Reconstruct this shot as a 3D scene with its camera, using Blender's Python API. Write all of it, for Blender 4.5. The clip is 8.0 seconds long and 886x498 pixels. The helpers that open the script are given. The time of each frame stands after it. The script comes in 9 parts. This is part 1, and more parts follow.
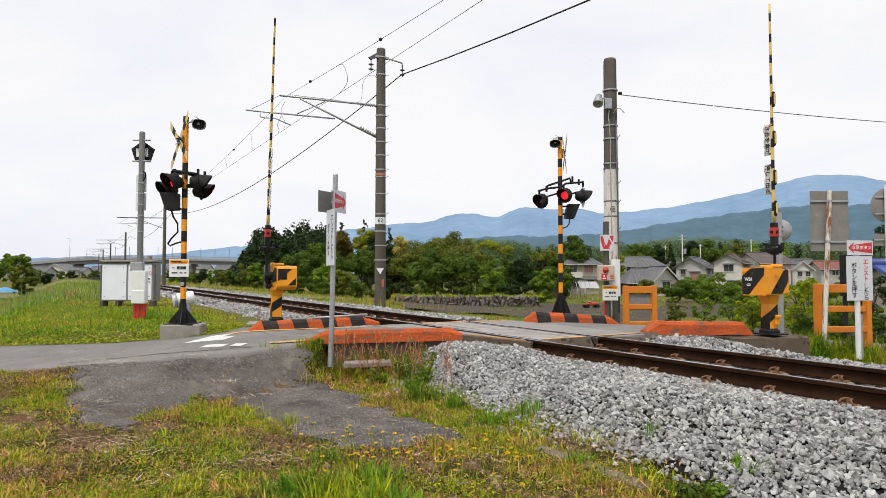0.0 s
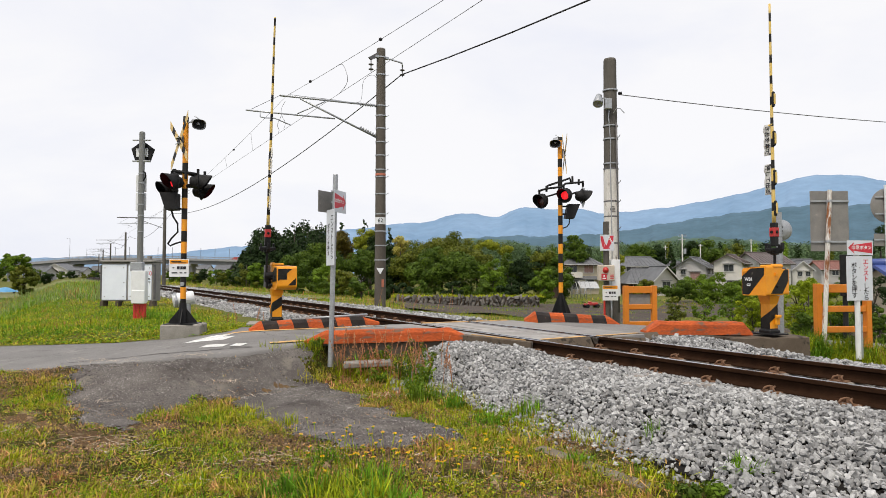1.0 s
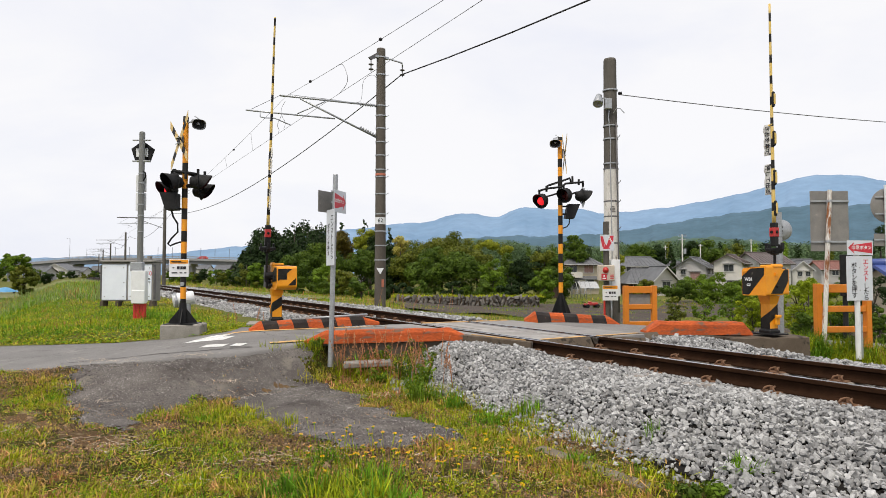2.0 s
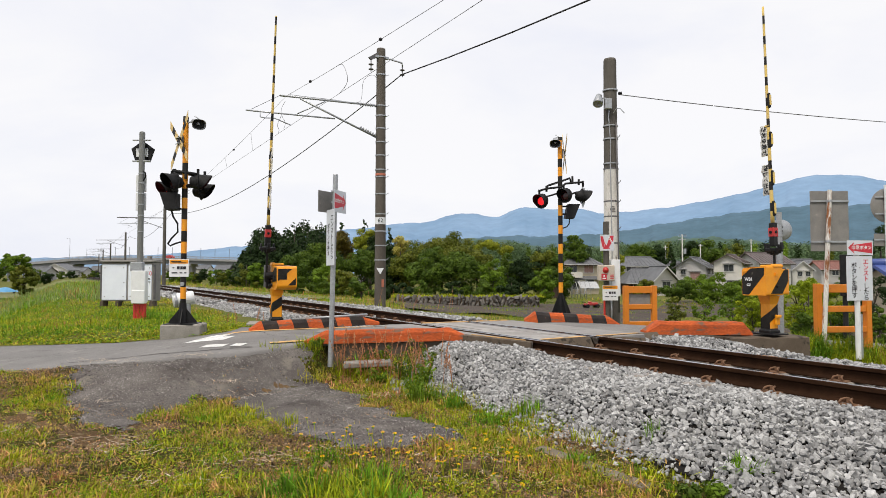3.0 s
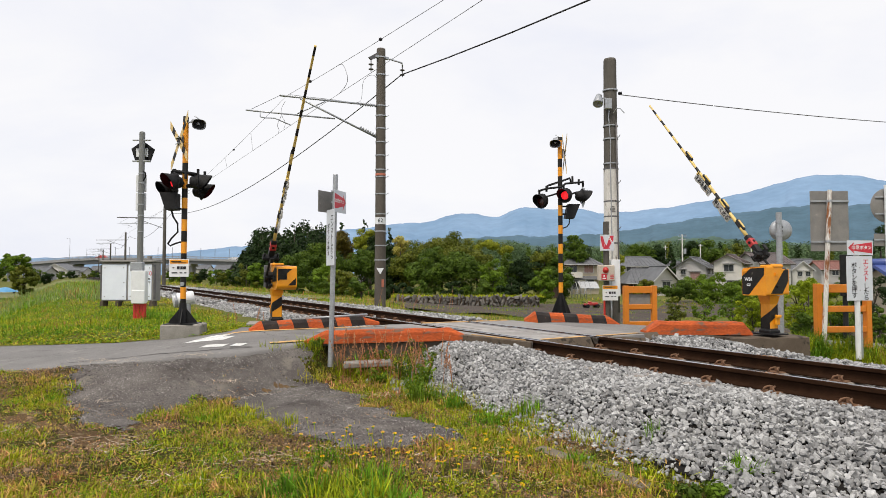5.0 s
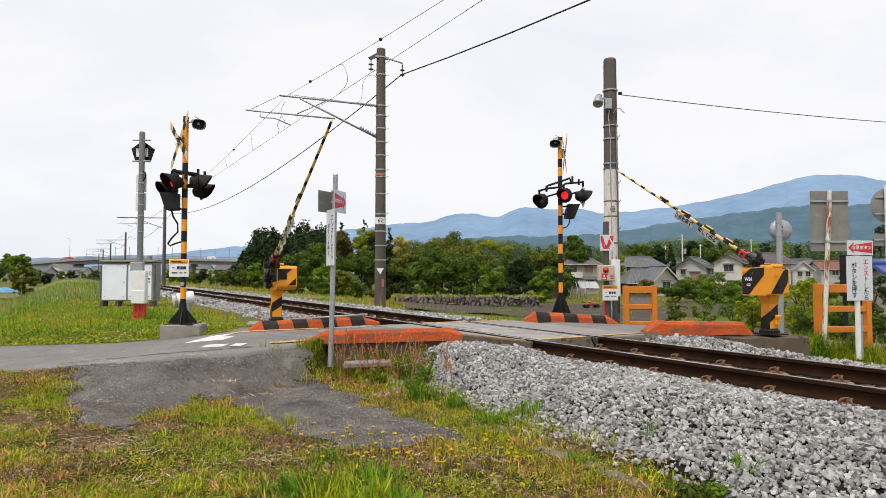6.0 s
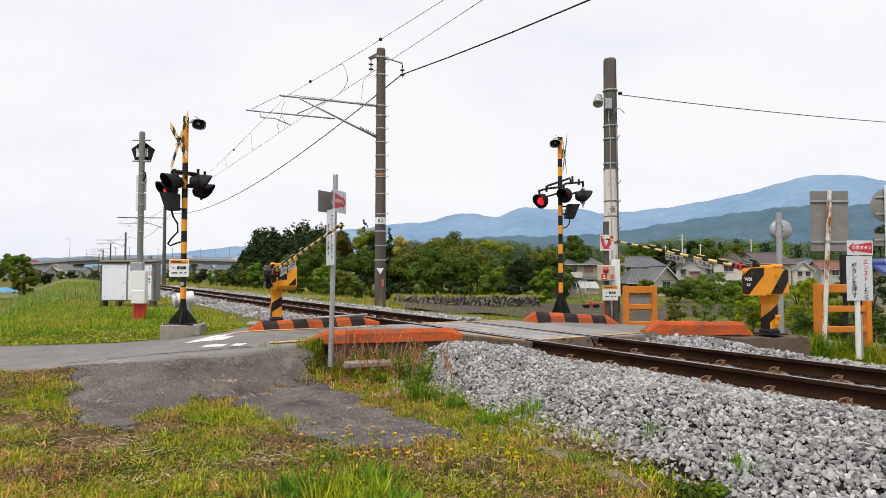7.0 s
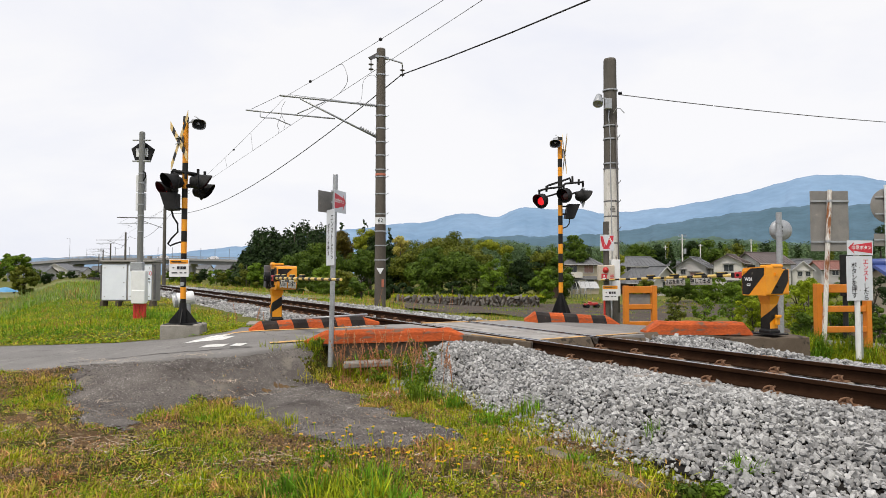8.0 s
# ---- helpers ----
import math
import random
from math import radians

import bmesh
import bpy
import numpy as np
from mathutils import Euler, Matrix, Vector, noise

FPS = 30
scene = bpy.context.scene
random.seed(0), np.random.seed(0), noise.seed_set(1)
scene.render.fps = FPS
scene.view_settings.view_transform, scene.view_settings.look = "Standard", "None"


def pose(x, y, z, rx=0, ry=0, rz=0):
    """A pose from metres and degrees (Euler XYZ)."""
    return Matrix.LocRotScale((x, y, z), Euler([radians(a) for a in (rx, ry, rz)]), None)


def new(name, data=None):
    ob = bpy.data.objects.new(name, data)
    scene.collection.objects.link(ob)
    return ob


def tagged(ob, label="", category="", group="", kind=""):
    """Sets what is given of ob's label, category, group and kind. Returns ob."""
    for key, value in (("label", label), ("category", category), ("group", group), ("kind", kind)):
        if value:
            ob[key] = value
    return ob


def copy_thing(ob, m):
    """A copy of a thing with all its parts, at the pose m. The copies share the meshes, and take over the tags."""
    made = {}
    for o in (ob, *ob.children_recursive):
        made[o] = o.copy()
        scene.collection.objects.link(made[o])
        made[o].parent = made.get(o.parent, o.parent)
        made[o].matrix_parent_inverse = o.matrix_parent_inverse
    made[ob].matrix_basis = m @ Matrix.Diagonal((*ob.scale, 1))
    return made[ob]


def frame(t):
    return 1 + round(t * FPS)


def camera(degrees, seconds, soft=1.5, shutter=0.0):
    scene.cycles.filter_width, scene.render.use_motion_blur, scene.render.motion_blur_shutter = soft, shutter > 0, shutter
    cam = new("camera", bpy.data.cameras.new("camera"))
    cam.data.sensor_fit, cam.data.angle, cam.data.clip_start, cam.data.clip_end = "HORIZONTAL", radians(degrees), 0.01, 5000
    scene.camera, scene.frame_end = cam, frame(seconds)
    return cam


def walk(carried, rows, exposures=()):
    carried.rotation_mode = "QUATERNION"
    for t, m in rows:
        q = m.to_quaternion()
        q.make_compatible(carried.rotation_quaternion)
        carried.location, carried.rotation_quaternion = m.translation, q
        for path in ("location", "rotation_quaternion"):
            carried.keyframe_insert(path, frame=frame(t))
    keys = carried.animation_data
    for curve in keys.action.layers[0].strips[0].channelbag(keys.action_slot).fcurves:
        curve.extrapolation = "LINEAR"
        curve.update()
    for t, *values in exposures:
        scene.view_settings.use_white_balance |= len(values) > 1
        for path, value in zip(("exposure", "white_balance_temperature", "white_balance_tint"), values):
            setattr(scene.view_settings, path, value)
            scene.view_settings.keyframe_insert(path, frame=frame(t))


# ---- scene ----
# Camera on a tripod beside a single-track level crossing; z = 0 is the top of the rails.
EYE = (0.0, 0.0, 0.9)
cam = camera(70, 8.0, soft=0.4)
walk(cam, [(0.0, pose(*EYE, 92.25, 0, 0)), (8.0, pose(*EYE, 92.25, 0, 0))], exposures=[(0.0, 0.0), (8.0, 0.0)])

# ---- daylight: thin bright overcast ----
SUN_EL, SUN_AZ = 60.0, 205.0          # degrees; azimuth clockwise from +y
world = bpy.data.worlds.new("overcast_sky")
scene.world = world
world.use_nodes = True
_n, _l = world.node_tree.nodes, world.node_tree.links
_n.clear()
_out = _n.new("ShaderNodeOutputWorld")
_bg = _n.new("ShaderNodeBackground")
_bg.inputs["Strength"].default_value = 1.0
_sky = _n.new("ShaderNodeTexSky")
_sky.sky_type = "NISHITA"
_sky.sun_disc = False
_sky.sun_elevation = radians(SUN_EL)
_sky.sun_rotation = radians(SUN_AZ)
_dim = _n.new("ShaderNodeVectorMath")
_dim.operation = "SCALE"
_dim.inputs["Scale"].default_value = 0.12
_l.new(_sky.outputs["Color"], _dim.inputs[0])
_tc = _n.new("ShaderNodeTexCoord")
_mp = _n.new("ShaderNodeMapping")
_mp.inputs["Scale"].default_value = (1.0, 1.0, 2.6)
_l.new(_tc.outputs["Generated"], _mp.inputs["Vector"])
_cl = _n.new("ShaderNodeTexNoise")
_cl.inputs["Scale"].default_value = 1.7
_cl.inputs["Detail"].default_value = 6.0
_cl.inputs["Roughness"].default_value = 0.55
_cl.inputs["Distortion"].default_value = 0.3
_l.new(_mp.outputs["Vector"], _cl.inputs["Vector"])
_cr = _n.new("ShaderNodeValToRGB")
_cr.color_ramp.elements[0].position, _cr.color_ramp.elements[0].color = 0.30, (0.82, 0.845, 0.96, 1)
_cr.color_ramp.elements[1].position, _cr.color_ramp.elements[1].color = 0.60, (0.99, 0.982, 1.0, 1)
_l.new(_cl.outputs["Fac"], _cr.inputs["Fac"])
_mx = _n.new("ShaderNodeMix")
_mx.data_type = "RGBA"
_mx.inputs["Factor"].default_value = 0.95
_l.new(_dim.outputs["Vector"], _mx.inputs["A"])
_l.new(_cr.outputs["Color"], _mx.inputs["B"])
_l.new(_mx.outputs["Result"], _bg.inputs["Color"])
_l.new(_bg.outputs["Background"], _out.inputs["Surface"])

sun_data = bpy.data.lights.new("sun", "SUN")
sun_data.energy = 2.7
sun_data.angle = radians(10)
sun_data.color = (1.0, 0.91, 0.78)
sun = new("sun", sun_data)
sun.matrix_world = pose(0, 0, 60, 90 - SUN_EL, 0, 180 - SUN_AZ)

# ---- mesh kit ----
class Shape:
    """Collects the faces of one mesh."""

    def __init__(self):
        self.v, self.f, self.m, self.s = [], [], [], []

    def add(self, verts, faces, mi=0, smooth=False, M=None):
        o = len(self.v)
        self.v += [tuple(M @ Vector(p)) for p in verts] if M is not None else [tuple(p) for p in verts]
        for q in faces:
            self.f.append(tuple(o + i for i in q))
            self.m.append(mi)
            self.s.append(smooth)
        return self

    def box(self, c, size, ch=0.006, mi=0, M=None):
        """A box round c with chamfered edges."""
        h = [x / 2 for x in size]
        ch = min(ch, min(h) * 0.6)
        vs, idx = [], {}
        for sx in (-1, 1):
            for sy in (-1, 1):
                for sz in (-1, 1):
                    for ax in range(3):
                        p = [sx * (h[0] - ch), sy * (h[1] - ch), sz * (h[2] - ch)]
                        p[ax] = (sx, sy, sz)[ax] * h[ax]
                        idx[sx, sy, sz, ax] = len(vs)
                        vs.append((c[0] + p[0], c[1] + p[1], c[2] + p[2]))
        fs = []
        for ax in range(3):
            b, d = [a for a in range(3) if a != ax]
            for s in (-1, 1):
                q = []
                for sb, sd_ in ((-1, -1), (1, -1), (1, 1), (-1, 1)):
                    k = [0, 0, 0]
                    k[ax], k[b], k[d] = s, sb, sd_
                    q.append(idx[(*k, ax)])
                fs.append(q if (s > 0) == (ax != 1) else q[::-1])
            for sb in (-1, 1):
                for sd_ in (-1, 1):
                    k0, k1 = [0, 0, 0], [0, 0, 0]
                    k0[ax], k0[b], k0[d] = -1, sb, sd_
                    k1[ax], k1[b], k1[d] = 1, sb, sd_
                    q = [idx[(*k0, b)], idx[(*k1, b)], idx[(*k1, d)], idx[(*k0, d)]]
                    fs.append(q if (sb * sd_ > 0) == (ax != 1) else q[::-1])
        for sx in (-1, 1):
            for sy in (-1, 1):
                for sz in (-1, 1):
                    q = [idx[sx, sy, sz, a] for a in range(3)]
                    fs.append(q if sx * sy * sz > 0 else q[::-1])
        return self.add(vs, fs, mi, False, M)

    def cyl(self, p0, p1, r0, r1=None, n=14, mi=0, caps=True, M=None, smooth=True):
        r1 = r0 if r1 is None else r1
        p0, p1 = Vector(p0), Vector(p1)
        q = (p1 - p0).to_track_quat("Z", "Y").to_matrix()
        ring = [Vector((math.cos(2 * math.pi * i / n), math.sin(2 * math.pi * i / n), 0)) for i in range(n)]
        vs = [p0 + q @ (r * r0) for r in ring] + [p1 + q @ (r * r1) for r in ring]
        self.add(vs, [(i, (i + 1) % n, n + (i + 1) % n, n + i) for i in range(n)], mi, smooth, M)
        if caps:
            self.add(vs[:n], [tuple(range(n))[::-1]], mi, False, M)
            self.add(vs[n:], [tuple(range(n))], mi, False, M)
        return self

    def tube(self, pts, r, n=6, mi=0, M=None, r_end=None):
        pts = [Vector(p) for p in pts]
        vs, k = [], len(pts)
        for i, p in enumerate(pts):
            t = (pts[min(i + 1, k - 1)] - pts[max(i - 1, 0)]).normalized()
            side = t.cross(Vector((0.13, 0.21, 0.97)))
            if side.length < 1e-3:
                side = t.cross(Vector((1, 0, 0)))
            side.normalize()
            up = side.cross(t)
            rr = r if r_end is None else r + (r_end - r) * i / (k - 1)
            for j in range(n):
                a = 2 * math.pi * j / n
                vs.append(p + side * math.cos(a) * rr + up * math.sin(a) * rr)
        fs = [(i * n + j, i * n + (j + 1) % n, (i + 1) * n + (j + 1) % n, (i + 1) * n + j) for i in range(k - 1) for j in range(n)]
        fs += [tuple(range(n))[::-1], tuple((k - 1) * n + j for j in range(n))]
        return self.add(vs, fs, mi, True, M)

    def prism(self, poly, ext, mi=0, M=None, side_mi=None):
        """A flat polygon (3D points) pushed along ext."""
        ext = Vector(ext)
        n = len(poly)
        a = [Vector(p) for p in poly]
        vs = a + [p + ext for p in a]
        nrm = Vector((0, 0, 0))
        for i in range(n):
            nrm += a[i].cross(a[(i + 1) % n])
        flip = nrm.dot(ext) > 0
        cap0, cap1 = tuple(range(n)), tuple(range(n, 2 * n))
        sides = [(i, i + n, (i + 1) % n + n, (i + 1) % n) for i in range(n)]
        if flip:
            cap0, sides = cap0[::-1], [q[::-1] for q in sides]
        else:
            cap1 = cap1[::-1]
        self.add(vs, [cap0, cap1], mi, False, M)
        return self.add(vs, sides, mi if side_mi is None else side_mi, False, M)

    def lathe(self, prof, n=20, mi=0, M=None, smooth=True, a0=0.0, a1=360.0):
        """Turns a profile of (radius, z) about the z axis."""
        full = abs(a1 - a0) >= 359.9
        k = n if full else n + 1
        vs = []
        for r, z in prof:
            for j in range(k):
                a = radians(a0 + (a1 - a0) * j / n)
                vs.append((r * math.cos(a), r * math.sin(a), z))
        fs = []
        for i in range(len(prof) - 1):
            for j in range(n):
                j1 = (j + 1) % k
                fs.append((i * k + j, i * k + j1, (i + 1) * k + j1, (i + 1) * k + j))
        return self.add(vs, fs, mi, smooth, M)

    def mesh(self, name, mats):
        me = bpy.data.meshes.new(name)
        me.from_pydata(self.v, [], self.f)
        for m in mats if isinstance(mats, (list, tuple)) else [mats]:
            me.materials.append(m)
        me.polygons.foreach_set("material_index", self.m)
        me.polygons.foreach_set("use_smooth", self.s)
        me.update()
        return me


def part(name, shape, mats, parent=None, label="", at_pose=None):
    """One mesh object, under a thing or under a part."""
    ob = new(name, shape.mesh(name, mats) if isinstance(shape, Shape) else shape)
    if parent is not None:
        ob.parent = parent
    if at_pose is not None:
        ob.matrix_basis = at_pose
    return tagged(ob, label)


def thing(name, label, category, m, group=""):
    """A top-level thing: an empty at its base."""
    ob = new(name)
    ob.empty_display_size = 0.2
    ob.matrix_basis = m
    return tagged(ob, label, category, group)


def array_mesh(name, verts, faces, mats, smooth=False, mi=None):
    """A mesh out of numpy arrays of vertices and equal-sided faces."""
    me = bpy.data.meshes.new(name)
    k = faces.shape[1]
    me.vertices.add(len(verts))
    me.vertices.foreach_set("co", verts.astype(np.float32).ravel())
    me.loops.add(faces.size)
    me.loops.foreach_set("vertex_index", faces.astype(np.int32).ravel())
    me.polygons.add(len(faces))
    me.polygons.foreach_set("loop_start", np.arange(0, faces.size, k, dtype=np.int32))
    if mi is not None:
        me.polygons.foreach_set("material_index", mi.astype(np.int32))
    me.polygons.foreach_set("use_smooth", np.full(len(faces), bool(smooth)))
    for m in mats if isinstance(mats, (list, tuple)) else [mats]:
        me.materials.append(m)
    me.update(calc_edges=True)
    me.validate()
    return me


# ---- materials ----
def surf(name, c1, c2=None, rough=0.6, metal=0.0, scale=6.0, fine=70.0, bump=0.15, dist=0.004, wear=None, wear_at=0.62,
         wear_scale=9.0, rand=0.0, island=0.0, streak=None, emit=None, spread=0.18, world_space=False, coat=0.0):
    """A paint, stone, wood or leaf surface: two colours in broad patches, fine grain, worn spots and relief."""
    m = bpy.data.materials.new(name)
    m.use_nodes = True
    n, l = m.node_tree.nodes, m.node_tree.links
    bsdf = n["Principled BSDF"]
    c2 = c2 or tuple(x * 0.78 for x in c1)
    tc = n.new("ShaderNodeTexCoord")
    if world_space:
        src = n.new("ShaderNodeNewGeometry").outputs["Position"]
    else:
        src = tc.outputs["Object"]
    if streak:
        mp = n.new("ShaderNodeMapping")
        mp.inputs["Scale"].default_value = streak
        l.new(src, mp.inputs["Vector"])
        src = mp.outputs["Vector"]

    def noise_node(sc, detail=4.0, rgh=0.6):
        t = n.new("ShaderNodeTexNoise")
        t.inputs["Scale"].default_value = sc
        t.inputs["Detail"].default_value = detail
        t.inputs["Roughness"].default_value = rgh
        l.new(src, t.inputs["Vector"])
        return t.outputs["Fac"]

    def ramp(fac, lo, hi):
        r = n.new("ShaderNodeMapRange")
        r.inputs["From Min"].default_value, r.inputs["From Max"].default_value = lo, hi
        l.new(fac, r.inputs["Value"])
        return r.outputs["Result"]

    def mix(fac, a, b, kind="MIX"):
        x = n.new("ShaderNodeMix")
        x.data_type, x.blend_type = "RGBA", kind
        for key, val in (("Factor", fac), ("A", a), ("B", b)):
            sock = [q for q in x.inputs if q.name == key and (key == "Factor" and q.type == "VALUE" or key != "Factor" and q.type == "RGBA")][0]
            if isinstance(val, (int, float)):
                sock.default_value = val
            elif isinstance(val, tuple):
                sock.default_value = (*val, 1)
            else:
                l.new(val, sock)
        return [q for q in x.outputs if q.type == "RGBA"][0]

    broad, grain = noise_node(scale), noise_node(fine, 3.0, 0.7)
    col = mix(ramp(broad, 0.35, 0.65), c1, c2)
    dark = n.new("ShaderNodeMapRange")
    dark.inputs["From Min"].default_value, dark.inputs["From Max"].default_value = 0.3, 0.7
    dark.inputs["To Min"].default_value, dark.inputs["To Max"].default_value = 1 - spread, 1 + spread
    l.new(grain, dark.inputs["Value"])
    vm = n.new("ShaderNodeVectorMath")
    vm.operation = "SCALE"
    l.new(col, vm.inputs[0])
    l.new(dark.outputs["Result"], vm.inputs["Scale"])
    col = vm.outputs["Vector"]
    if rand or island:
        r = n.new("ShaderNodeMapRange")
        k = rand or island
        r.inputs["To Min"].default_value, r.inputs["To Max"].default_value = 1 - k, 1 + k
        l.new(n.new("ShaderNodeObjectInfo").outputs["Random"] if rand else n.new("ShaderNodeNewGeometry").outputs["Random Per Island"], r.inputs["Value"])
        vs = n.new("ShaderNodeVectorMath")
        vs.operation = "SCALE"
        l.new(col, vs.inputs[0])
        l.new(r.outputs["Result"], vs.inputs["Scale"])
        col = vs.outputs["Vector"]
    if wear:
        col = mix(ramp(noise_node(wear_scale, 6.0, 0.65), wear_at, wear_at + 0.07), col, wear)
    l.new(col, bsdf.inputs["Base Color"])
    rr = n.new("ShaderNodeMapRange")
    rr.inputs["To Min"].default_value, rr.inputs["To Max"].default_value = max(rough - 0.1, 0.03), min(rough + 0.12, 1)
    l.new(broad, rr.inputs["Value"])
    l.new(rr.outputs["Result"], bsdf.inputs["Roughness"])
    bsdf.inputs["Metallic"].default_value = metal
    if coat:
        bsdf.inputs["Coat Weight"].default_value = coat
    if bump:
        b = n.new("ShaderNodeBump")
        b.inputs["Strength"].default_value, b.inputs["Distance"].default_value = bump, dist
        l.new(grain, b.inputs["Height"])
        l.new(b.outputs["Normal"], bsdf.inputs["Normal"])
    if emit:
        bsdf.inputs["Emission Color"].default_value = (*emit[:3], 1)
        bsdf.inputs["Emission Strength"].default_value = emit[3]
    return m


def leaf_mat(name, c1, c2, sub=0.18, scale=0.6, island=0.35):
    m = surf(name, c1, c2, rough=0.55, scale=scale, fine=14.0, bump=0.0, island=island, spread=0.25, world_space=True)
    b = m.node_tree.nodes["Principled BSDF"]
    b.inputs["Specular IOR Level"].default_value = 0.12
    out = m.node_tree.nodes["Material Output"]
    tr = m.node_tree.nodes.new("ShaderNodeBsdfTranslucent")
    mx = m.node_tree.nodes.new("ShaderNodeMixShader")
    mx.inputs["Fac"].default_value = sub
    lk = m.node_tree.links
    lk.new(b.inputs["Base Color"].links[0].from_socket, tr.inputs["Color"])
    lk.new(b.outputs["BSDF"], mx.inputs[1])
    lk.new(tr.outputs["BSDF"], mx.inputs[2])
    lk.new(mx.outputs["Shader"], out.inputs["Surface"])
    return m


def dull(m, level=0.2):
    """Takes the shine off a surface."""
    m.node_tree.nodes["Principled BSDF"].inputs["Specular IOR Level"].default_value = level
    return m


M_BLACK = surf("black_paint", (0.010, 0.010, 0.011), (0.018, 0.018, 0.019), rough=0.5, wear=(0.07, 0.066, 0.062), wear_at=0.70)
M_BLACKBAND = surf("black_band_paint", (0.012, 0.0115, 0.011), (0.024, 0.022, 0.020), rough=0.5, wear=(0.12, 0.10, 0.08), wear_at=0.68)
M_YELLOW = surf("signal_yellow_paint", (0.84, 0.335, 0.010), (0.76, 0.28, 0.009), rough=0.42, wear=(0.30, 0.14, 0.04), wear_at=0.66, spread=0.08)
M_YPALE = surf("faded_yellow_paint", (0.66, 0.46, 0.15), (0.60, 0.45, 0.22), rough=0.5, wear=(0.35, 0.28, 0.18), wear_at=0.64, spread=0.1)
M_BOOMY = surf("boom_yellow_paint", (0.72, 0.50, 0.10), (0.66, 0.48, 0.18), rough=0.4, wear=(0.4, 0.3, 0.18), wear_at=0.68, spread=0.1)
M_WHITE = surf("white_enamel", (0.77, 0.785, 0.80), (0.70, 0.715, 0.73), rough=0.4, wear=(0.55, 0.52, 0.46), wear_at=0.68, spread=0.06)
M_WHITEBOX = surf("white_cabinet_paint", (0.78, 0.825, 0.90), (0.74, 0.785, 0.87), rough=0.45, scale=2.0, wear=(0.42, 0.40, 0.36), wear_at=0.72, spread=0.05)
M_SIGN = surf("pale_sign_enamel", (0.62, 0.65, 0.70), (0.57, 0.60, 0.65), rough=0.4, wear=(0.46, 0.44, 0.40), wear_at=0.70, spread=0.06)
M_RED = surf("red_paint", (0.55, 0.035, 0.025), (0.45, 0.03, 0.025), rough=0.45)
M_REDSIGN = surf("red_sign_print", (0.60, 0.03, 0.05), (0.5, 0.03, 0.05), rough=0.45, bump=0)
M_INK = surf("sign_ink", (0.03, 0.03, 0.035), rough=0.5, bump=0)
M_GREY = surf("grey_panel_back", (0.185, 0.178, 0.17), (0.235, 0.225, 0.21), rough=0.55, wear=(0.36, 0.33, 0.29), wear_at=0.64)
M_GALV = surf("galvanised_steel", (0.42, 0.44, 0.46), (0.34, 0.35, 0.37), rough=0.45, metal=0.55, scale=12.0, wear=(0.28, 0.24, 0.2), wear_at=0.7)
M_STEELDARK = surf("dark_weathered_steel", (0.10, 0.10, 0.11), (0.16, 0.15, 0.15), rough=0.6, metal=0.3)
M_RUST = surf("rusty_white_paint", (0.72, 0.70, 0.66), (0.62, 0.60, 0.56), rough=0.6, wear=(0.26, 0.095, 0.03), wear_at=0.50, wear_scale=7.0, streak=(1, 1, 0.22))
M_RAIL = surf("rusted_rail_steel", (0.020, 0.0095, 0.0050), (0.034, 0.0165, 0.0090), rough=0.85, scale=5.0, fine=120.0, bump=0.3, streak=(1, 1, 1))
M_RAILTOP = surf("polished_rail_head", (0.50, 0.50, 0.52), (0.40, 0.39, 0.39), rough=0.22, metal=1.0, fine=40.0, bump=0.05)
M_CLIP = surf("rusty_clip_steel", (0.16, 0.085, 0.05), (0.22, 0.13, 0.08), rough=0.75, metal=0.15)
M_SLEEPER = surf("concrete_sleeper", (0.22, 0.19, 0.165), (0.28, 0.25, 0.22), rough=0.9, bump=0.4)
M_CONC = surf("old_concrete", (0.24, 0.225, 0.20), (0.33, 0.31, 0.28), rough=0.9, scale=3.0, fine=90.0, bump=0.4, wear=(0.12, 0.11, 0.095), wear_at=0.58, wear_scale=4.0)
M_CONCDARK = surf("stained_concrete", (0.084, 0.064, 0.047), (0.125, 0.099, 0.074), rough=0.92, scale=3.0, fine=80.0, bump=0.45, wear=(0.035, 0.030, 0.024), wear_at=0.57, wear_scale=5.0)
M_POLE = surf("weathered_concrete_pole", (0.080, 0.074, 0.066), (0.125, 0.115, 0.102), rough=0.85, scale=3.0, fine=60.0, bump=0.25, streak=(1, 1, 0.25))
M_POLEBROWN = surf("brown_stained_pole", (0.088, 0.076, 0.064), (0.125, 0.110, 0.094), rough=0.8, scale=2.0, fine=50.0, bump=0.2, streak=(1, 1, 0.25))
M_POLEWHITE = surf("white_wrapped_pole", (0.72, 0.70, 0.66), (0.56, 0.54, 0.50), rough=0.7, scale=3.0, wear=(0.27, 0.24, 0.2), wear_at=0.6, wear_scale=6.0, streak=(1, 1, 0.3))
M_ORANGE = surf("orange_barricade_paint", (0.66, 0.21, 0.012), (0.58, 0.18, 0.012), rough=0.5, wear=(0.30, 0.12, 0.04), wear_at=0.66, spread=0.1)
M_CURB = surf("faded_red_kerb_paint", (0.53, 0.108, 0.028), (0.35, 0.072, 0.024), rough=0.85, scale=3.5, fine=45.0, bump=0.6, dist=0.006, wear=(0.17, 0.105, 0.075), wear_at=0.55, wear_scale=7.0, spread=0.3, streak=(0.5, 1, 1.6))
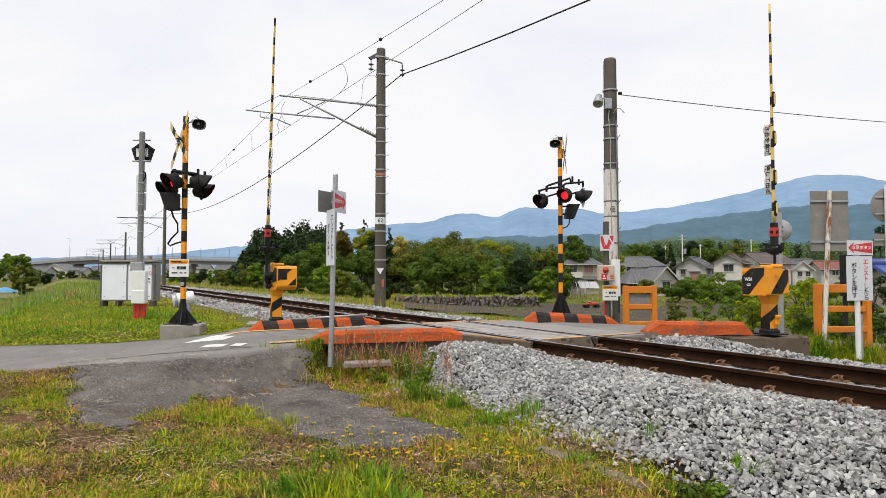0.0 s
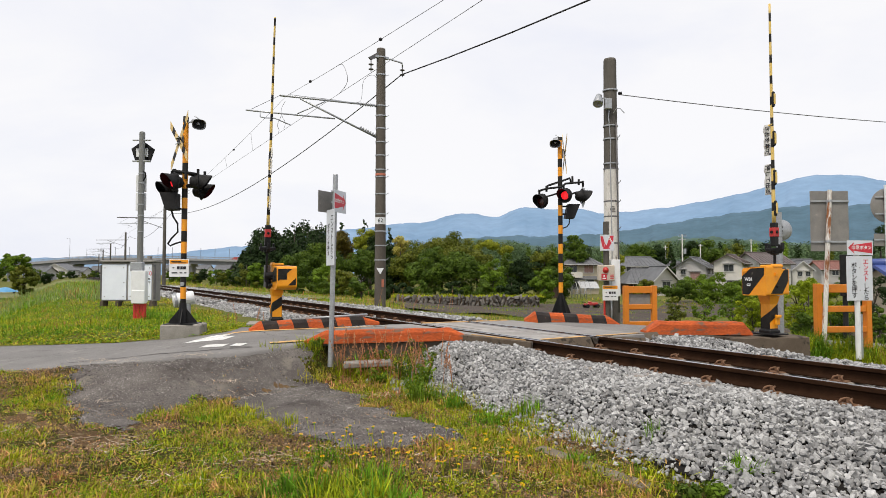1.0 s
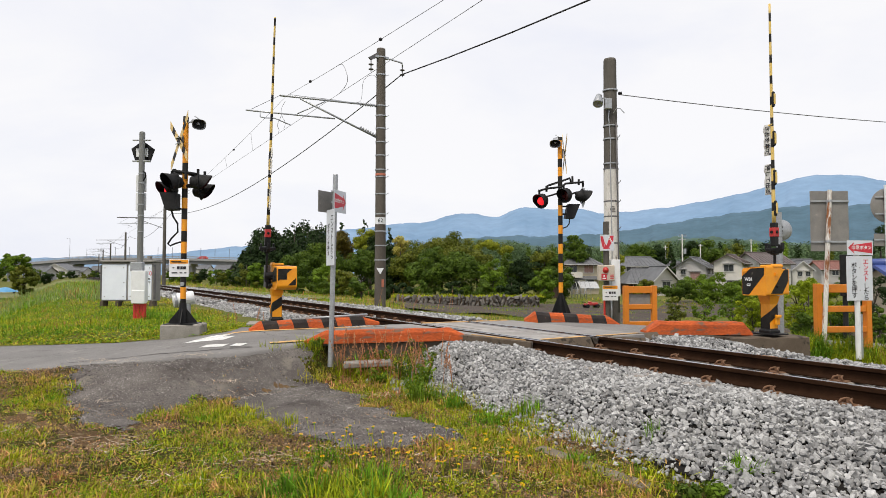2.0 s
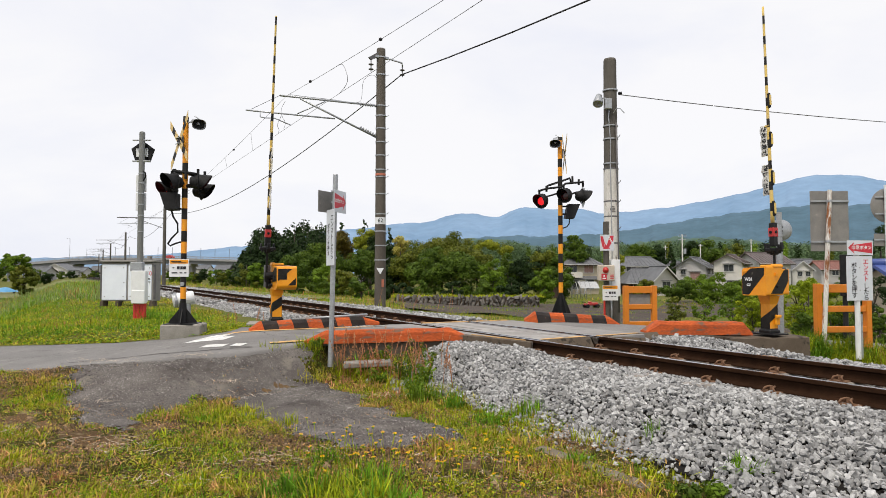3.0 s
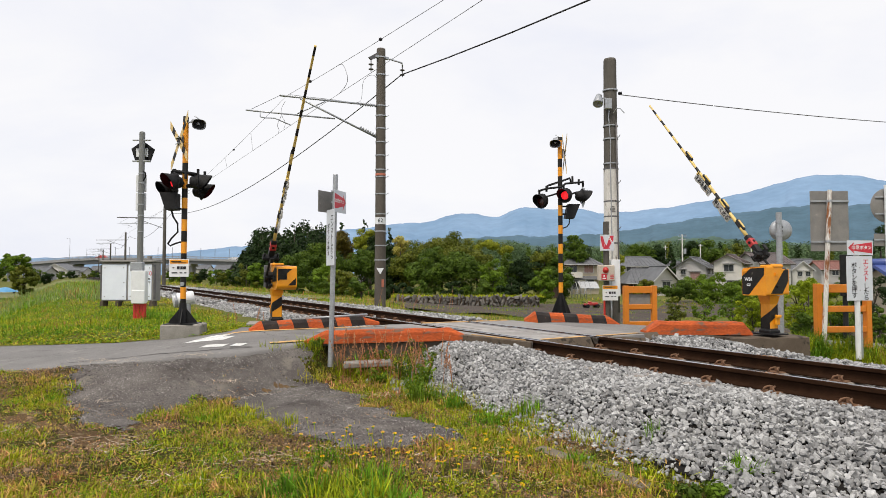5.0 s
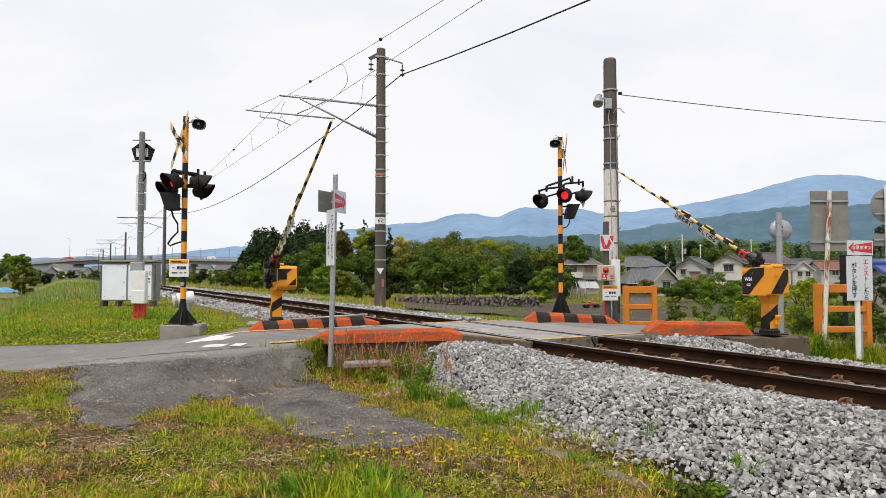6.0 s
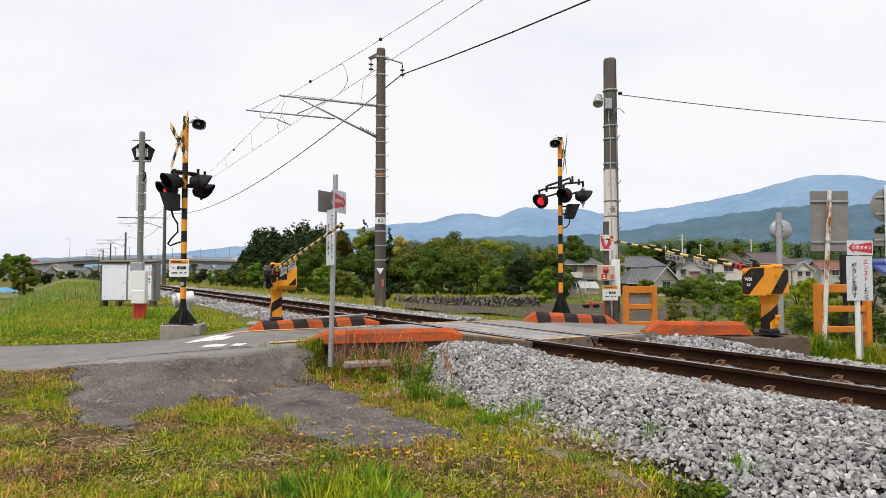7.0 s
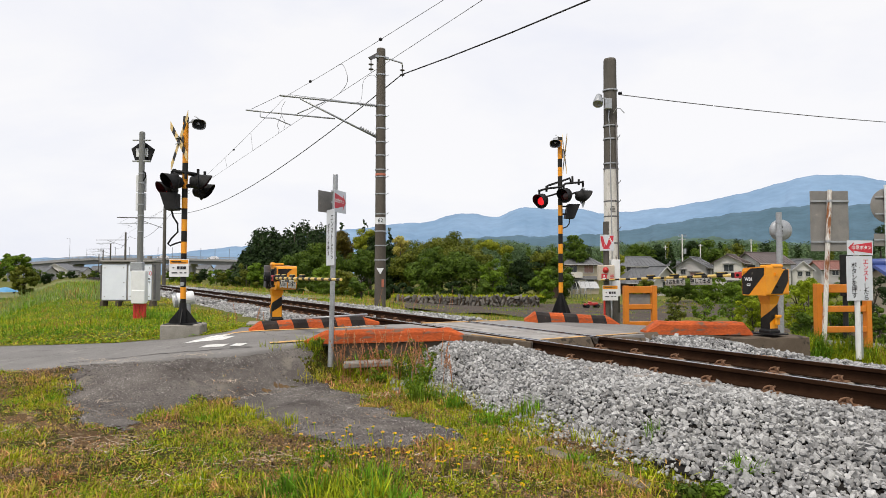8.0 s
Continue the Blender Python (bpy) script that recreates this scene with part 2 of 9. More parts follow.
M_CURBBLACK = surf("worn_black_kerb_paint", (0.020, 0.018, 0.018), (0.040, 0.034, 0.032), rough=0.8, scale=4.0, fine=60.0, bump=0.35, wear=(0.28, 0.12, 0.07), wear_at=0.64, wear_scale=8.0)
M_WIRE = surf("dark_wire", (0.03, 0.03, 0.032), rough=0.5, bump=0)
M_WIREGREY = surf("grey_wire", (0.16, 0.16, 0.17), rough=0.5, bump=0, metal=0.3)
M_INSUL = surf("grey_porcelain", (0.36, 0.37, 0.40), rough=0.25, bump=0)
M_HOOD = surf("matt_black_hood", (0.011, 0.011, 0.012), (0.022, 0.022, 0.023), rough=0.65, wear=(0.08, 0.076, 0.072), wear_at=0.71)
M_LOUD = surf("grey_loudspeaker", (0.30, 0.31, 0.33), (0.24, 0.25, 0.27), rough=0.45)
M_LENSOFF = surf("dark_red_lens", (0.06, 0.012, 0.012), rough=0.2, bump=0)
M_LENSON = surf("lit_red_lens", (0.5, 0.01, 0.01), rough=0.3, bump=0, emit=(1.0, 0.02, 0.03, 0.85))
M_ASPHALT = surf("worn_asphalt", (0.168, 0.162, 0.157), (0.215, 0.207, 0.200), rough=0.92, scale=1.2, fine=160.0, bump=0.5, dist=0.004, wear=(0.26, 0.25, 0.235), wear_at=0.60, wear_scale=2.2, spread=0.28, world_space=True)
M_APRON = surf("crumbling_asphalt", (0.070, 0.061, 0.056), (0.158, 0.142, 0.131), rough=0.95, scale=2.0, fine=130.0, bump=0.9, dist=0.010, wear=(0.20, 0.18, 0.155), wear_at=0.60, wear_scale=3.0, spread=0.6, world_space=True)
M_LINE = surf("worn_road_paint", (0.72, 0.72, 0.70), (0.55, 0.55, 0.53), rough=0.8, wear=(0.16, 0.155, 0.15), wear_at=0.64, wear_scale=9.0, world_space=True)
M_EDGELINE = surf("faded_orange_edge_paint", (0.70, 0.40, 0.13), (0.55, 0.33, 0.13), rough=0.85, wear=(0.22, 0.18, 0.14), wear_at=0.54, wear_scale=6.0, world_space=True)
M_STONE = surf("ballast_stone", (0.385, 0.385, 0.382), (0.262, 0.261, 0.259), rough=0.9, scale=3.0, fine=60.0, bump=0.15, island=0.42, world_space=True)
M_STONEDARK = surf("rust_stained_stone", (0.180, 0.150, 0.128), (0.115, 0.092, 0.078), rough=0.95, scale=3.0, fine=60.0, bump=0.12, island=0.45, world_space=True)
# near-black colour paints the shade in the gaps between ballast stones
M_BED = surf("ballast_gap_shade", (0.012, 0.011, 0.010), (0.022, 0.019, 0.017), rough=1.0, scale=9.0, fine=40.0, bump=1.0, dist=0.03, world_space=True)

for m_ in (M_BLACK, M_BLACKBAND, M_HOOD, M_CURBBLACK, M_WIRE, M_RAIL, M_ASPHALT, M_APRON, M_BED, M_STONE, M_STONEDARK, M_POLE, M_POLEBROWN, M_INK, M_CONC, M_CONCDARK, M_CURB, M_CLIP):
    dull(m_)
M_GROUND = surf("rough_grass_and_soil", (0.100, 0.122, 0.022), (0.125, 0.115, 0.034), rough=1.0, scale=0.9, fine=30.0, bump=0.9, dist=0.02, wear=(0.21, 0.165, 0.075), wear_at=0.60, wear_scale=1.7, spread=0.35, world_space=True)
M_BARE = surf("bare_soil_with_dead_grass", (0.098, 0.060, 0.030), (0.165, 0.108, 0.054), rough=1.0, scale=1.6, fine=55.0, bump=1.0, dist=0.02, wear=(0.27, 0.225, 0.14), wear_at=0.56, wear_scale=6.0, spread=0.45, world_space=True)
M_TURF = surf("thin_turf", (0.074, 0.066, 0.014), (0.048, 0.048, 0.010), rough=1.0, scale=2.2, fine=70.0, bump=1.0, dist=0.03, wear=(0.22, 0.18, 0.085), wear_at=0.55, wear_scale=7.0, spread=0.5, world_space=True)
dull(M_RAIL, 0.06)
for m_ in (M_GROUND, M_BARE, M_TURF):
    dull(m_, 0.08)

# ---- plan: the track runs along TU, the road across it along TN ----
TH = radians(31)
TU, TN = Vector((-math.sin(TH), math.cos(TH), 0)), Vector((math.cos(TH), math.sin(TH), 0))
NEAR_RAIL, FAR_RAIL = 5.53, 6.662
MID = (NEAR_RAIL + FAR_RAIL) / 2
TRACK_TURN = 31.0


def at(s, d, z=0.0):
    """A point s metres along the track and d metres across it."""
    return TU * s + TN * d + Vector((0, 0, z))


def smooth(a, b, x):
    t = np.clip((x - a) / (b - a), 0, 1)
    return t * t * (3 - 2 * t)


ROAD = [(-70, 22, -1.5, 1.3), (-30, 13.6, -1.0, 1.3), (-14, 11.2, -0.62, 1.3), (-7.2, 10.35, -0.45, 1.38), (-5.0, 10.2, -0.325, 1.46), (-3.5, 10.1, -0.16, 1.50), (-2.2, 10.52, -0.095, 1.02),
        (-1.4, 10.58, -0.058, 0.98), (-0.85, 10.61, -0.022, 1.0), (-0.45, 10.63, -0.075, 1.03), (0.0, 10.65, -0.08, 1.05), (0.9, 10.7, -0.08, 1.1), (1.85, 10.98, -0.07, 1.05), (2.3, 11.12, -0.022, 1.03), (4.4, 11.55, -0.12, 1.0), (7.5, 12.6, -0.42, 0.82),
        (12, 14.2, -0.8, 1.4), (25, 19.5, -1.5, 1.4), (60, 36, -2.4, 1.4)]


def road_samples():
    pts = [Vector(p[:3]) for p in ROAD]
    w = [p[3] for p in ROAD]
    out = []
    for i in range(len(pts) - 1):
        p0, p1, p2, p3 = pts[max(i - 1, 0)], pts[i], pts[i + 1], pts[min(i + 2, len(pts) - 1)]
        k = max(6, int((p2 - p1).length / 0.35))
        k = min(k, 40)
        for j in range(k):
            t = j / k
            q = 0.5 * (2 * p1 + (p2 - p0) * t + (2 * p0 - 5 * p1 + 4 * p2 - p3) * t * t + (3 * p1 - p0 - 3 * p2 + p3) * t ** 3)
            out.append((q, w[i] + (w[i + 1] - w[i]) * t))
    out.append((pts[-1], w[-1]))
    return out


ROAD_PTS = road_samples()
_rx = np.array([p[0].x for p in ROAD_PTS])
_ry = np.array([p[0].y for p in ROAD_PTS])
_rz = np.array([p[0].z for p in ROAD_PTS])
_rw = np.array([p[1] for p in ROAD_PTS])


def crossfall(x):
    """How much higher than its middle the lane's far edge lies."""
    return np.interp(x, [-20, -9, -5, -3.5, -2.2, -1.4], [0.0, 0.045, 0.05, 0.085, 0.03, 0.0])


def land(x, y):
    """Height of the open ground, before the road cuts through it."""
    s = x * TU.x + y * TU.y
    d = x * TN.x + y * TN.y
    near = -0.60 + 0.34 * smooth(9.0, 12.6, s) * smooth(-7, 1.5, d) - 1.45 * smooth(0.8, -5.0, d) * smooth(13, 32, s) - 0.6 * smooth(-8, -40, d)
    bed = -0.30
    far = -0.60 - 1.40 * smooth(9.0, 34.0, d) - 1.1 * smooth(30, 100, d)
    z = np.where(d < MID, near + (bed - near) * smooth(3.7, 5.0, d), bed + (far - bed) * smooth(7.1, 8.5, d))
    return z


def ground_z(x, y):
    """Height of the ground sheet; it lies just under the road."""
    x, y = np.atleast_1d(np.asarray(x, float)), np.atleast_1d(np.asarray(y, float))
    z = land(x, y)
    dist = np.full(x.shape, 1e9)
    zr = np.zeros(x.shape)
    for i in range(0, len(_rx)):
        q = np.hypot(x - _rx[i], y - _ry[i]) - _rw[i]
        near = q < dist
        dist = np.where(near, q, dist)
        zr = np.where(near, _rz[i] + crossfall(_rx[i]) * np.clip((y - _ry[i]) / _rw[i], -1, 1), zr)
    d = x * TN.x + y * TN.y
    soft = np.where(d < MID, 1 - smooth(4.0, 4.7, d), smooth(10.5, 13.0, d))
    k = smooth(0.02 + (0.75 + 0.5 * smooth(-2.1, -2.7, x)) * soft, -0.3 + 0.4 * soft, dist)
    # the hollow in front of the retaining wall
    pit = smooth(-1.85, -1.6, x) * smooth(0.75, 0.55, x) * smooth(9.62, 9.52, y) * smooth(7.0, 8.0, y)
    z = z + (zr - 0.012 - 0.05 * smooth(0.06, -0.12, dist) - z) * k
    return z + (np.minimum(z, -0.56) - z) * pit


def road_z(x, y):
    """Height of the paved surface at a point of the lane."""
    best = (1e9, 0.0, 1.0, 0.0)
    for (p, w), (q, _) in zip(ROAD_PTS[:-1], ROAD_PTS[1:]):
        e = q.xy - p.xy
        t = min(max((Vector((x, y)) - p.xy).dot(e) / e.length_squared, 0), 1)
        far = (Vector((x, y)) - p.xy - e * t).length
        if far < best[0]:
            best = (far, p.z + (q.z - p.z) * t, w, y - p.y - (q.y - p.y) * t)
    c = min(best[0] / best[2], 1.0)
    return best[1] + 0.012 * (1 - c * c) - 0.004 + float(crossfall(x)) * max(-1, min(1, best[3] / best[2]))


def gz1(x, y):
    return float(ground_z(x, y)[0])


def wave(x, y, f, p=0.0):
    return np.sin(x * f + 1.7 * np.sin(y * f * 0.7 + p)) * np.sin(y * f * 1.13 + 1.3 * np.sin(x * f * 0.8 - p))


def turf_cover(x, y):
    """Where the foreground is green: above 0 grass thickens, below it the soil shows."""
    s, d = x * TU.x + y * TU.y, x * TN.x + y * TN.y
    v = 0.50 * wave(x, y, 1.5) + 0.35 * wave(x, y, 4.1, 1.0) + 0.30 * np.clip((4.4 - y) / 1.5, -0.5, 0.7) + 0.45 * ((d > 2.6) & (s > 4.5)) + 0.50
    return v - 0.55 * np.exp(-((x + 1.9) / 0.8) ** 2 - ((y - 5.0) / 0.45) ** 2) - 0.35 * np.exp(-((x + 4.6) / 1.0) ** 2 - ((y - 6.6) / 0.5) ** 2)


def build_ground():
    rings = np.concatenate([[0.0], [0.01, 0.2, 0.4], np.geomspace(0.6, 24, 190), np.geomspace(24.6, 4500, 100)])
    ang = np.concatenate([np.linspace(-0.8, 0.8, 190, endpoint=False), np.linspace(0.8, 2 * np.pi - 0.8, 50, endpoint=False)])
    na = len(ang)
    R, A = np.meshgrid(rings[1:], ang, indexing="ij")
    X, Y = R * np.sin(A) + 0.13, R * np.cos(A) + 0.07
    X, Y = X.ravel(), Y.ravel()
    Z = ground_z(X, Y)
    k = np.clip(1 - np.hypot(X, Y) / 60, 0, 1)
    Z = Z + k * (0.025 * np.sin(X * 2.3 + 1.3 * np.sin(Y * 1.7)) * np.sin(Y * 2.9 + np.sin(X * 1.1)) + 0.012 * np.sin(X * 7.1 + Y * 3.3) * np.sin(Y * 8.7))
    V = np.column_stack([X, Y, Z])
    nr = len(rings) - 1
    i, j = np.meshgrid(np.arange(nr - 1), np.arange(na), indexing="ij")
    j2 = (j + 1) % na
    F = np.column_stack([(i * na + j).ravel(), (i * na + j2).ravel(), ((i + 1) * na + j2).ravel(), ((i + 1) * na + j).ravel()])[:, ::-1]
    cx, cy = X[F].mean(1), Y[F].mean(1)
    s, d = cx * TU.x + cy * TU.y, cx * TN.x + cy * TN.y
    wob = 0.5 * np.sin(cx * 1.7 + cy) + 0.3 * np.sin(cy * 3.1 - cx * 2.0)
    bare = (np.hypot(cx, cy) < 11) & (s + wob < 12.0) & (d < 4.8)
    turf = bare & (turf_cover(cx, cy) + 0.25 * np.sin(cx * 23 + 3 * np.sin(cy * 19)) * np.sin(cy * 27) > 0.05)
    me = array_mesh("ground", V, F, [M_GROUND, M_BARE, M_TURF], smooth=True, mi=bare.astype(int) + turf.astype(int))
    ob = new("ground", me)
    tagged(ob, "dry grassy ground with bare soil patches beside the railway", "ground", kind="structure")


build_ground()


def build_road():
    sh = Shape()
    cols = [-1.0, -0.8, -0.4, 0, 0.4, 0.8, 1.0]
    vs, n = [], len(ROAD_PTS)
    for i, (p, w) in enumerate(ROAD_PTS):
        t = ROAD_PTS[min(i + 1, n - 1)][0] - ROAD_PTS[max(i - 1, 0)][0]
        side = Vector((t.y, -t.x, 0)).normalized()
        for c in cols:
            ww = w * c * (1 + (0.05 * math.sin(p.x * 1.9 + 4 * c) + 0.03 * math.sin(p.x * 5.3)) * (abs(c) > 0.9))
            q = p + side * ww
            vs.append((q.x, q.y, p.z + 0.012 * (1 - c * c) - 0.004 - float(crossfall(p.x)) * c))
    k = len(cols)
    fs = [(i * k + j, (i + 1) * k + j, (i + 1) * k + j + 1, i * k + j + 1)[::-1] for i in range(n - 1) for j in range(k - 1)]
    # a skirt gives the pavement its thickness
    for row in (0, k - 1):
        o = len(vs)
        for i in range(n):
            x, y, z = vs[i * k + row]
            vs.append((x, y, z - 0.09))
        for i in range(n - 1):
            q = (i * k + row, (i + 1) * k + row, o + i + 1, o + i)
            fs.append(q if row == 0 else q[::-1])
    sh.add(vs, fs, 0, True)
    tagged(part("road", sh, M_ASPHALT), "narrow grey asphalt lane running over the level crossing", "road", kind="structure")


build_road()


def inside(px_, py_, poly):
    c = np.zeros(px_.shape, bool)
    n = len(poly)
    for i in range(n):
        x0, y0 = poly[i]
        x1, y1 = poly[(i + 1) % n]
        hit = ((y0 > py_) != (y1 > py_)) & (px_ < (x1 - x0) * (py_ - y0) / (y1 - y0 + 1e-12) + x0)
        c ^= hit
    return c


APRON = [(-5.4, 9.3), (-4.7, 8.05), (-3.7, 6.45), (-3.1, 6.05), (-3.1, 6.8), (-3.0, 7.3), (-2.75, 7.75), (-2.45, 7.45), (-2.05, 6.8), (-1.66, 6.28), (-1.38, 5.9), (-1.1, 5.68), (-0.69, 5.45), (-0.3, 5.42),
         (0.0, 5.6), (0.12, 5.85), (-0.24, 6.36), (-0.77, 7.27), (-1.3, 8.1), (-1.7, 8.7), (-1.98, 9.2), (-2.2, 9.5), (-4.0, 9.4)]


def apron_wobble(x, y):
    """Crumbled outline of the asphalt patch."""
    jx = 0.10 * np.sin(y * 6.1 + 2 * np.sin(x * 4.3)) + 0.06 * np.sin(y * 17 + x * 9) + 0.05 * np.sin(y * 41 + 3 * np.sin(x * 37)) + 0.035 * np.sin(y * 83 + x * 61)
    jy = 0.09 * np.sin(x * 5.3 + 2 * np.sin(y * 3.9)) + 0.06 * np.sin(x * 15 - y * 11) + 0.05 * np.sin(x * 43 + 3 * np.sin(y * 31)) + 0.035 * np.sin(x * 79 - y * 67)
    return jx, jy


def build_apron():
    h = 0.03
    xs, ys = np.arange(-6.2, 0.8, h), np.arange(5.2, 10.2, h)
    X, Y = np.meshgrid(xs, ys, indexing="ij")
    jx, jy = apron_wobble(X, Y)
    keep = inside(X + jx, Y + jy, APRON)
    Z = ground_z(X.ravel(), Y.ravel()).reshape(X.shape)
    k = np.clip(1 - np.hypot(X, Y) / 60, 0, 1)
    Z = Z + k * (0.025 * np.sin(X * 2.3 + 1.3 * np.sin(Y * 1.7)) * np.sin(Y * 2.9 + np.sin(X * 1.1)) + 0.012 * np.sin(X * 7.1 + Y * 3.3) * np.sin(Y * 8.7))
    Z = Z + 0.015 + 0.006 * np.sin(X * 3.1 + Y) * np.sin(Y * 2.7)
    V = np.column_stack([X.ravel(), Y.ravel(), Z.ravel()])
    ny = len(ys)
    i, j = np.nonzero(keep[:-1, :-1])
    F = np.column_stack([i * ny + j, (i + 1) * ny + j, (i + 1) * ny + j + 1, i * ny + j + 1])
    used, inv = np.unique(F, return_inverse=True)
    V, F = V[used], inv.reshape(F.shape)
    ob = new("apron", array_mesh("apron", V, F, M_APRON, smooth=True))
    tagged(ob, "patch of crumbling dark asphalt beside the lane", "pavement", kind="structure")


build_apron()


# ---- track ----
def rail_profile():
    """Half outline of a 50 kg rail, as (across, height under the head)."""
    return [(-0.0635, -0.153), (0.0635, -0.153), (0.0635, -0.143), (0.012, -0.124), (0.0075, -0.110), (0.0075, -0.052), (0.0325, -0.036),
            (0.0325, -0.008), (0.026, 0.0), (-0.026, 0.0), (-0.0325, -0.008), (-0.0325, -0.036), (-0.0075, -0.052), (-0.0075, -0.110), (-0.012, -0.124), (-0.0635, -0.143)]


def curve_d(s):
    """Sideways drift of the line far ahead, which bends slightly."""
    return 0.00006 * max(0.0, s - 90.0) ** 2


def build_rail(d):
    ss = [-14 + 2.0 * i for i in range(16)] + [20 + 6.0 * i for i in range(1, 25)] + [180, 220, 280]
    prof = rail_profile()
    k = len(prof)
    sh = Shape()
    vs = []
    for s in ss:
        for a, z in prof:
            vs.append(at(s, d + a + curve_d(s), z))
    fs, top = [], []
    for i in range(len(ss) - 1):
        for j in range(k):
            q = (i * k + j, (i + 1) * k + j, (i + 1) * k + (j + 1) % k, i * k + (j + 1) % k)
            (top if j in (8,) else fs).append(q)
    sh.add(vs, fs, 0, False)
    rail = tagged(part("rail", sh, M_RAIL), "rusty steel rail with a polished running surface", "rail", "rails of the track")
    part("running_surface", Shape().add(vs, top, 0, False), M_RAILTOP, rail, "polished steel running surface")


build_rail(NEAR_RAIL)
build_rail(FAR_RAIL)


def hull_rock(seed, squash=0.7):
    """A broken stone: the hull of a few random points."""
    rnd = random.Random(seed)
    bm = bmesh.new()
    for a in (-1, 1):
        for b in (-1, 1):
            for c in (-1, 1):
                bm.verts.new((a * rnd.uniform(0.35, 1.15), b * rnd.uniform(0.25, 0.85), c * squash * rnd.uniform(0.4, 1.2)))
    res = bmesh.ops.convex_hull(bm, input=bm.verts)
    loose = [v for v in bm.verts if not v.link_faces]
    bmesh.ops.delete(bm, geom=loose, context="VERTS")
    bmesh.ops.triangulate(bm, faces=bm.faces)
    bm.verts.index_update()
    v = np.array([p.co[:] for p in bm.verts])
    f = np.array([[q.index for q in t.verts] for t in bm.faces])
    bm.free()
    return v, f


ROCKS = [hull_rock(100 + i, 0.48 + 0.07 * (i % 5)) for i in range(14)]


def scatter(name, templates, pos, size, mats, label, category, rng, tilt=math.pi, kind="stuff", flat=False):
    """Copies of small shapes at many places, joined into one mesh."""
    pick = rng.integers(0, len(templates), len(pos))
    Vs, Fs, o = [], [], 0
    for t, (v, f) in enumerate(templates):
        w = np.nonzero(pick == t)[0]
        if not len(w):
            continue
        a, b, c = rng.uniform(0, 2 * np.pi, len(w)), rng.uniform(-tilt, tilt, len(w)), rng.uniform(-tilt, tilt, len(w))
        ca, sa, cb, sb, cc, sc = np.cos(a), np.sin(a), np.cos(b), np.sin(b), np.cos(c), np.sin(c)
        z0, o1 = np.zeros(len(w)), np.ones(len(w))
        Rz = np.stack([np.stack([ca, -sa, z0], -1), np.stack([sa, ca, z0], -1), np.stack([z0, z0, o1], -1)], -2)
        Rx = np.stack([np.stack([o1, z0, z0], -1), np.stack([z0, cb, -sb], -1), np.stack([z0, sb, cb], -1)], -2)
        Ry = np.stack([np.stack([cc, z0, sc], -1), np.stack([z0, o1, z0], -1), np.stack([-sc, z0, cc], -1)], -2)
        R = Rz @ Rx @ Ry
        P = np.einsum("nij,vj->nvi", R, v) * size[w][:, None, None] + pos[w][:, None, :]
        Vs.append(P.reshape(-1, 3))
        Fs.append((f[None] + (np.arange(len(w)) * len(v))[:, None, None] + o).reshape(-1, f.shape[1]))
        o += len(w) * len(v)
    me = array_mesh(name, np.vstack(Vs), np.vstack(Fs), mats)
    return tagged(new(name, me), label, category, kind=kind)


def bed_top(s, d):
    """Height of the ballast surface."""
    zn = -0.57 + 0.42 * smooth(3.70, 4.95, d)
    zf = -0.60 + 0.46 * smooth(10.2, 8.4, d)
    z = np.minimum(zn, zf) - 0.02 + 0.09 * smooth(5.9, 6.8, s) * smooth(9.0, 7.8, s) * smooth(4.2, 4.9, d) * smooth(5.5, 5.35, d)
    z = z - 0.035 * ((d > NEAR_RAIL + 0.1) & (d < FAR_RAIL - 0.1))
    z = z + 0.11 * smooth(7.3, 7.7, d) * smooth(9.0, 8.2, d) * smooth(5.2, 6.2, s) * smooth(7.4, 6.9, s) - 0.05 * smooth(7.3, 8.0, d) * smooth(5.6, 4.6, s)
    return z + 0.025 * np.sin(s * 1.3 + d * 2.1) * np.sin(d * 3.7 + s * 0.6)


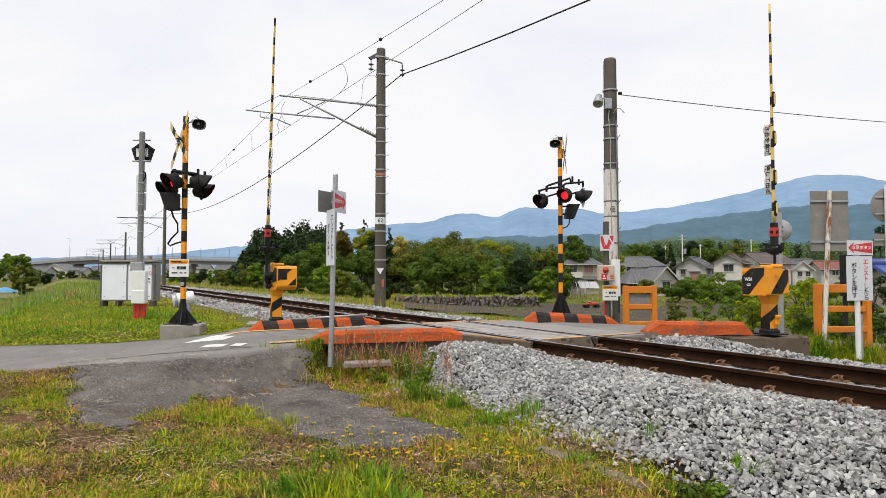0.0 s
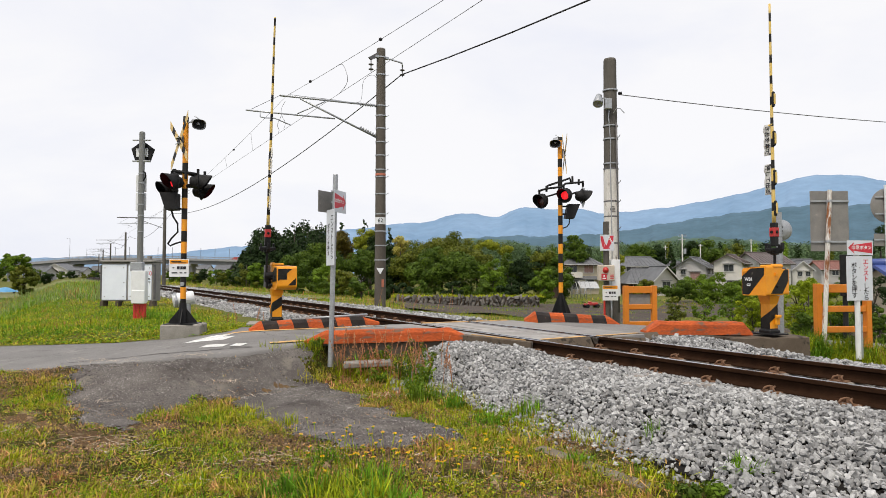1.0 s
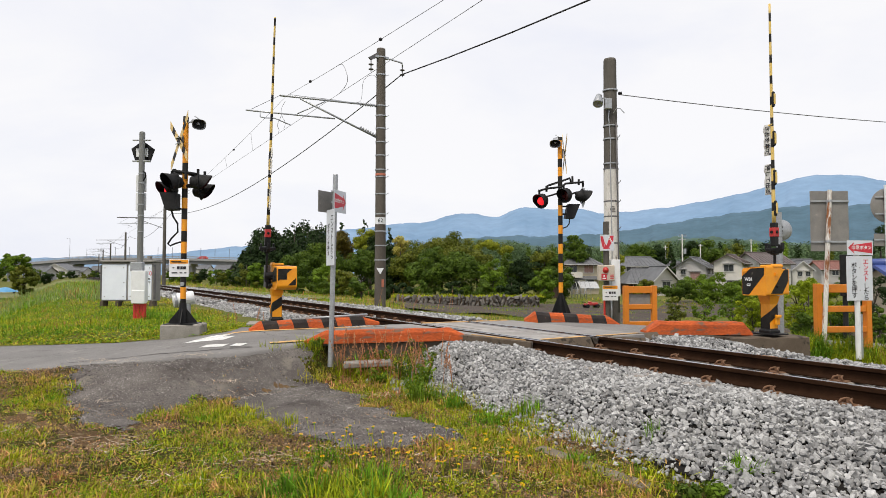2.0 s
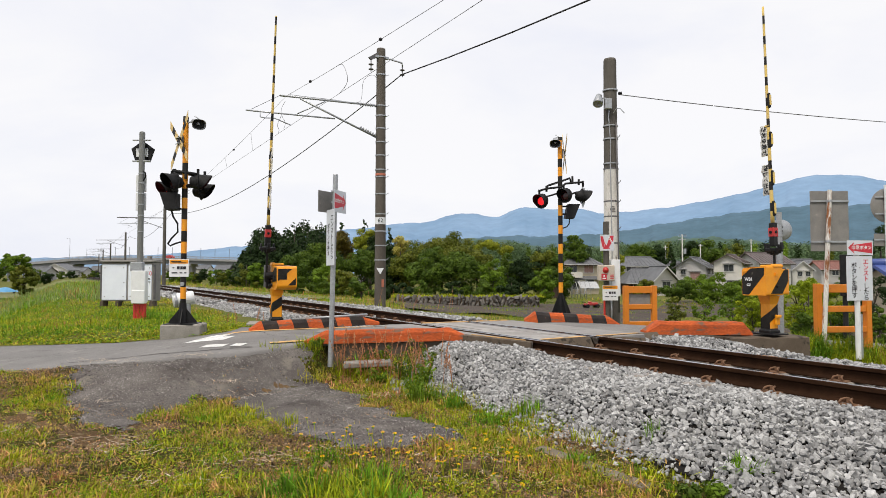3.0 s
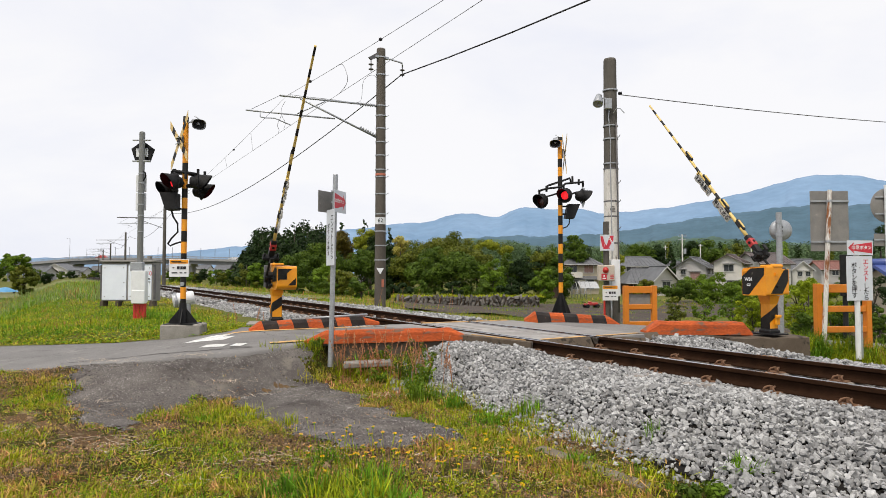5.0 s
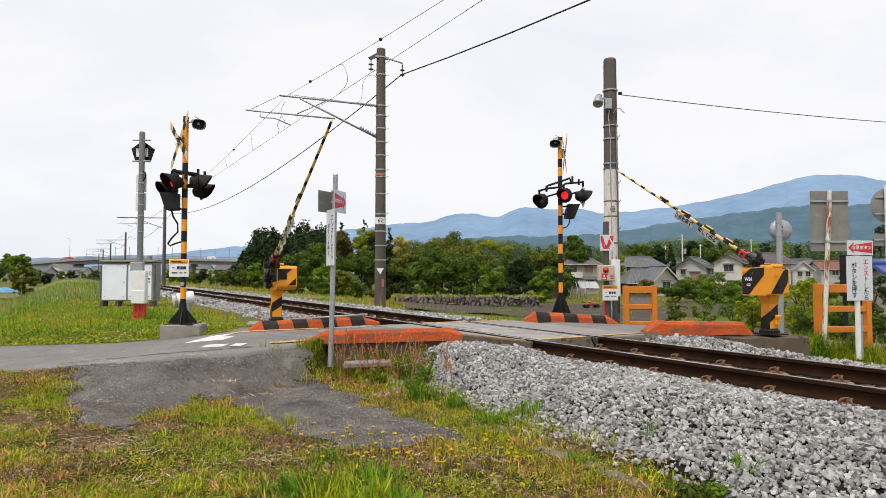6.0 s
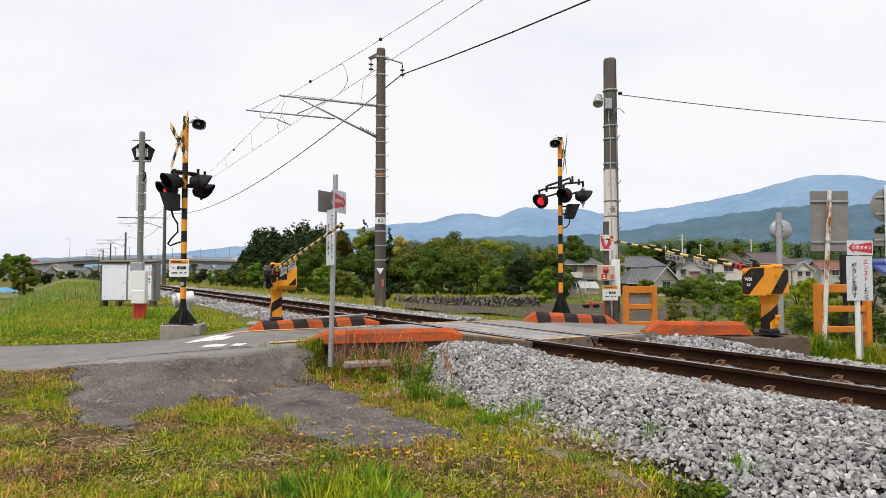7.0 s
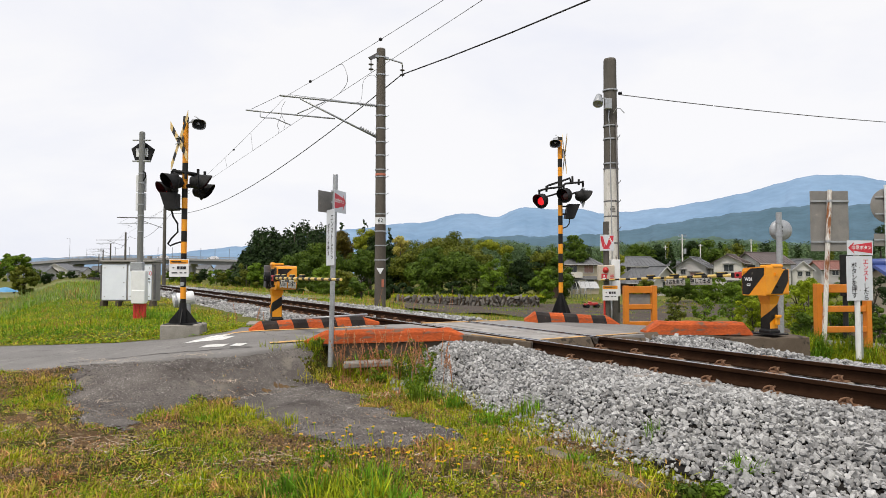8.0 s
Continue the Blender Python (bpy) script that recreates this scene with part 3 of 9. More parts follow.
def build_ballast():
    ss = np.concatenate([np.arange(-14, 30, 0.25), np.arange(30, 280, 3.0)])
    dd = np.linspace(3.95, 10.2, 44)
    S, D = np.meshgrid(ss, dd, indexing="ij")
    cd = np.array([curve_d(s) for s in ss])[:, None]
    Z = bed_top(S, D) - 0.03 - 0.35 * ((S > 8.6 - 0.55 * (D - 3.9)) & (S < 11.4) & (D < 4.9))
    X = S * TU.x + (D + cd) * TN.x
    Y = S * TU.y + (D + cd) * TN.y
    n, k = S.shape
    i, j = np.meshgrid(np.arange(n - 1), np.arange(k - 1), indexing="ij")
    F = np.column_stack([(i * k + j).ravel(), (i * k + j + 1).ravel(), ((i + 1) * k + j + 1).ravel(), ((i + 1) * k + j).ravel()])
    # this sheet shows through as painted shade below the loose stones
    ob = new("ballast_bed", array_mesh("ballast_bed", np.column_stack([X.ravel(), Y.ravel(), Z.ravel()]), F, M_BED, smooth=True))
    tagged(ob, "ballast bed coloured near-black for shade between the stones", "ballast", kind="structure")
    rng = np.random.default_rng(5)

    def stones(name, s0, s1, d0, d1, per, size, mat=M_STONE, loose=0.0):
        n = int((s1 - s0) * (d1 - d0) * per)
        s, d = rng.uniform(s0, s1, n), rng.uniform(d0, d1, n)
        ragged = 0.10 * np.sin(s * 2.3) + 0.07 * np.sin(s * 6.1 + 1)
        ok = (d > 3.86 + ragged + 0.16 * np.clip(rng.exponential(0.5, n), 0, 2) * (rng.random(n) < 0.7) - 0.25 * (rng.random(n) < 0.08))
        # keep the stones off the rails and the crossing deck
        for r in (NEAR_RAIL, FAR_RAIL):
            ok &= np.abs(d - r) > 0.085
        ok &= ~((s > 6.62) & (s < 10.9) & (d > 5.40 - 0.2 * (s > 7.9)))
        ok &= ~((s > 8.45 - 0.55 * (d - 3.9)) & (s < 11.4) & (d < 5.4))
        ok &= ~((s > 6.9 - 0.30 * (d - 7.43)) & (s < 12.6) & (d > 7.3))
        ok &= d < 9.9 - 0.9 * (s > 12)
        s, d = s[ok], d[ok]
        z = bed_top(s, d) + rng.uniform(-0.042 - loose, 0.016 - loose, len(s))
        pos = np.column_stack([s * TU.x + d * TN.x, s * TU.y + d * TN.y, z])
        sz = size * rng.lognormal(0, 0.28, len(s))
        scatter(name, ROCKS, pos, sz, mat, "loose grey crushed-stone railway ballast", "ballast", rng)

    stones("near_ballast_stones", -1.0, 8.4, 3.55, 5.5, 2150, 0.0190)
    stones("rail_bed_stones", -1.5, 7.0, 5.5, 6.85, 900, 0.0235, M_STONEDARK, 0.03)
    stones("trackway_ballast_stones", -1.5, 7.0, 6.85, 10.0, 760, 0.0205)
    stones("further_ballast_stones", 10.5, 24.0, 3.9, 5.5, 520, 0.0265)
    stones("further_trackway_stones", 10.5, 24.0, 5.5, 8.9, 210, 0.033)
    stones("distant_ballast_stones", 24.0, 60.0, 3.9, 8.9, 40, 0.062)


build_ballast()


def build_sleepers():
    made = None
    for i in range(-4, 46):
        s = 2.71 + 0.644 * i
        if 6.6 < s < 10.6:
            continue
        m = Matrix.Translation(at(s, MID + curve_d(s), -0.153)) @ pose(0, 0, 0, 0, 0, TRACK_TURN)
        if made:
            copy_thing(made, m)
            continue
        made = thing("sleeper", "weathered concrete railway sleeper bedded in ballast", "sleeper", m, "sleepers of the track")
        part("beam", Shape().box((0, 0, -0.085), (2.0, 0.24, 0.17), 0.02), M_SLEEPER, made)
        for r in (-0.566, 0.566):
            base = Shape().box((r, 0, 0.006), (0.30, 0.16, 0.012), 0.003)
            part("tie_plate", base, M_CLIP, made)
            for k in (-1, 1):
                x = r + k * 0.085
                pts = [(x + k * 0.06, -0.05, 0.012), (x + k * 0.05, -0.03, 0.045), (x, -0.015, 0.052), (x - k * 0.03, 0.0, 0.034), (x, 0.03, 0.052), (x + k * 0.045, 0.045, 0.045), (x + k * 0.06, 0.06, 0.012)]
                clip = Shape().tube(pts, 0.010, 6)
                clip.cyl((x + k * 0.02, 0.005, 0.0), (x + k * 0.02, 0.005, 0.06), 0.013, n=8)
                part("rail_clip", clip, M_CLIP, made)


build_sleepers()


# ---- cracks and seams of the lane ----
M_CRACK = dull(surf("dark_crack_filler", (0.045, 0.042, 0.04), (0.06, 0.055, 0.05), rough=0.95, world_space=True))


def crack(pts, w, seed):
    """A thin, wandering dark seam in the asphalt."""
    rng = random.Random(seed)
    out = []
    for a, b in zip(pts[:-1], pts[1:]):
        a, b = Vector((*a, 0)), Vector((*b, 0))
        n = max(3, int((b - a).length / 0.09))
        for i in range(n):
            out.append(a.lerp(b, i / n) + Vector((rng.gauss(0, 0.018), rng.gauss(0, 0.018), 0)))
    vs = []
    for i, p in enumerate(out):
        t = (out[min(i + 1, len(out) - 1)] - out[max(i - 1, 0)]).normalized()
        q = Vector((-t.y, t.x, 0)) * w * rng.uniform(0.3, 1.0) / 2
        z = road_z(p.x, p.y) + 0.003
        vs += [(p.x - q.x, p.y - q.y, z), (p.x + q.x, p.y + q.y, z)]
    sh = Shape().add(vs, [(2 * i, 2 * i + 1, 2 * i + 3, 2 * i + 2)[::-1] for i in range(len(out) - 1)])
    tagged(part("road_crack", sh, M_CRACK), "dark crack running through the asphalt", "crack", kind="structure")


crack([(-5.6, 9.25), (-4.6, 9.2), (-3.6, 9.2), (-2.7, 9.35)], 0.05, 1)
crack([(-7.6, 10.0), (-6.2, 10.1), (-4.8, 10.4)], 0.018, 2)
crack([(-3.2, 11.0), (-2.9, 10.5), (-2.5, 10.2), (-2.4, 9.7)], 0.012, 3)
crack([(-4.4, 9.7), (-3.6, 9.9), (-2.8, 9.8)], 0.018, 4)
crack([(-6.9, 9.5), (-6.3, 10.3), (-6.1, 11.0)], 0.015, 5)
crack([(-2.9, 10.5), (-1.6, 10.7), (-0.6, 10.6)], 0.02, 6)
crack([(-9.5, 10.9), (-8.0, 10.8), (-6.6, 10.9)], 0.02, 7)

# ---- lettering ----
def lettering(parent, body, size, m, mat=None, name="lettering", bold=0.0):
    cu = bpy.data.curves.new(name, "FONT")
    cu.body, cu.size, cu.align_x, cu.align_y = body, size, "CENTER", "CENTER"
    cu.extrude, cu.offset, cu.space_line, cu.resolution_u = 0.0008, bold, 0.92, 2
    tmp = bpy.data.objects.new(name, cu)
    scene.collection.objects.link(tmp)
    me = bpy.data.meshes.new_from_object(tmp.evaluated_get(bpy.context.evaluated_depsgraph_get()))
    bpy.data.objects.remove(tmp)
    me.materials.clear()
    me.materials.append(mat or M_INK)
    return part(name, me, None, parent, at_pose=m)


def bars(parent, m, rows, mat, name="print_bars"):
    """Unreadable print: plain bars. rows: (x, y, width, height)."""
    sh = Shape()
    for x, y, w, h in rows:
        sh.box((x, y, 0.001), (w, h, 0.002), 0.0003)
    return part(name, sh, mat, parent, at_pose=m)


def facing(x, y, z, turn):
    """Pose of a panel: its local x runs along the panel, y up, z out of its face; turn 0 faces -y."""
    return pose(x, y, z, 90, 0, turn)


# ---- crossing warning signals ----
LAMPS = {}


def warning_lamp(parent, m, key=None):
    """A flashing-light unit: housing, backing disc, hood and lens; its face looks along local +y."""
    lamp = part("lamp_housing", Shape().lathe([(0.0, -0.16), (0.06, -0.155), (0.10, -0.13), (0.125, -0.06), (0.13, 0.0)], 20, M=pose(0, 0, 0, -90, 0, 0)), M_HOOD, parent, at_pose=m)
    disc = Shape().lathe([(0.115, 0.004), (0.172, 0.004), (0.178, 0.0), (0.172, -0.008), (0.11, -0.008)], 28, M=pose(0, 0, 0, -90, 0, 0))
    part("backing_disc", disc, M_HOOD, lamp)
    hood = Shape()
    prof, n = [], 26
    for r_in in (0.146, 0.140):
        ring = []
        for j in range(n + 1):
            a = radians(-85 + 350 * j / n)
            reach = 0.03 + 0.22 * (0.5 + 0.5 * math.sin(a)) ** 0.7
            ring.append(((r_in * math.cos(a), 0.0, r_in * math.sin(a)), (r_in * 0.98 * math.cos(a), reach, r_in * 0.98 * math.sin(a) - 0.03 * reach)))
        prof.append(ring)
    vs = [p for ring in prof for pair in ring for p in pair]
    k = 2 * (n + 1)
    fs = []
    for j in range(n):
        a, b, c, d = 2 * j, 2 * j + 1, 2 * j + 3, 2 * j + 2
        fs += [(a, b, c, d)[::-1], (k + a, k + b, k + c, k + d), (b, k + b, k + c, c)]
    hood.add(vs, fs, 0, True)
    part("hood", hood, M_HOOD, lamp)
    part("socket", Shape().lathe([(0.0, 0.0), (0.115, 0.0)], 24, M=pose(0, 0, 0, -90, 0, 0) @ pose(0, 0, -0.04)), M_BLACK, lamp)
    plate = Shape()
    plate.lathe([(0.0, 0.010), (0.05, 0.009), (0.085, 0.005), (0.098, 0.001)], 24, 0, M=pose(0, 0, 0, -90, 0, 0))
    plate.lathe([(0.0, -0.010), (0.05, -0.009), (0.085, -0.005), (0.098, 0.001)], 24, 1, M=pose(0, 0, 0, -90, 0, 0))
    lens = part("lens", plate, [M_LENSON, M_LENSOFF], lamp, "round red signal lens")
    lens.matrix_basis = pose(0, 0.012, 0)
    if key:
        LAMPS[key] = lens
    return lamp


def banded(rings, colours, n):
    """One tube up local z whose stretches take turns in colour; rings: (z, radius)."""
    sh = Shape()
    vs = [(r * math.cos(2 * math.pi * j / n), r * math.sin(2 * math.pi * j / n), z) for z, r in rings for j in range(n)]
    sh.add(vs, [tuple(range(n))[::-1]], colours[0])
    k = len(sh.v) - n
    for i, c in enumerate(colours):
        for j in range(n):
            sh.f.append((i * n + j, i * n + (j + 1) % n, (i + 1) * n + (j + 1) % n, (i + 1) * n + j))
            sh.m.append(c)
            sh.s.append(True)
    sh.f.append(tuple(len(colours) * n + j for j in range(n)))
    sh.m.append(colours[-1])
    sh.s.append(False)
    return sh


def banded_pole(parent, z0, z1, r, bands, first=0, name="pole"):
    """A pole painted in bands of yellow and black; bands: heights at which the colour changes, first: 0 when the top is yellow, 1 when it is black."""
    zs = [z1] + [b for b in bands if z0 < b < z1] + [z0]
    sh = banded([(z, r) for z in zs[::-1]], [(i + first) % 2 for i in range(len(zs) - 1)][::-1], 18)
    return part(name, sh, [M_YELLOW, M_BLACKBAND], parent)


def crossbuck(parent, m):
    arm = part("crossbuck", Shape().box((0, 0.03, 0), (0.05, 0.05, 0.22), 0.004), M_STEELDARK, parent, at_pose=m)
    for k, rise, half in ((1, 0.93, 0.31), (-1, 0.70, 0.33)):
        board = Shape()
        t, n, sk = 0.155, 7, 0.022

        def pt(u, side):
            u = max(-half, min(half, u))
            return (u, k * 0.007, k * rise * u / (2 * half) + side * t / 2)

        for i in range(n):
            lo, hi = -half + 2 * half * i / n, -half + 2 * half * (i + 1) / n
            s0, s1 = (0 if i == 0 else k * sk), (0 if i == n - 1 else k * sk)
            board.prism([pt(lo + s0, -1), pt(hi + s1, -1), pt(hi - s1, 1), pt(lo - s0, 1)], (0, -0.006, 0), i % 2)
        part("board", board, [M_YPALE, M_BLACKBAND], arm, at_pose=pose(0, -0.02, 0))
    for z in (-0.05, 0.06):
        part("clamp_bolt", Shape().cyl((-0.10, -0.04, z), (0.10, -0.04, z), 0.010, n=8), M_GALV, arm)
    return arm


def squarish(rings, n=24, wide=1.12, high=0.86):
    """A flared body of rounded-square section along local y; rings: (radius, y)."""
    vs = []
    for rr, y in rings:
        for j in range(n):
            a = 2 * math.pi * j / n
            c, s = math.cos(a), math.sin(a)
            e = 0.72
            vs.append((rr * wide * math.copysign(abs(c) ** e, c), y, rr * high * math.copysign(abs(s) ** e, s)))
    fs = [(i * n + j, (i + 1) * n + j, (i + 1) * n + (j + 1) % n, i * n + (j + 1) % n) for i in range(len(rings) - 1) for j in range(n)]
    return Shape().add(vs, fs, 0, True)


def horn(parent, m):
    """A grey horn loudspeaker; its mouth looks along local +y."""
    h = part("loudspeaker", squarish([(0.0, -0.26), (0.05, -0.26), (0.06, -0.24), (0.062, -0.13), (0.075, -0.11), (0.092, -0.05), (0.112, 0.02), (0.118, 0.032), (0.112, 0.034), (0.098, 0.0)]), M_LOUD, parent, "grey horn loudspeaker", at_pose=m)
    part("mouth", squarish([(0.106, 0.016), (0.08, -0.03), (0.0, -0.06)]), M_HOOD, h)
    part("centre_cap", Shape().lathe([(0.0, 0.01), (0.02, 0.004), (0.028, -0.03)], 12, M=pose(0, 0, 0, -90, 0, 0)), M_LOUD, h)
    part("bracket", Shape().tube([(-0.06, -0.20, -0.05), (-0.07, -0.24, 0.06), (0.0, -0.28, 0.10)], 0.012, 6), M_GALV, h)
    return h


def name_plate(parent, m, w=0.36, h=0.33):
    p = part("name_plate", Shape().box((0, 0, -0.004), (w, h, 0.006), 0.002), M_WHITE, parent, "white plate with a yellow heading", at_pose=m)
    part("heading_band", Shape().box((0, h * 0.36, 0.001), (w * 0.94, h * 0.22, 0.003), 0.0005), M_YELLOW, p)
    bars(p, pose(0, 0, 0.002), [(-0.01, 0.004, 0.05, 0.055), (0.05, 0.004, 0.045, 0.055), (0.105, 0.004, 0.05, 0.055), (-0.10, 0.004, 0.03, 0.02), (-0.08, -0.09, 0.10, 0.022), (0.04, -0.09, 0.05, 0.02), (0.12, -0.09, 0.04, 0.02)], M_INK)
    bars(p, pose(0, 0, 0.004), [(-0.05, h * 0.38, w * 0.5, 0.014), (0.0, h * 0.33, w * 0.7, 0.010)], M_INK)
    return p


def warning_signal_a():
    s = thing("crossing_signal", "striped crossing signal with flashing lamps and crossbuck on concrete block", "crossing signal", pose(-4.91, 11.98, -0.05))
    part("footing", Shape().box((0.02, 0.02, -0.16), (0.72, 0.54, 0.34), 0.02), M_CONC, s, at_pose=pose(0, 0, 0, 0, 0, 8))
    base = Shape().box((0, 0, 0.012), (0.54, 0.46, 0.024), 0.004)
    base.cyl((0, 0, 0.02), (0, 0, 0.40), 0.085, 0.062, 18)
    part("base_plate", base, M_BLACK, s)
    for a in (0, 90, 180, 270):
        part("base_fin", Shape().prism([(0.05, -0.006, 0.02), (0.25, -0.006, 0.02), (0.25, -0.006, 0.05), (0.06, -0.006, 0.30)], (0, 0.012, 0)), M_BLACK, s, at_pose=pose(0, 0, 0, 0, 0, a + 12))
    banded_pole(s, 0.30, 3.95, 0.052, [3.83, 3.06, 2.88, 2.57, 2.39, 2.19, 1.98, 1.76, 1.556, 1.337, 0.70, 0.48], 1)
    crossbuck(s, pose(-0.06, -0.10, 3.46, 0, 0, -40))
    horn(s, pose(0.27, -0.07, 3.79, -22, 0, -140))
    part("horn_bracket", Shape().tube([(0, 0, 3.78), (0.04, 0.0, 3.84), (0.10, -0.02, 3.84)], 0.016), M_GALV, s)
    arm = part("lamp_arm", Shape().tube([(-0.20, -0.09, 2.90), (0.0, -0.09, 2.87), (0.28, -0.06, 2.83)], 0.03, 8).tube([(-0.22, 0.10, 2.88), (0.02, 0.11, 2.86), (0.34, 0.24, 2.82)], 0.024, 8), M_HOOD, s)
    for x, y in ((-0.16, -0.09), (0.27, -0.06), (0.06, -0.11), (0.30, 0.2), (-0.3, 0.12)):
        part("arm_joint", Shape().cyl((x, y, 2.74), (x, y, 2.93), 0.026, n=10), M_HOOD, s)
    warning_lamp(s, pose(-0.12, -0.20, 2.67, 0, 0, 146), "a_near")
    warning_lamp(s, pose(-0.34, 0.10, 2.56, 0, 0, 142), "a_far")
    warning_lamp(s, pose(0.27, -0.04, 2.69, 0, 0, -72), "a_back")
    warning_lamp(s, pose(0.20, 0.30, 2.56, 0, 0, -84), "a_back_far")
    for p, q in (((-0.05, -0.05, 2.66), (0.02, 0.0, 2.66)), ((0.03, 0, 2.62), (0.16, 0.0, 2.62))):
        part("lamp_bracket", Shape().cyl(p, q, 0.04, n=10), M_HOOD, s)
    box = Shape().prism([(-0.17, 0, 0.17), (0.125, 0, 0.16), (0.125, 0, -0.15), (-0.06, 0, -0.16)], (0, 0.30, 0))
    part("direction_indicator", box, M_HOOD, s, "black hooded direction box", at_pose=pose(-0.22, -0.20, 2.31, 0, 0, 6))
    part("indicator_bracket", Shape().tube([(-0.1, 0, 2.18), (0.0, 0, 2.18)], 0.018), M_HOOD, s)
    part("cable", Shape().tube([(-0.24, -0.02, 2.16), (-0.20, -0.03, 2.03), (-0.11, -0.04, 1.90), (-0.10, -0.05, 1.74), (-0.22, -0.05, 1.62), (-0.28, -0.05, 1.52), (-0.24, -0.05, 1.48), (-0.16, -0.03, 1.52), (-0.07, -0.02, 1.55), (-0.02, 0.0, 1.54)], 0.017, 7), M_HOOD, s)
    name_plate(s, facing(-0.06, -0.07, 1.06, 4))
    part("round_tag", Shape().cyl((0.0, -0.066, 0.76), (0, -0.05, 0.76), 0.04, n=16), M_GALV, s)


def warning_signal_b():
    s = thing("crossing_signal", "striped crossing signal with flashing red lamps on ribbed black base", "crossing signal", pose(2.79, 15.0, -0.10))
    base = Shape().box((0, 0, 0.012), (0.56, 0.5, 0.024), 0.004)
    base.cyl((0, 0, 0.02), (0, 0, 0.5), 0.085, 0.062, 18)
    part("base_plate", base, M_BLACK, s)
    for a in (0, 90, 180, 270):
        part("base_fin", Shape().prism([(0.05, -0.006, 0.02), (0.27, -0.006, 0.02), (0.27, -0.006, 0.05), (0.06, -0.006, 0.52)], (0, 0.012, 0)), M_BLACK, s, at_pose=pose(0, 0, 0, 0, 0, a + 20))
    banded_pole(s, 0.4, 4.26, 0.054, [4.18, 3.74, 3.54, 3.32, 2.63, 2.38, 2.15, 1.95, 1.71, 1.48, 1.25, 1.03, 0.80, 0.56], 1)
    crossbuck(s, pose(0.09, 0.0, 3.87, 0, 0, 88))
    horn(s, pose(-0.13, -0.12, 4.09, -34, 0, 166))
    part("horn_bracket", Shape().tube([(0, 0, 4.2), (-0.05, -0.02, 4.22), (-0.10, -0.03, 4.2)], 0.02), M_GALV, s)
    part("lamp_arm", Shape().tube([(-0.33, -0.06, 2.98), (-0.32, -0.06, 3.08), (-0.28, -0.04, 3.10), (0.0, 0.04, 3.20), (0.26, 0.14, 3.30), (0.29, 0.14, 3.18)], 0.026, 8), M_HOOD, s)
    part("lamp_arm", Shape().tube([(-0.54, -0.12, 2.94), (-0.46, -0.12, 2.98), (-0.3, -0.10, 3.02), (0.02, -0.08, 3.06), (0.12, -0.06, 3.14), (0.55, -0.04, 3.18)], 0.026, 8), M_HOOD, s)
    for x, z in ((-0.33, 3.02), (0.29, 3.25), (0.54, 3.14), (-0.50, 2.93), (0.08, 3.06), (0.44, 3.18)):
        part("arm_joint", Shape().cyl((x, -0.02, z - 0.07), (x, -0.02, z + 0.07), 0.026, n=10), M_HOOD, s)
    warning_lamp(s, pose(0.08, -0.20, 2.84, 0, 0, 146), "b_mid")
    warning_lamp(s, pose(-0.47, -0.18, 2.71, 0, 0, 142), "b_left")
    warning_lamp(s, pose(0.50, -0.08, 2.84, 0, 0, -80), "b_back")
    for x0, x1, z in ((-0.42, -0.1, 2.80), (0.1, 0.40, 2.84)):
        part("lamp_bracket", Shape().tube([(x0, -0.10, z), (x1, -0.05, z + 0.1)], 0.022), M_HOOD, s)
    part("lamp_clamp", Shape().prism([(0.50, -0.10, 3.06), (0.57, -0.10, 3.02), (0.57, -0.10, 2.68), (0.52, -0.10, 2.56), (0.48, -0.10, 2.70)], (0, 0.03, 0)), M_GALV, s)
    box = Shape().prism([(0.17, 0, 0.17), (0.45, 0, 0.17), (0.31, 0, -0.17), (0.10, 0, -0.16)], (0, 0.26, 0))
    part("direction_indicator", box, M_HOOD, s, "black hooded direction box", at_pose=pose(0, -0.12, 2.48))
    part("indicator_bracket", Shape().tube([(0.0, 0, 2.42), (0.16, 0, 2.42)], 0.02).tube([(0.0, 0, 2.60), (0.16, 0, 2.60)], 0.02), M_HOOD, s)
    part("cable", Shape().tube([(0.22, 0, 2.32), (0.21, 0, 2.20), (0.16, 0, 2.12), (0.05, 0, 2.08)], 0.016, 7), M_HOOD, s)
    part("cable", Shape().tube([(0.05, 0, 1.72), (0.09, 0, 1.70), (0.09, 0, 1.62), (0.05, 0, 1.6)], 0.013, 6), M_HOOD, s)


warning_signal_a()
warning_signal_b()


# ---- barriers ----
M_BANNER = surf("grubby_white_banner", (0.84, 0.82, 0.77), (0.76, 0.74, 0.68), rough=0.75, scale=9.0, wear=(0.50, 0.46, 0.38), wear_at=0.68, spread=0.12)
M_BOOMRED = surf("boom_red_band", (0.50, 0.03, 0.03), (0.42, 0.03, 0.03), rough=0.45)


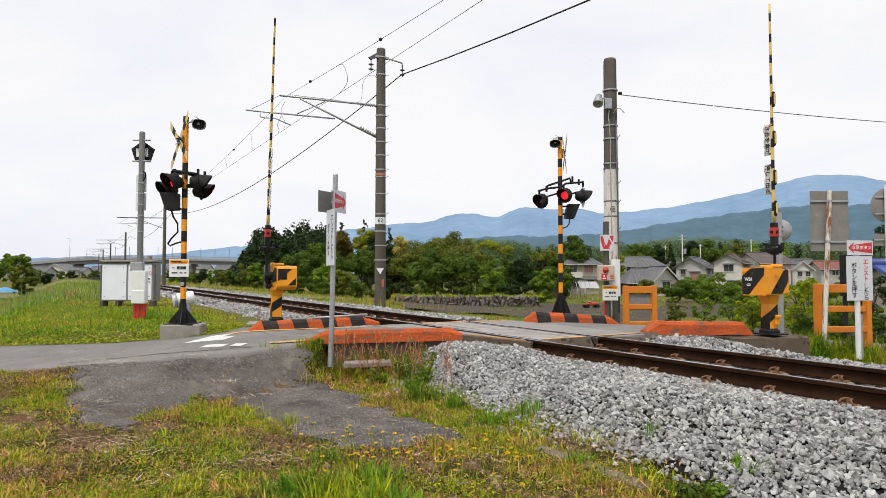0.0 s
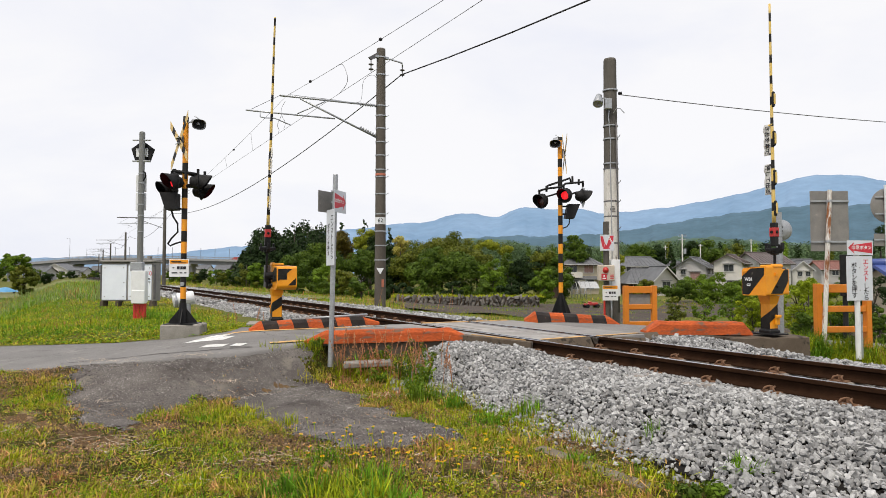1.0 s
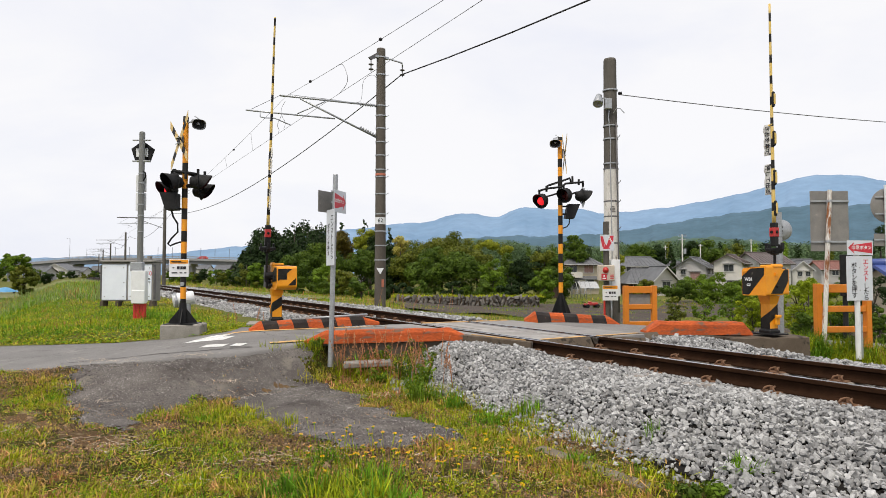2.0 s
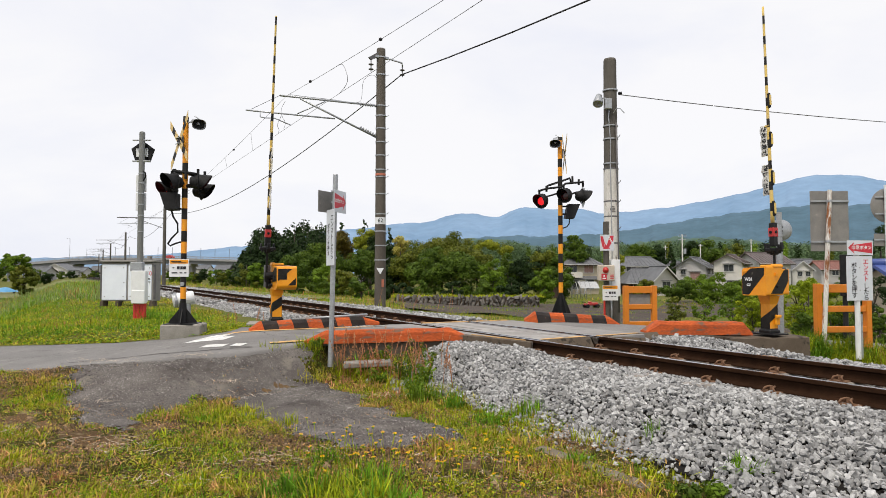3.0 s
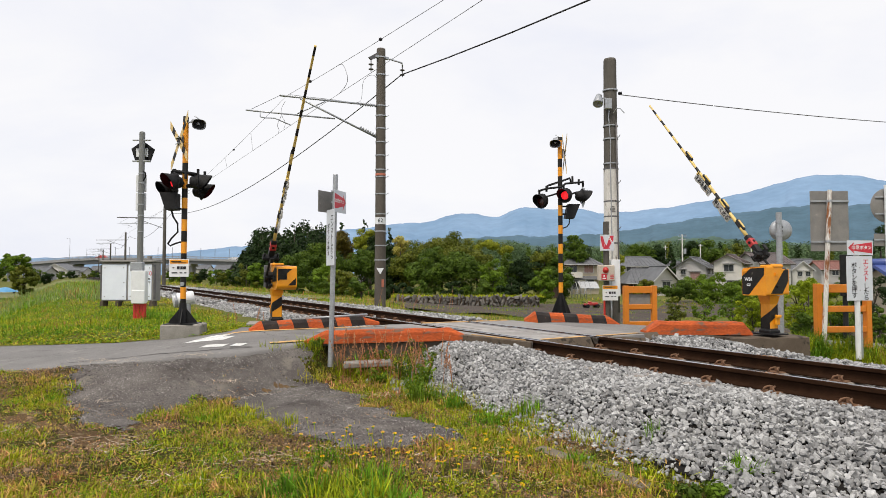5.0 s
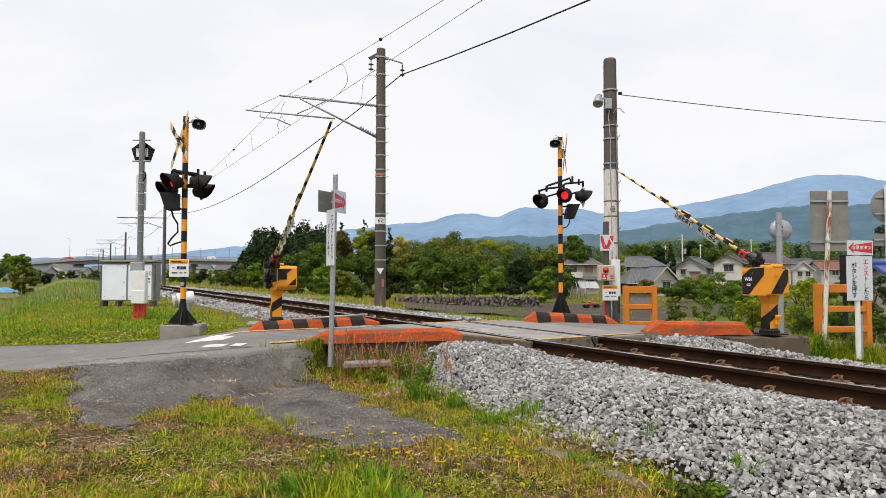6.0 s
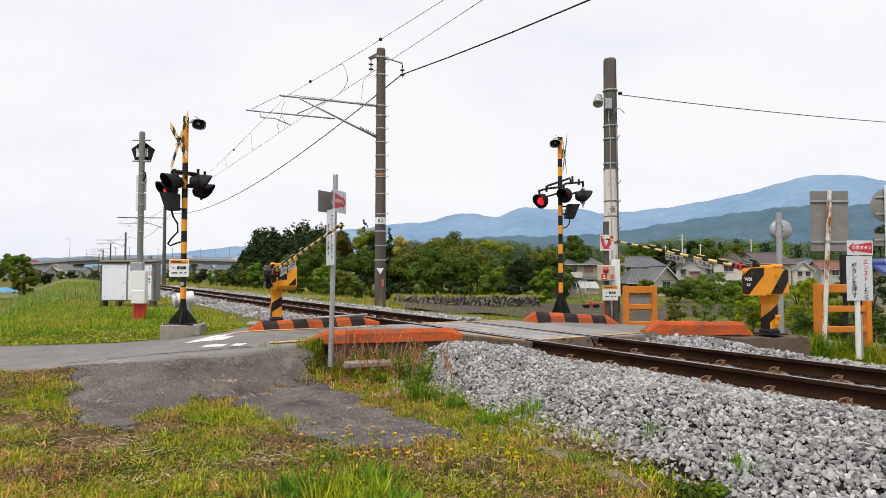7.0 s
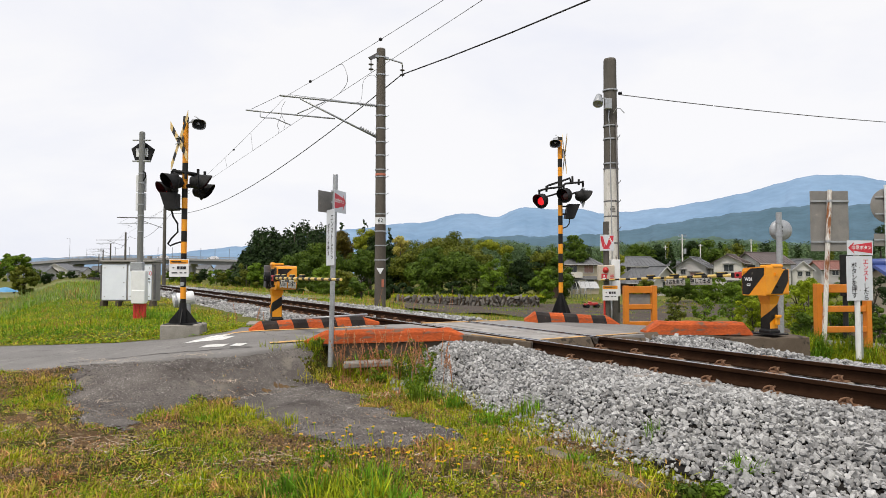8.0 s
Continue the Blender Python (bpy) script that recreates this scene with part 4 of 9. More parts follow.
def boom(parent, length, off):
    """The lowering arm, drawn upright: it rises along local z from the pivot; its banners hang below it once it is down."""
    b = part("boom", Shape().cyl((0, 0, -0.05), (0, 0, 0.40 + off), 0.022, n=10).box((0, 0, 0.0), (0.07, 0.12, 0.16), 0.012), M_BLACK, parent, "black and yellow striped barrier arm")
    fork = Shape().box((0, 0, 0.40 + off), (0.30, 0.12, 0.06), 0.008).box((0, 0.0, 0.36 + off), (0.12, 0.10, 0.08), 0.012)
    fork.prism([(-0.03, -0.16, 0.44 + off), (-0.03, 0.16, 0.44 + off), (-0.03, 0.10, 0.34 + off), (-0.03, -0.10, 0.34 + off)], (0.06, 0, 0))
    for k in (-1, 1):
        fork.box((0, k * 0.15, 0.46 + off), (0.06, 0.035, 0.12), 0.006).box((k * 0.12, 0, 0.45 + off), (0.03, 0.05, 0.10), 0.006).cyl((k * 0.10, 0.05, 0.36 + off), (k * 0.10, -0.05, 0.36 + off), 0.018, n=8)
    part("arm_socket", fork, M_BLACK, b)
    part("socket_body", Shape().box((0, 0, 0.66 + off), (0.105, 0.095, 0.40), 0.012), M_BLACK, b)
    part("red_sleeve", Shape().box((0, 0, 0.70 + off), (0.115, 0.106, 0.155), 0.008), M_BOOMRED, b, "bright red sleeve")
    for k in (-1, 1):
        part("lamp", Shape().cyl((k * 0.058, 0, 0.70 + off), (k * 0.070, 0, 0.70 + off), 0.026, n=14), M_BLACK, b)
        part("lamp", Shape().cyl((0, k * 0.053, 0.70 + off), (0, k * 0.064, 0.70 + off), 0.026, n=14), M_BLACK, b)
    z, i = 0.84 + off, 0
    bands = []
    while z < length:
        step = 0.215 if i % 2 == 0 else 0.145
        bands.append((z, min(z + step, length), i % 2))
        z += step
        i += 1
    arm = banded([(z, 0.033 - 0.015 * (z - 0.75) / (length - 0.75)) for z in [q[0] for q in bands] + [length]], [q[2] for q in bands], 10)
    part("arm", arm, [M_BOOMY, M_BLACKBAND], b)
    for z in (1.36, 1.84, 2.03, 2.52):
        part("banner_clip", Shape().box((0, 0.02, z), (0.05, 0.075, 0.03), 0.004), M_STEELDARK if z < 2.5 else M_BOOMY, b)
    for z in (1.10, 1.62, 2.28, 2.95):
        grip = part("arm_joint", Shape().box((0, -0.036, z), (0.05, 0.05, 0.26), 0.016), M_BLACK, b)
        part("grip_plate", Shape().box((0, -0.064, z), (0.04, 0.012, 0.18), 0.005), M_BOOMY, grip)
    for z0, z1, words in ((1.34, 1.86, "押して出る"), (2.01, 2.54, "さおを車で")):
        ban = Shape()
        n = 10
        vs = []
        for k in range(n + 1):
            zz = z0 + (z1 - z0) * k / n
            bow = 0.012 * math.sin(k * 1.3) + 0.008 * math.sin(k * 2.9 + z0)
            vs += [(bow * 0.4 - 0.003, 0.025, zz), (bow - 0.003, 0.16 + 0.006 * math.sin(k * 1.7), zz), (bow * 0.4 + 0.003, 0.025, zz), (bow + 0.003, 0.16 + 0.006 * math.sin(k * 1.7), zz)]
        fs = []
        for k in range(n):
            a, c = 4 * k, 4 * k + 4
            fs += [(a, a + 1, c + 1, c), (a + 2, c + 2, c + 3, a + 3), (a + 1, a + 3, c + 3, c + 1)]
        ban.add(vs, fs, 0, True)
        cloth = part("banner", ban, M_BANNER, b, "small lettered white banner")
        # the words run along the arm, on both faces
        for k in (-1, 1):
            m = Matrix(((0, 0, k, k * 0.016), (0, -1, 0, 0.094), (k, 0, 0, (z0 + z1) / 2), (0, 0, 0, 1)))
            lettering(cloth, words, 0.100, m, bold=0.002)
    return b


def barrier_machine(m, label, right):
    s = thing("crossing_barrier", label, "level crossing barrier", m, "barriers of the crossing")
    base = Shape().box((0, 0, 0.012), (0.36, 0.44, 0.024), 0.006)
    base.box((0, 0, 0.05), (0.24, 0.24, 0.06), 0.02)
    part("base_plate", base, M_BLACK, s)
    col = Shape()
    # the column leans out into the housing's underside
    sec = [(0.03, 0.12, 0.11, 1), (0.10, 0.09, 0.085, 1), (0.50, 0.09, 0.085, 0), (0.55, 0.10, 0.10, 0), (0.64, 0.115, 0.12, 0)]
    for i in range(len(sec) - 1):
        z0, a0, b0, _ = sec[i]
        z1, a1, b1, _ = sec[i + 1]
        vs = [(-a0, -b0, z0), (a0, -b0, z0), (a0, b0, z0), (-a0, b0, z0), (-a1, -b1, z1), (a1, -b1, z1), (a1, b1, z1), (-a1, b1, z1)]
        col.add(vs, [(0, 1, 5, 4), (1, 2, 6, 5), (2, 3, 7, 6), (3, 0, 4, 7)], 0 if i > 0 else 1)
    part("column", col, [M_YELLOW, M_BLACKBAND], s)
    for f in (-1, 1):
        part("column_stripe", Shape().prism([(f * -0.0925, f * -0.0865, 0.20), (f * -0.0925, f * -0.0865, 0.38), (f * 0.0925, f * -0.0865, 0.50), (f * 0.0925, f * -0.0865, 0.32)], (0, f * -0.003, 0)), M_BLACKBAND, s)
        part("column_stripe", Shape().prism([(f * -0.0925, f * -0.0865, 0.10), (f * -0.0925, f * -0.0865, 0.38), (f * -0.0925, f * 0.0865, 0.26), (f * -0.0925, f * 0.0865, 0.10)], (f * -0.003, 0, 0)), M_BLACKBAND, s)
    part("inspection_cover", Shape().box((0.05, -0.115, 0.22), (0.10, 0.03, 0.12), 0.008).box((0.05, -0.13, 0.30), (0.11, 0.05, 0.05), 0.008), M_YELLOW, s)
    body = Shape()
    prof = [(-0.20, 0.65), (0.24, 0.64), (0.27, 0.67), (0.27, 1.05), (0.24, 1.09), (0.20, 1.10), (-0.20, 1.12)] if right else [(-0.20, 0.63), (0.30, 0.63), (0.40, 0.66), (0.44, 0.70), (0.44, 1.05), (0.41, 1.085), (0.32, 1.09), (-0.20, 1.11)]
    if right:
        # a broad front block, and a narrower one behind it beside the arm
        body.prism([(-0.30, y, z) for y, z in prof], (0.38, 0, 0))
        body.prism([(0.06, -0.20, 0.66), (0.06, -0.085, 0.66), (0.06, -0.085, 1.06), (0.06, -0.20, 1.08)], (0.17, 0, 0))
    else:
        body.prism([(-0.30, y, z) for y, z in prof], (0.38, 0, 0))
    hs = part("housing", body, M_YELLOW, s)
    bev = hs.modifiers.new("edge", "BEVEL")
    bev.width, bev.segments = 0.03, 3
    # black bands, laid proud of the yellow housing
    if right:
        part("black_stripe", Shape().prism([(-0.302, 0.262, 0.96), (-0.302, 0.262, 0.66), (-0.302, 0.13, 0.655), (-0.302, -0.16, 0.98), (-0.302, -0.17, 1.10), (-0.302, 0.09, 1.09)], (-0.002, 0, 0)), M_BLACKBAND, hs)
        part("black_stripe", Shape().prism([(-0.20, -0.202, 0.675), (0.07, -0.202, 0.675), (0.215, -0.202, 0.88), (0.215, -0.202, 1.07), (0.12, -0.202, 1.07)], (0, -0.002, 0)), M_BLACKBAND, hs)
        part("black_stripe", Shape().prism([(-0.28, 0.20, 1.106), (-0.28, -0.02, 1.114), (0.04, -0.02, 1.114), (0.04, 0.20, 1.106)], (0, 0, 0.004)), M_BLACKBAND, hs)
    else:
        part("black_stripe", Shape().prism([(0.06, 0.442, 0.80), (0.06, 0.442, 1.035), (-0.21, 0.442, 1.035), (-0.11, 0.442, 0.95), (-0.11, 0.442, 0.83), (0.03, 0.442, 0.83)], (0, 0.002, 0)), M_BLACKBAND, hs)
        part("black_stripe", Shape().prism([(-0.28, 0.442, 0.72), (-0.28, 0.442, 0.86), (-0.13, 0.442, 0.72)], (0, 0.002, 0)), M_BLACKBAND, hs)
        part("black_stripe", Shape().prism([(0.083, 0.41, 0.80), (0.083, 0.41, 1.04), (0.083, 0.24, 1.07), (0.083, 0.02, 0.96), (0.083, 0.02, 0.78)], (0.002, 0, 0)), M_BLACKBAND, hs)
        part("black_stripe", Shape().prism([(-0.27, 0.36, 1.084), (-0.27, 0.05, 1.100), (0.05, 0.05, 1.100), (0.05, 0.36, 1.084)], (0, 0, 0.004)), M_BLACKBAND, hs)
        part("latch", Shape().box((0.095, 0.28, 0.86), (0.03, 0.09, 0.08), 0.008).tube([(0.10, 0.05, 0.87), (0.11, 0.24, 0.86)], 0.012, 6), M_BLACK, s)
    part("lid", Shape().box((-0.02, -0.08, 1.125), (0.24, 0.26, 0.05), 0.014).box((0.06, -0.10, 1.12), (0.06, 0.18, 0.09), 0.012), M_YELLOW, s)
    if right:
        part("latch", Shape().box((-0.08, -0.215, 0.99), (0.06, 0.03, 0.05), 0.006).box((-0.31, 0.20, 1.04), (0.03, 0.06, 0.05), 0.008), M_YELLOW, s)
        part("keyhole_cover", Shape().box((-0.04, -0.21, 0.79), (0.05, 0.02, 0.035), 0.004).cyl((-0.06, -0.205, 0.80), (-0.06, -0.215, 0.80), 0.018, n=10), M_BLACK, s)
    part("hub", Shape().cyl((0.08, 0, 0.9), (0.24, 0, 0.9), 0.075, n=18).cyl((0.10, 0.1, 0.72), (0.17, 0.1, 0.72), 0.03, n=10).box((0.15, -0.06, 0.80), (0.09, 0.10, 0.30), 0.012), M_BLACK, s)
    part("motor_cover", Shape().cyl((0.17, -0.15, 0.68), (0.17, -0.15, 1.08), 0.05, n=14).box((0.17, -0.10, 1.02), (0.10, 0.14, 0.18), 0.012), M_STEELDARK, s)
    return s


BAR_A = barrier_machine(pose(-3.285, 12.5, -0.04, 0, 0, -154), "yellow and black barrier machine with a lowering striped arm", False)
BAR_B = barrier_machine(pose(5.42, 10.55, -0.10, 0, 0, 24), "yellow and black barrier machine on concrete with lowering striped arm", True)
BOOM_A = boom(BAR_A, 5.0, 0.18)
BOOM_B = boom(BAR_B, 4.6, 0.0)
lettering(BAR_B, "WB1", 0.075, facing(-0.306, 0.13, 0.91, -90), M_WHITE, "machine_mark", 0.002)
bars(BAR_B, facing(-0.306, 0.13, 0.82, -90), [(0, 0.012, 0.07, 0.012), (0, -0.012, 0.07, 0.012), (-0.03, 0, 0.01, 0.036), (0.03, 0, 0.01, 0.036)], M_WHITE)


# ---- kerbs, retaining walls and crossing deck ----
def kerb(p0, p1, h, w, label, stripes=0, slope=(0.34, 0.34)):
    """A low kerb bar with ramped ends; p0 and p1 are the feet of its near face."""
    a, b = Vector(p0), Vector(p1)
    L = (b - a).length
    turn = math.degrees(math.atan2(b.y - a.y, b.x - a.x))
    tilt = math.degrees(math.asin((b.z - a.z) / L))
    m = Matrix.Translation(a) @ pose(0, 0, 0, 0, 0, turn) @ pose(0, 0, 0, 0, -tilt, 0)
    k = thing("kerb", label, "kerb", m, "painted kerbs of the crossing")
    n = stripes or 9
    rnd = random.Random(int(L * 1000))

    def top(x):
        return h * min(1.0, x / slope[0] + 0.12, (L - x) / slope[1] + 0.12) + 0.006 * math.sin(x * 9)

    body = Shape()
    cuts = [0.0] + [L * (i + 1) / n for i in range(n)]
    for i in range(n):
        xs = sorted({cuts[i], cuts[i + 1], *[x for x in (slope[0] * 0.9, L - slope[1] * 0.9) if cuts[i] < x < cuts[i + 1]]})
        for x0, x1 in zip(xs[:-1], xs[1:]):
            for q in range(1):
                z0, z1 = top(x0), top(x1)
                ch = 0.05
                lean = -0.35 if stripes else 0.0

                def ring(x, z):
                    k = 0.0 if x in (0.0, L) else lean
                    return [(x, 0, -0.03), (x + k * (z - ch), 0.012, max(z - ch, 0.01)), (x + k * z, ch, z), (x + k * z, w - ch, z), (x + k * (z - ch), w - 0.012, max(z - ch, 0.01)), (x, w, -0.03)]


                vs = ring(x0, z0) + ring(x1, z1)
                fs = [(j, j + 6, j + 7, j + 1)[::-1] for j in range(5)]
                if x0 == 0.0:
                    fs.append((0, 1, 2, 3, 4, 5)[::-1])
                if x1 == L:
                    fs.append((6, 7, 8, 9, 10, 11))
                body.add(vs, fs, (i % 2) if stripes else 0)
    part("kerb_body", body, [M_CURB, M_CURBBLACK], k)
    return k


kerb((-2.06, 9.42, -0.115), (0.40, 9.52, -0.065), 0.155, 0.24, "faded orange-red painted concrete kerb at the crossing edge")
kerb((-3.34, 10.95, -0.07), (-1.17, 11.72, -0.005), 0.13, 0.26, "kerb painted in worn orange-red and black stripes", 9, (0.26, 0.30))
kerb((3.28, 10.19, -0.04), (5.12, 10.50, -0.085), 0.18, 0.26, "faded orange-red painted kerb beside a barrier footing", 0, (0.26, 0.16))
kerb((1.58, 12.32, 0.0), (3.42, 12.12, -0.10), 0.17, 0.30, "kerb painted in worn orange-red and black stripes", 7, (0.28, 0.22))


def slab_wall(p0, p1, top0, top1, bottom, w, name, label, mat=None):
    a, b = Vector((*p0, 0)), Vector((*p1, 0))
    side = Vector((-(b - a).y, (b - a).x, 0)).normalized() * w
    n = 10
    sh = Shape()
    vs = []
    for i in range(n + 1):
        t = i / n
        p = a.lerp(b, t)
        zt = top0 + (top1 - top0) * t + 0.006 * math.sin(i * 2.1)
        for q, z in ((p, bottom), (p + side * 0.03, zt - 0.015), (p + side * 0.12, zt), (p + side, zt), (p + side, bottom)):
            vs.append((q.x, q.y, z))
    k = 5
    fs = [(i * k + j, (i + 1) * k + j, (i + 1) * k + j + 1, i * k + j + 1) for i in range(n) for j in range(4)]
    fs += [(0, 1, 2, 3, 4), tuple(n * k + j for j in range(5))[::-1]]
    sh.add(vs, fs)
    return tagged(part(name, sh, mat or M_CONCDARK), label, "concrete wall", kind="structure")


slab_wall((-1.72, 9.48), (0.44, 9.55), -0.14, -0.09, -0.75, 0.34, "retaining_wall_near", "stained concrete wall holding up the crossing road")
slab_wall((2.75, 9.98), (5.1, 10.52), -0.06, -0.12, -0.8, 0.30, "retaining_wall_far", "stained concrete wall under the painted kerb")
slab_wall((4.62, 10.18), (5.98, 10.34), -0.13, -0.13, -0.8, 0.85, "barrier_footing", "rough concrete footing under the barrier machine")
slab_wall((-3.75, 12.1), (-2.6, 12.35), -0.05, -0.05, -0.6, 0.7, "barrier_footing_near", "concrete footing under the barrier machine", M_CONC)


def deck_slab(name, quad, z, thick, mat, label):
    """A slab given by its corners in (s, d)."""
    pts = [at(s, d, z) for s, d in quad]
    sh = Shape()
    ch = 0.012
    c = sum(pts, Vector()) / 4
    inner = [p + (c - p).normalized() * ch * 1.4 for p in pts]
    low = [p - Vector((0, 0, thick)) for p in pts]
    rim = [p - Vector((0, 0, ch)) for p in pts]
    vs = inner + rim + low
    fs = [(0, 1, 2, 3)]
    for i in range(4):
        j = (i + 1) % 4
        fs += [(i, 4 + i, 4 + j, j), (4 + i, 8 + i, 8 + j, 4 + j)]
    n = (pts[1] - pts[0]).cross(pts[2] - pts[0])
    if n.z < 0:
        fs = [f[::-1] for f in fs]
    sh.add(vs, fs)
    return part(name, sh, mat)


M_DECK = surf("worn_crossing_deck", (0.205, 0.196, 0.188), (0.270, 0.256, 0.242), rough=0.85, scale=2.0, fine=90.0, bump=0.35, wear=(0.16, 0.152, 0.145), wear_at=0.6, wear_scale=3.0, world_space=True)
M_PLANK = surf("worn_deck_plank", (0.32, 0.305, 0.29), (0.235, 0.222, 0.21), rough=0.85, scale=2.0, fine=80.0, bump=0.35, rand=0.22, world_space=True)
deck = thing("crossing_deck", "worn grey concrete deck panels between and beside the rails", "crossing deck", pose(0, 0, 0))
panels = [[(8.0, 5.20), (10.3, 4.75), (10.3, 5.47), (6.75, 5.47)], [(6.75, 6.72), (10.3, 6.72), (10.0, 7.6), (6.70, 7.6)]]
for i in range(4):
    a_, b_ = 5.655 + 0.222 * i, 5.655 + 0.222 * i + 0.208
    panels += [[(6.75, a_), (8.5, a_), (8.5, b_), (6.75, b_)], [(8.515, a_), (10.25, a_), (10.25, b_), (8.515, b_)]]
for k_, q in enumerate(panels):
    deck_slab("deck_panel", q, -0.014 + 0.003 * (k_ % 3), 0.22, M_DECK if k_ < 2 else M_PLANK, "").parent = deck
for d in (5.635, 6.557):
    part("guard_rail", Shape().prism([at(6.62, d - 0.012, -0.004), at(6.62, d + 0.012, -0.004), at(6.62, d + 0.012, -0.10), at(6.62, d - 0.012, -0.10)], at(10.4, 0) - at(6.62, 0)), M_RAILTOP, deck)
# sloping concrete noses at the deck's near end
nose = thing("deck_nose", "sloped concrete end of the crossing deck", "crossing deck", pose(0, 0, 0))
for d0, d1, s0, s1 in ((5.66, 6.53, 6.66, 6.76), (6.74, 7.95, 6.62, 6.76)):
    sh = Shape()
    vs = [at(s1, d0, 0.0), at(s1, d1, 0.0), at(s0, d1, -0.16), at(s0, d0, -0.16), at(s1, d0, -0.3), at(s1, d1, -0.3), at(s0, d1, -0.3), at(s0, d0, -0.3)]
    sh.add(vs, [(0, 1, 2, 3), (0, 3, 7, 4), (3, 2, 6, 7), (2, 1, 5, 6)])
    part("slope", sh, M_CONCDARK, nose)
part("slope", Shape().prism([at(8.02, 5.21, -0.006), at(6.73, 5.45, -0.010), at(6.70, 5.40, -0.02), at(8.0, 5.15, -0.02)], (0, 0, -0.5)), M_CONCDARK, nose)


def road_strip(name, p0, p1, w, mat, label, lift=0.005, n=14):
    """A thin painted strip lying on the road."""
    a, b = Vector((*p0, 0)), Vector((*p1, 0))
    side = Vector((-(b - a).y, (b - a).x, 0)).normalized() * w / 2
    vs = []
    for i in range(n + 1):
        p = a.lerp(b, i / n)
        j = 0.012 * math.sin(i * 2.7) + 0.008 * math.sin(i * 5.1)
        u, v = p.xy - side.xy * (1 + j * 8), p.xy + side.xy
        vs += [(u.x, u.y, road_z(*u) + lift), (v.x, v.y, road_z(*v) + lift)]
    sh = Shape().add(vs, [(2 * i, 2 * i + 1, 2 * i + 3, 2 * i + 2)[::-1] for i in range(n)])
    return tagged(part(name, sh, mat), label, "road marking", kind="structure")


road_strip("edge_line_far", (-3.75, 10.80), (-1.2, 11.52), 0.11, M_EDGELINE, "faded orange edge line on the lane")
road_strip("edge_line_near", (-2.62, 9.60), (-2.02, 9.74), 0.13, M_EDGELINE, "faded orange edge line on the lane")
for name_, (s_a, d_a), (s_b, d_b) in (("edge_line_deck", (6.80, 5.70), (6.80, 6.50)), ("edge_line_deck_side", (6.80, 6.76), (6.76, 7.58)), ("edge_line_deck_far", (10.2, 5.7), (10.0, 7.5)), ("edge_line_deck_near", (7.86, 5.26), (6.86, 5.44))):
    tagged(part(name_, Shape().prism([at(s_a, d_a, 0.0), at(s_b, d_b, 0.0), at(s_b + 0.07, d_b, 0.0), at(s_a + 0.07, d_a, 0.0)], (0, 0, -0.012)), M_EDGELINE), "worn orange edge line on the deck", "road marking", kind="structure")
road_strip("stop_mark", (-4.17, 10.45), (-3.46, 10.28), 0.36, M_LINE, "worn white paint of a road marking")
road_strip("stop_mark_b", (-4.05, 10.82), (-3.60, 10.62), 0.30, M_LINE, "worn white paint of a road marking")
road_strip("stop_mark_c", (-3.62, 9.60), (-3.26, 9.55), 0.22, M_LINE, "worn white paint of a road marking")
road_strip("stop_mark_d", (-3.16, 9.55), (-2.98, 9.52), 0.22, M_LINE, "worn white paint of a road marking")
M_EDGING = dull(surf("dirty_concrete_edging", (0.21, 0.18, 0.14), (0.15, 0.125, 0.09), rough=0.95, scale=5.0, fine=90.0, bump=0.6, wear=(0.30, 0.28, 0.24), wear_at=0.60, wear_scale=6.0))
strip = Shape()
for i in range(2):
    a, b = 3.10 + 0.59 * i, 3.10 + 0.59 * (i + 1) - 0.012
    strip.prism([at(a, 3.475, -0.584), at(b, 3.455, -0.582), at(b, 3.575, -0.572), at(a, 3.595, -0.574)], (0, 0, -0.2))
tagged(part("edging_strip", strip, M_EDGING), "half-buried concrete edging strip beside the ballast", "edging", kind="structure")
tagged(part("broken_slab", Shape().box((0, 0, 0), (0.68, 0.22, 0.07), 0.012, M=pose(-1.05, 8.95, -0.36, 3, -2, 6)), M_CONC), "broken concrete slab lying in the weeds", "concrete slab")


# ---- signs and boxes by the near road ----
def panel(parent, w, h, m, front=None, back=None, name="panel", label=""):
    """A thin sheet-metal plate; local z is the face."""
    p = part(name, Shape().box((0, 0, -0.002), (w, h, 0.004), 0.0015), front or M_SIGN, parent, label, at_pose=m)
    part("plate_back", Shape().box((0, 0, -0.0055), (w * 0.995, h * 0.995, 0.003), 0.001), back or M_GREY, p)
    return p


def arrow_print(p, w, h, flip=1):
    """A red arrow that fills a plate, lettered in white."""
    k = flip
    poly = [(-0.46 * w * k, 0, 0.0), (-0.22 * w * k, 0.40 * h, 0), (-0.26 * w * k, 0.2 * h, 0), (0.46 * w * k, 0.38 * h, 0), (0.46 * w * k, -0.38 * h, 0), (-0.26 * w * k, -0.2 * h, 0), (-0.22 * w * k, -0.40 * h, 0)]
    part("red_arrow", Shape().prism(poly, (0, 0, 0.0015)), M_REDSIGN, p)
    lettering(p, "非常ボタン", w * 0.155, pose(0.06 * w * k, 0, 0.003), M_WHITE, bold=0.001)


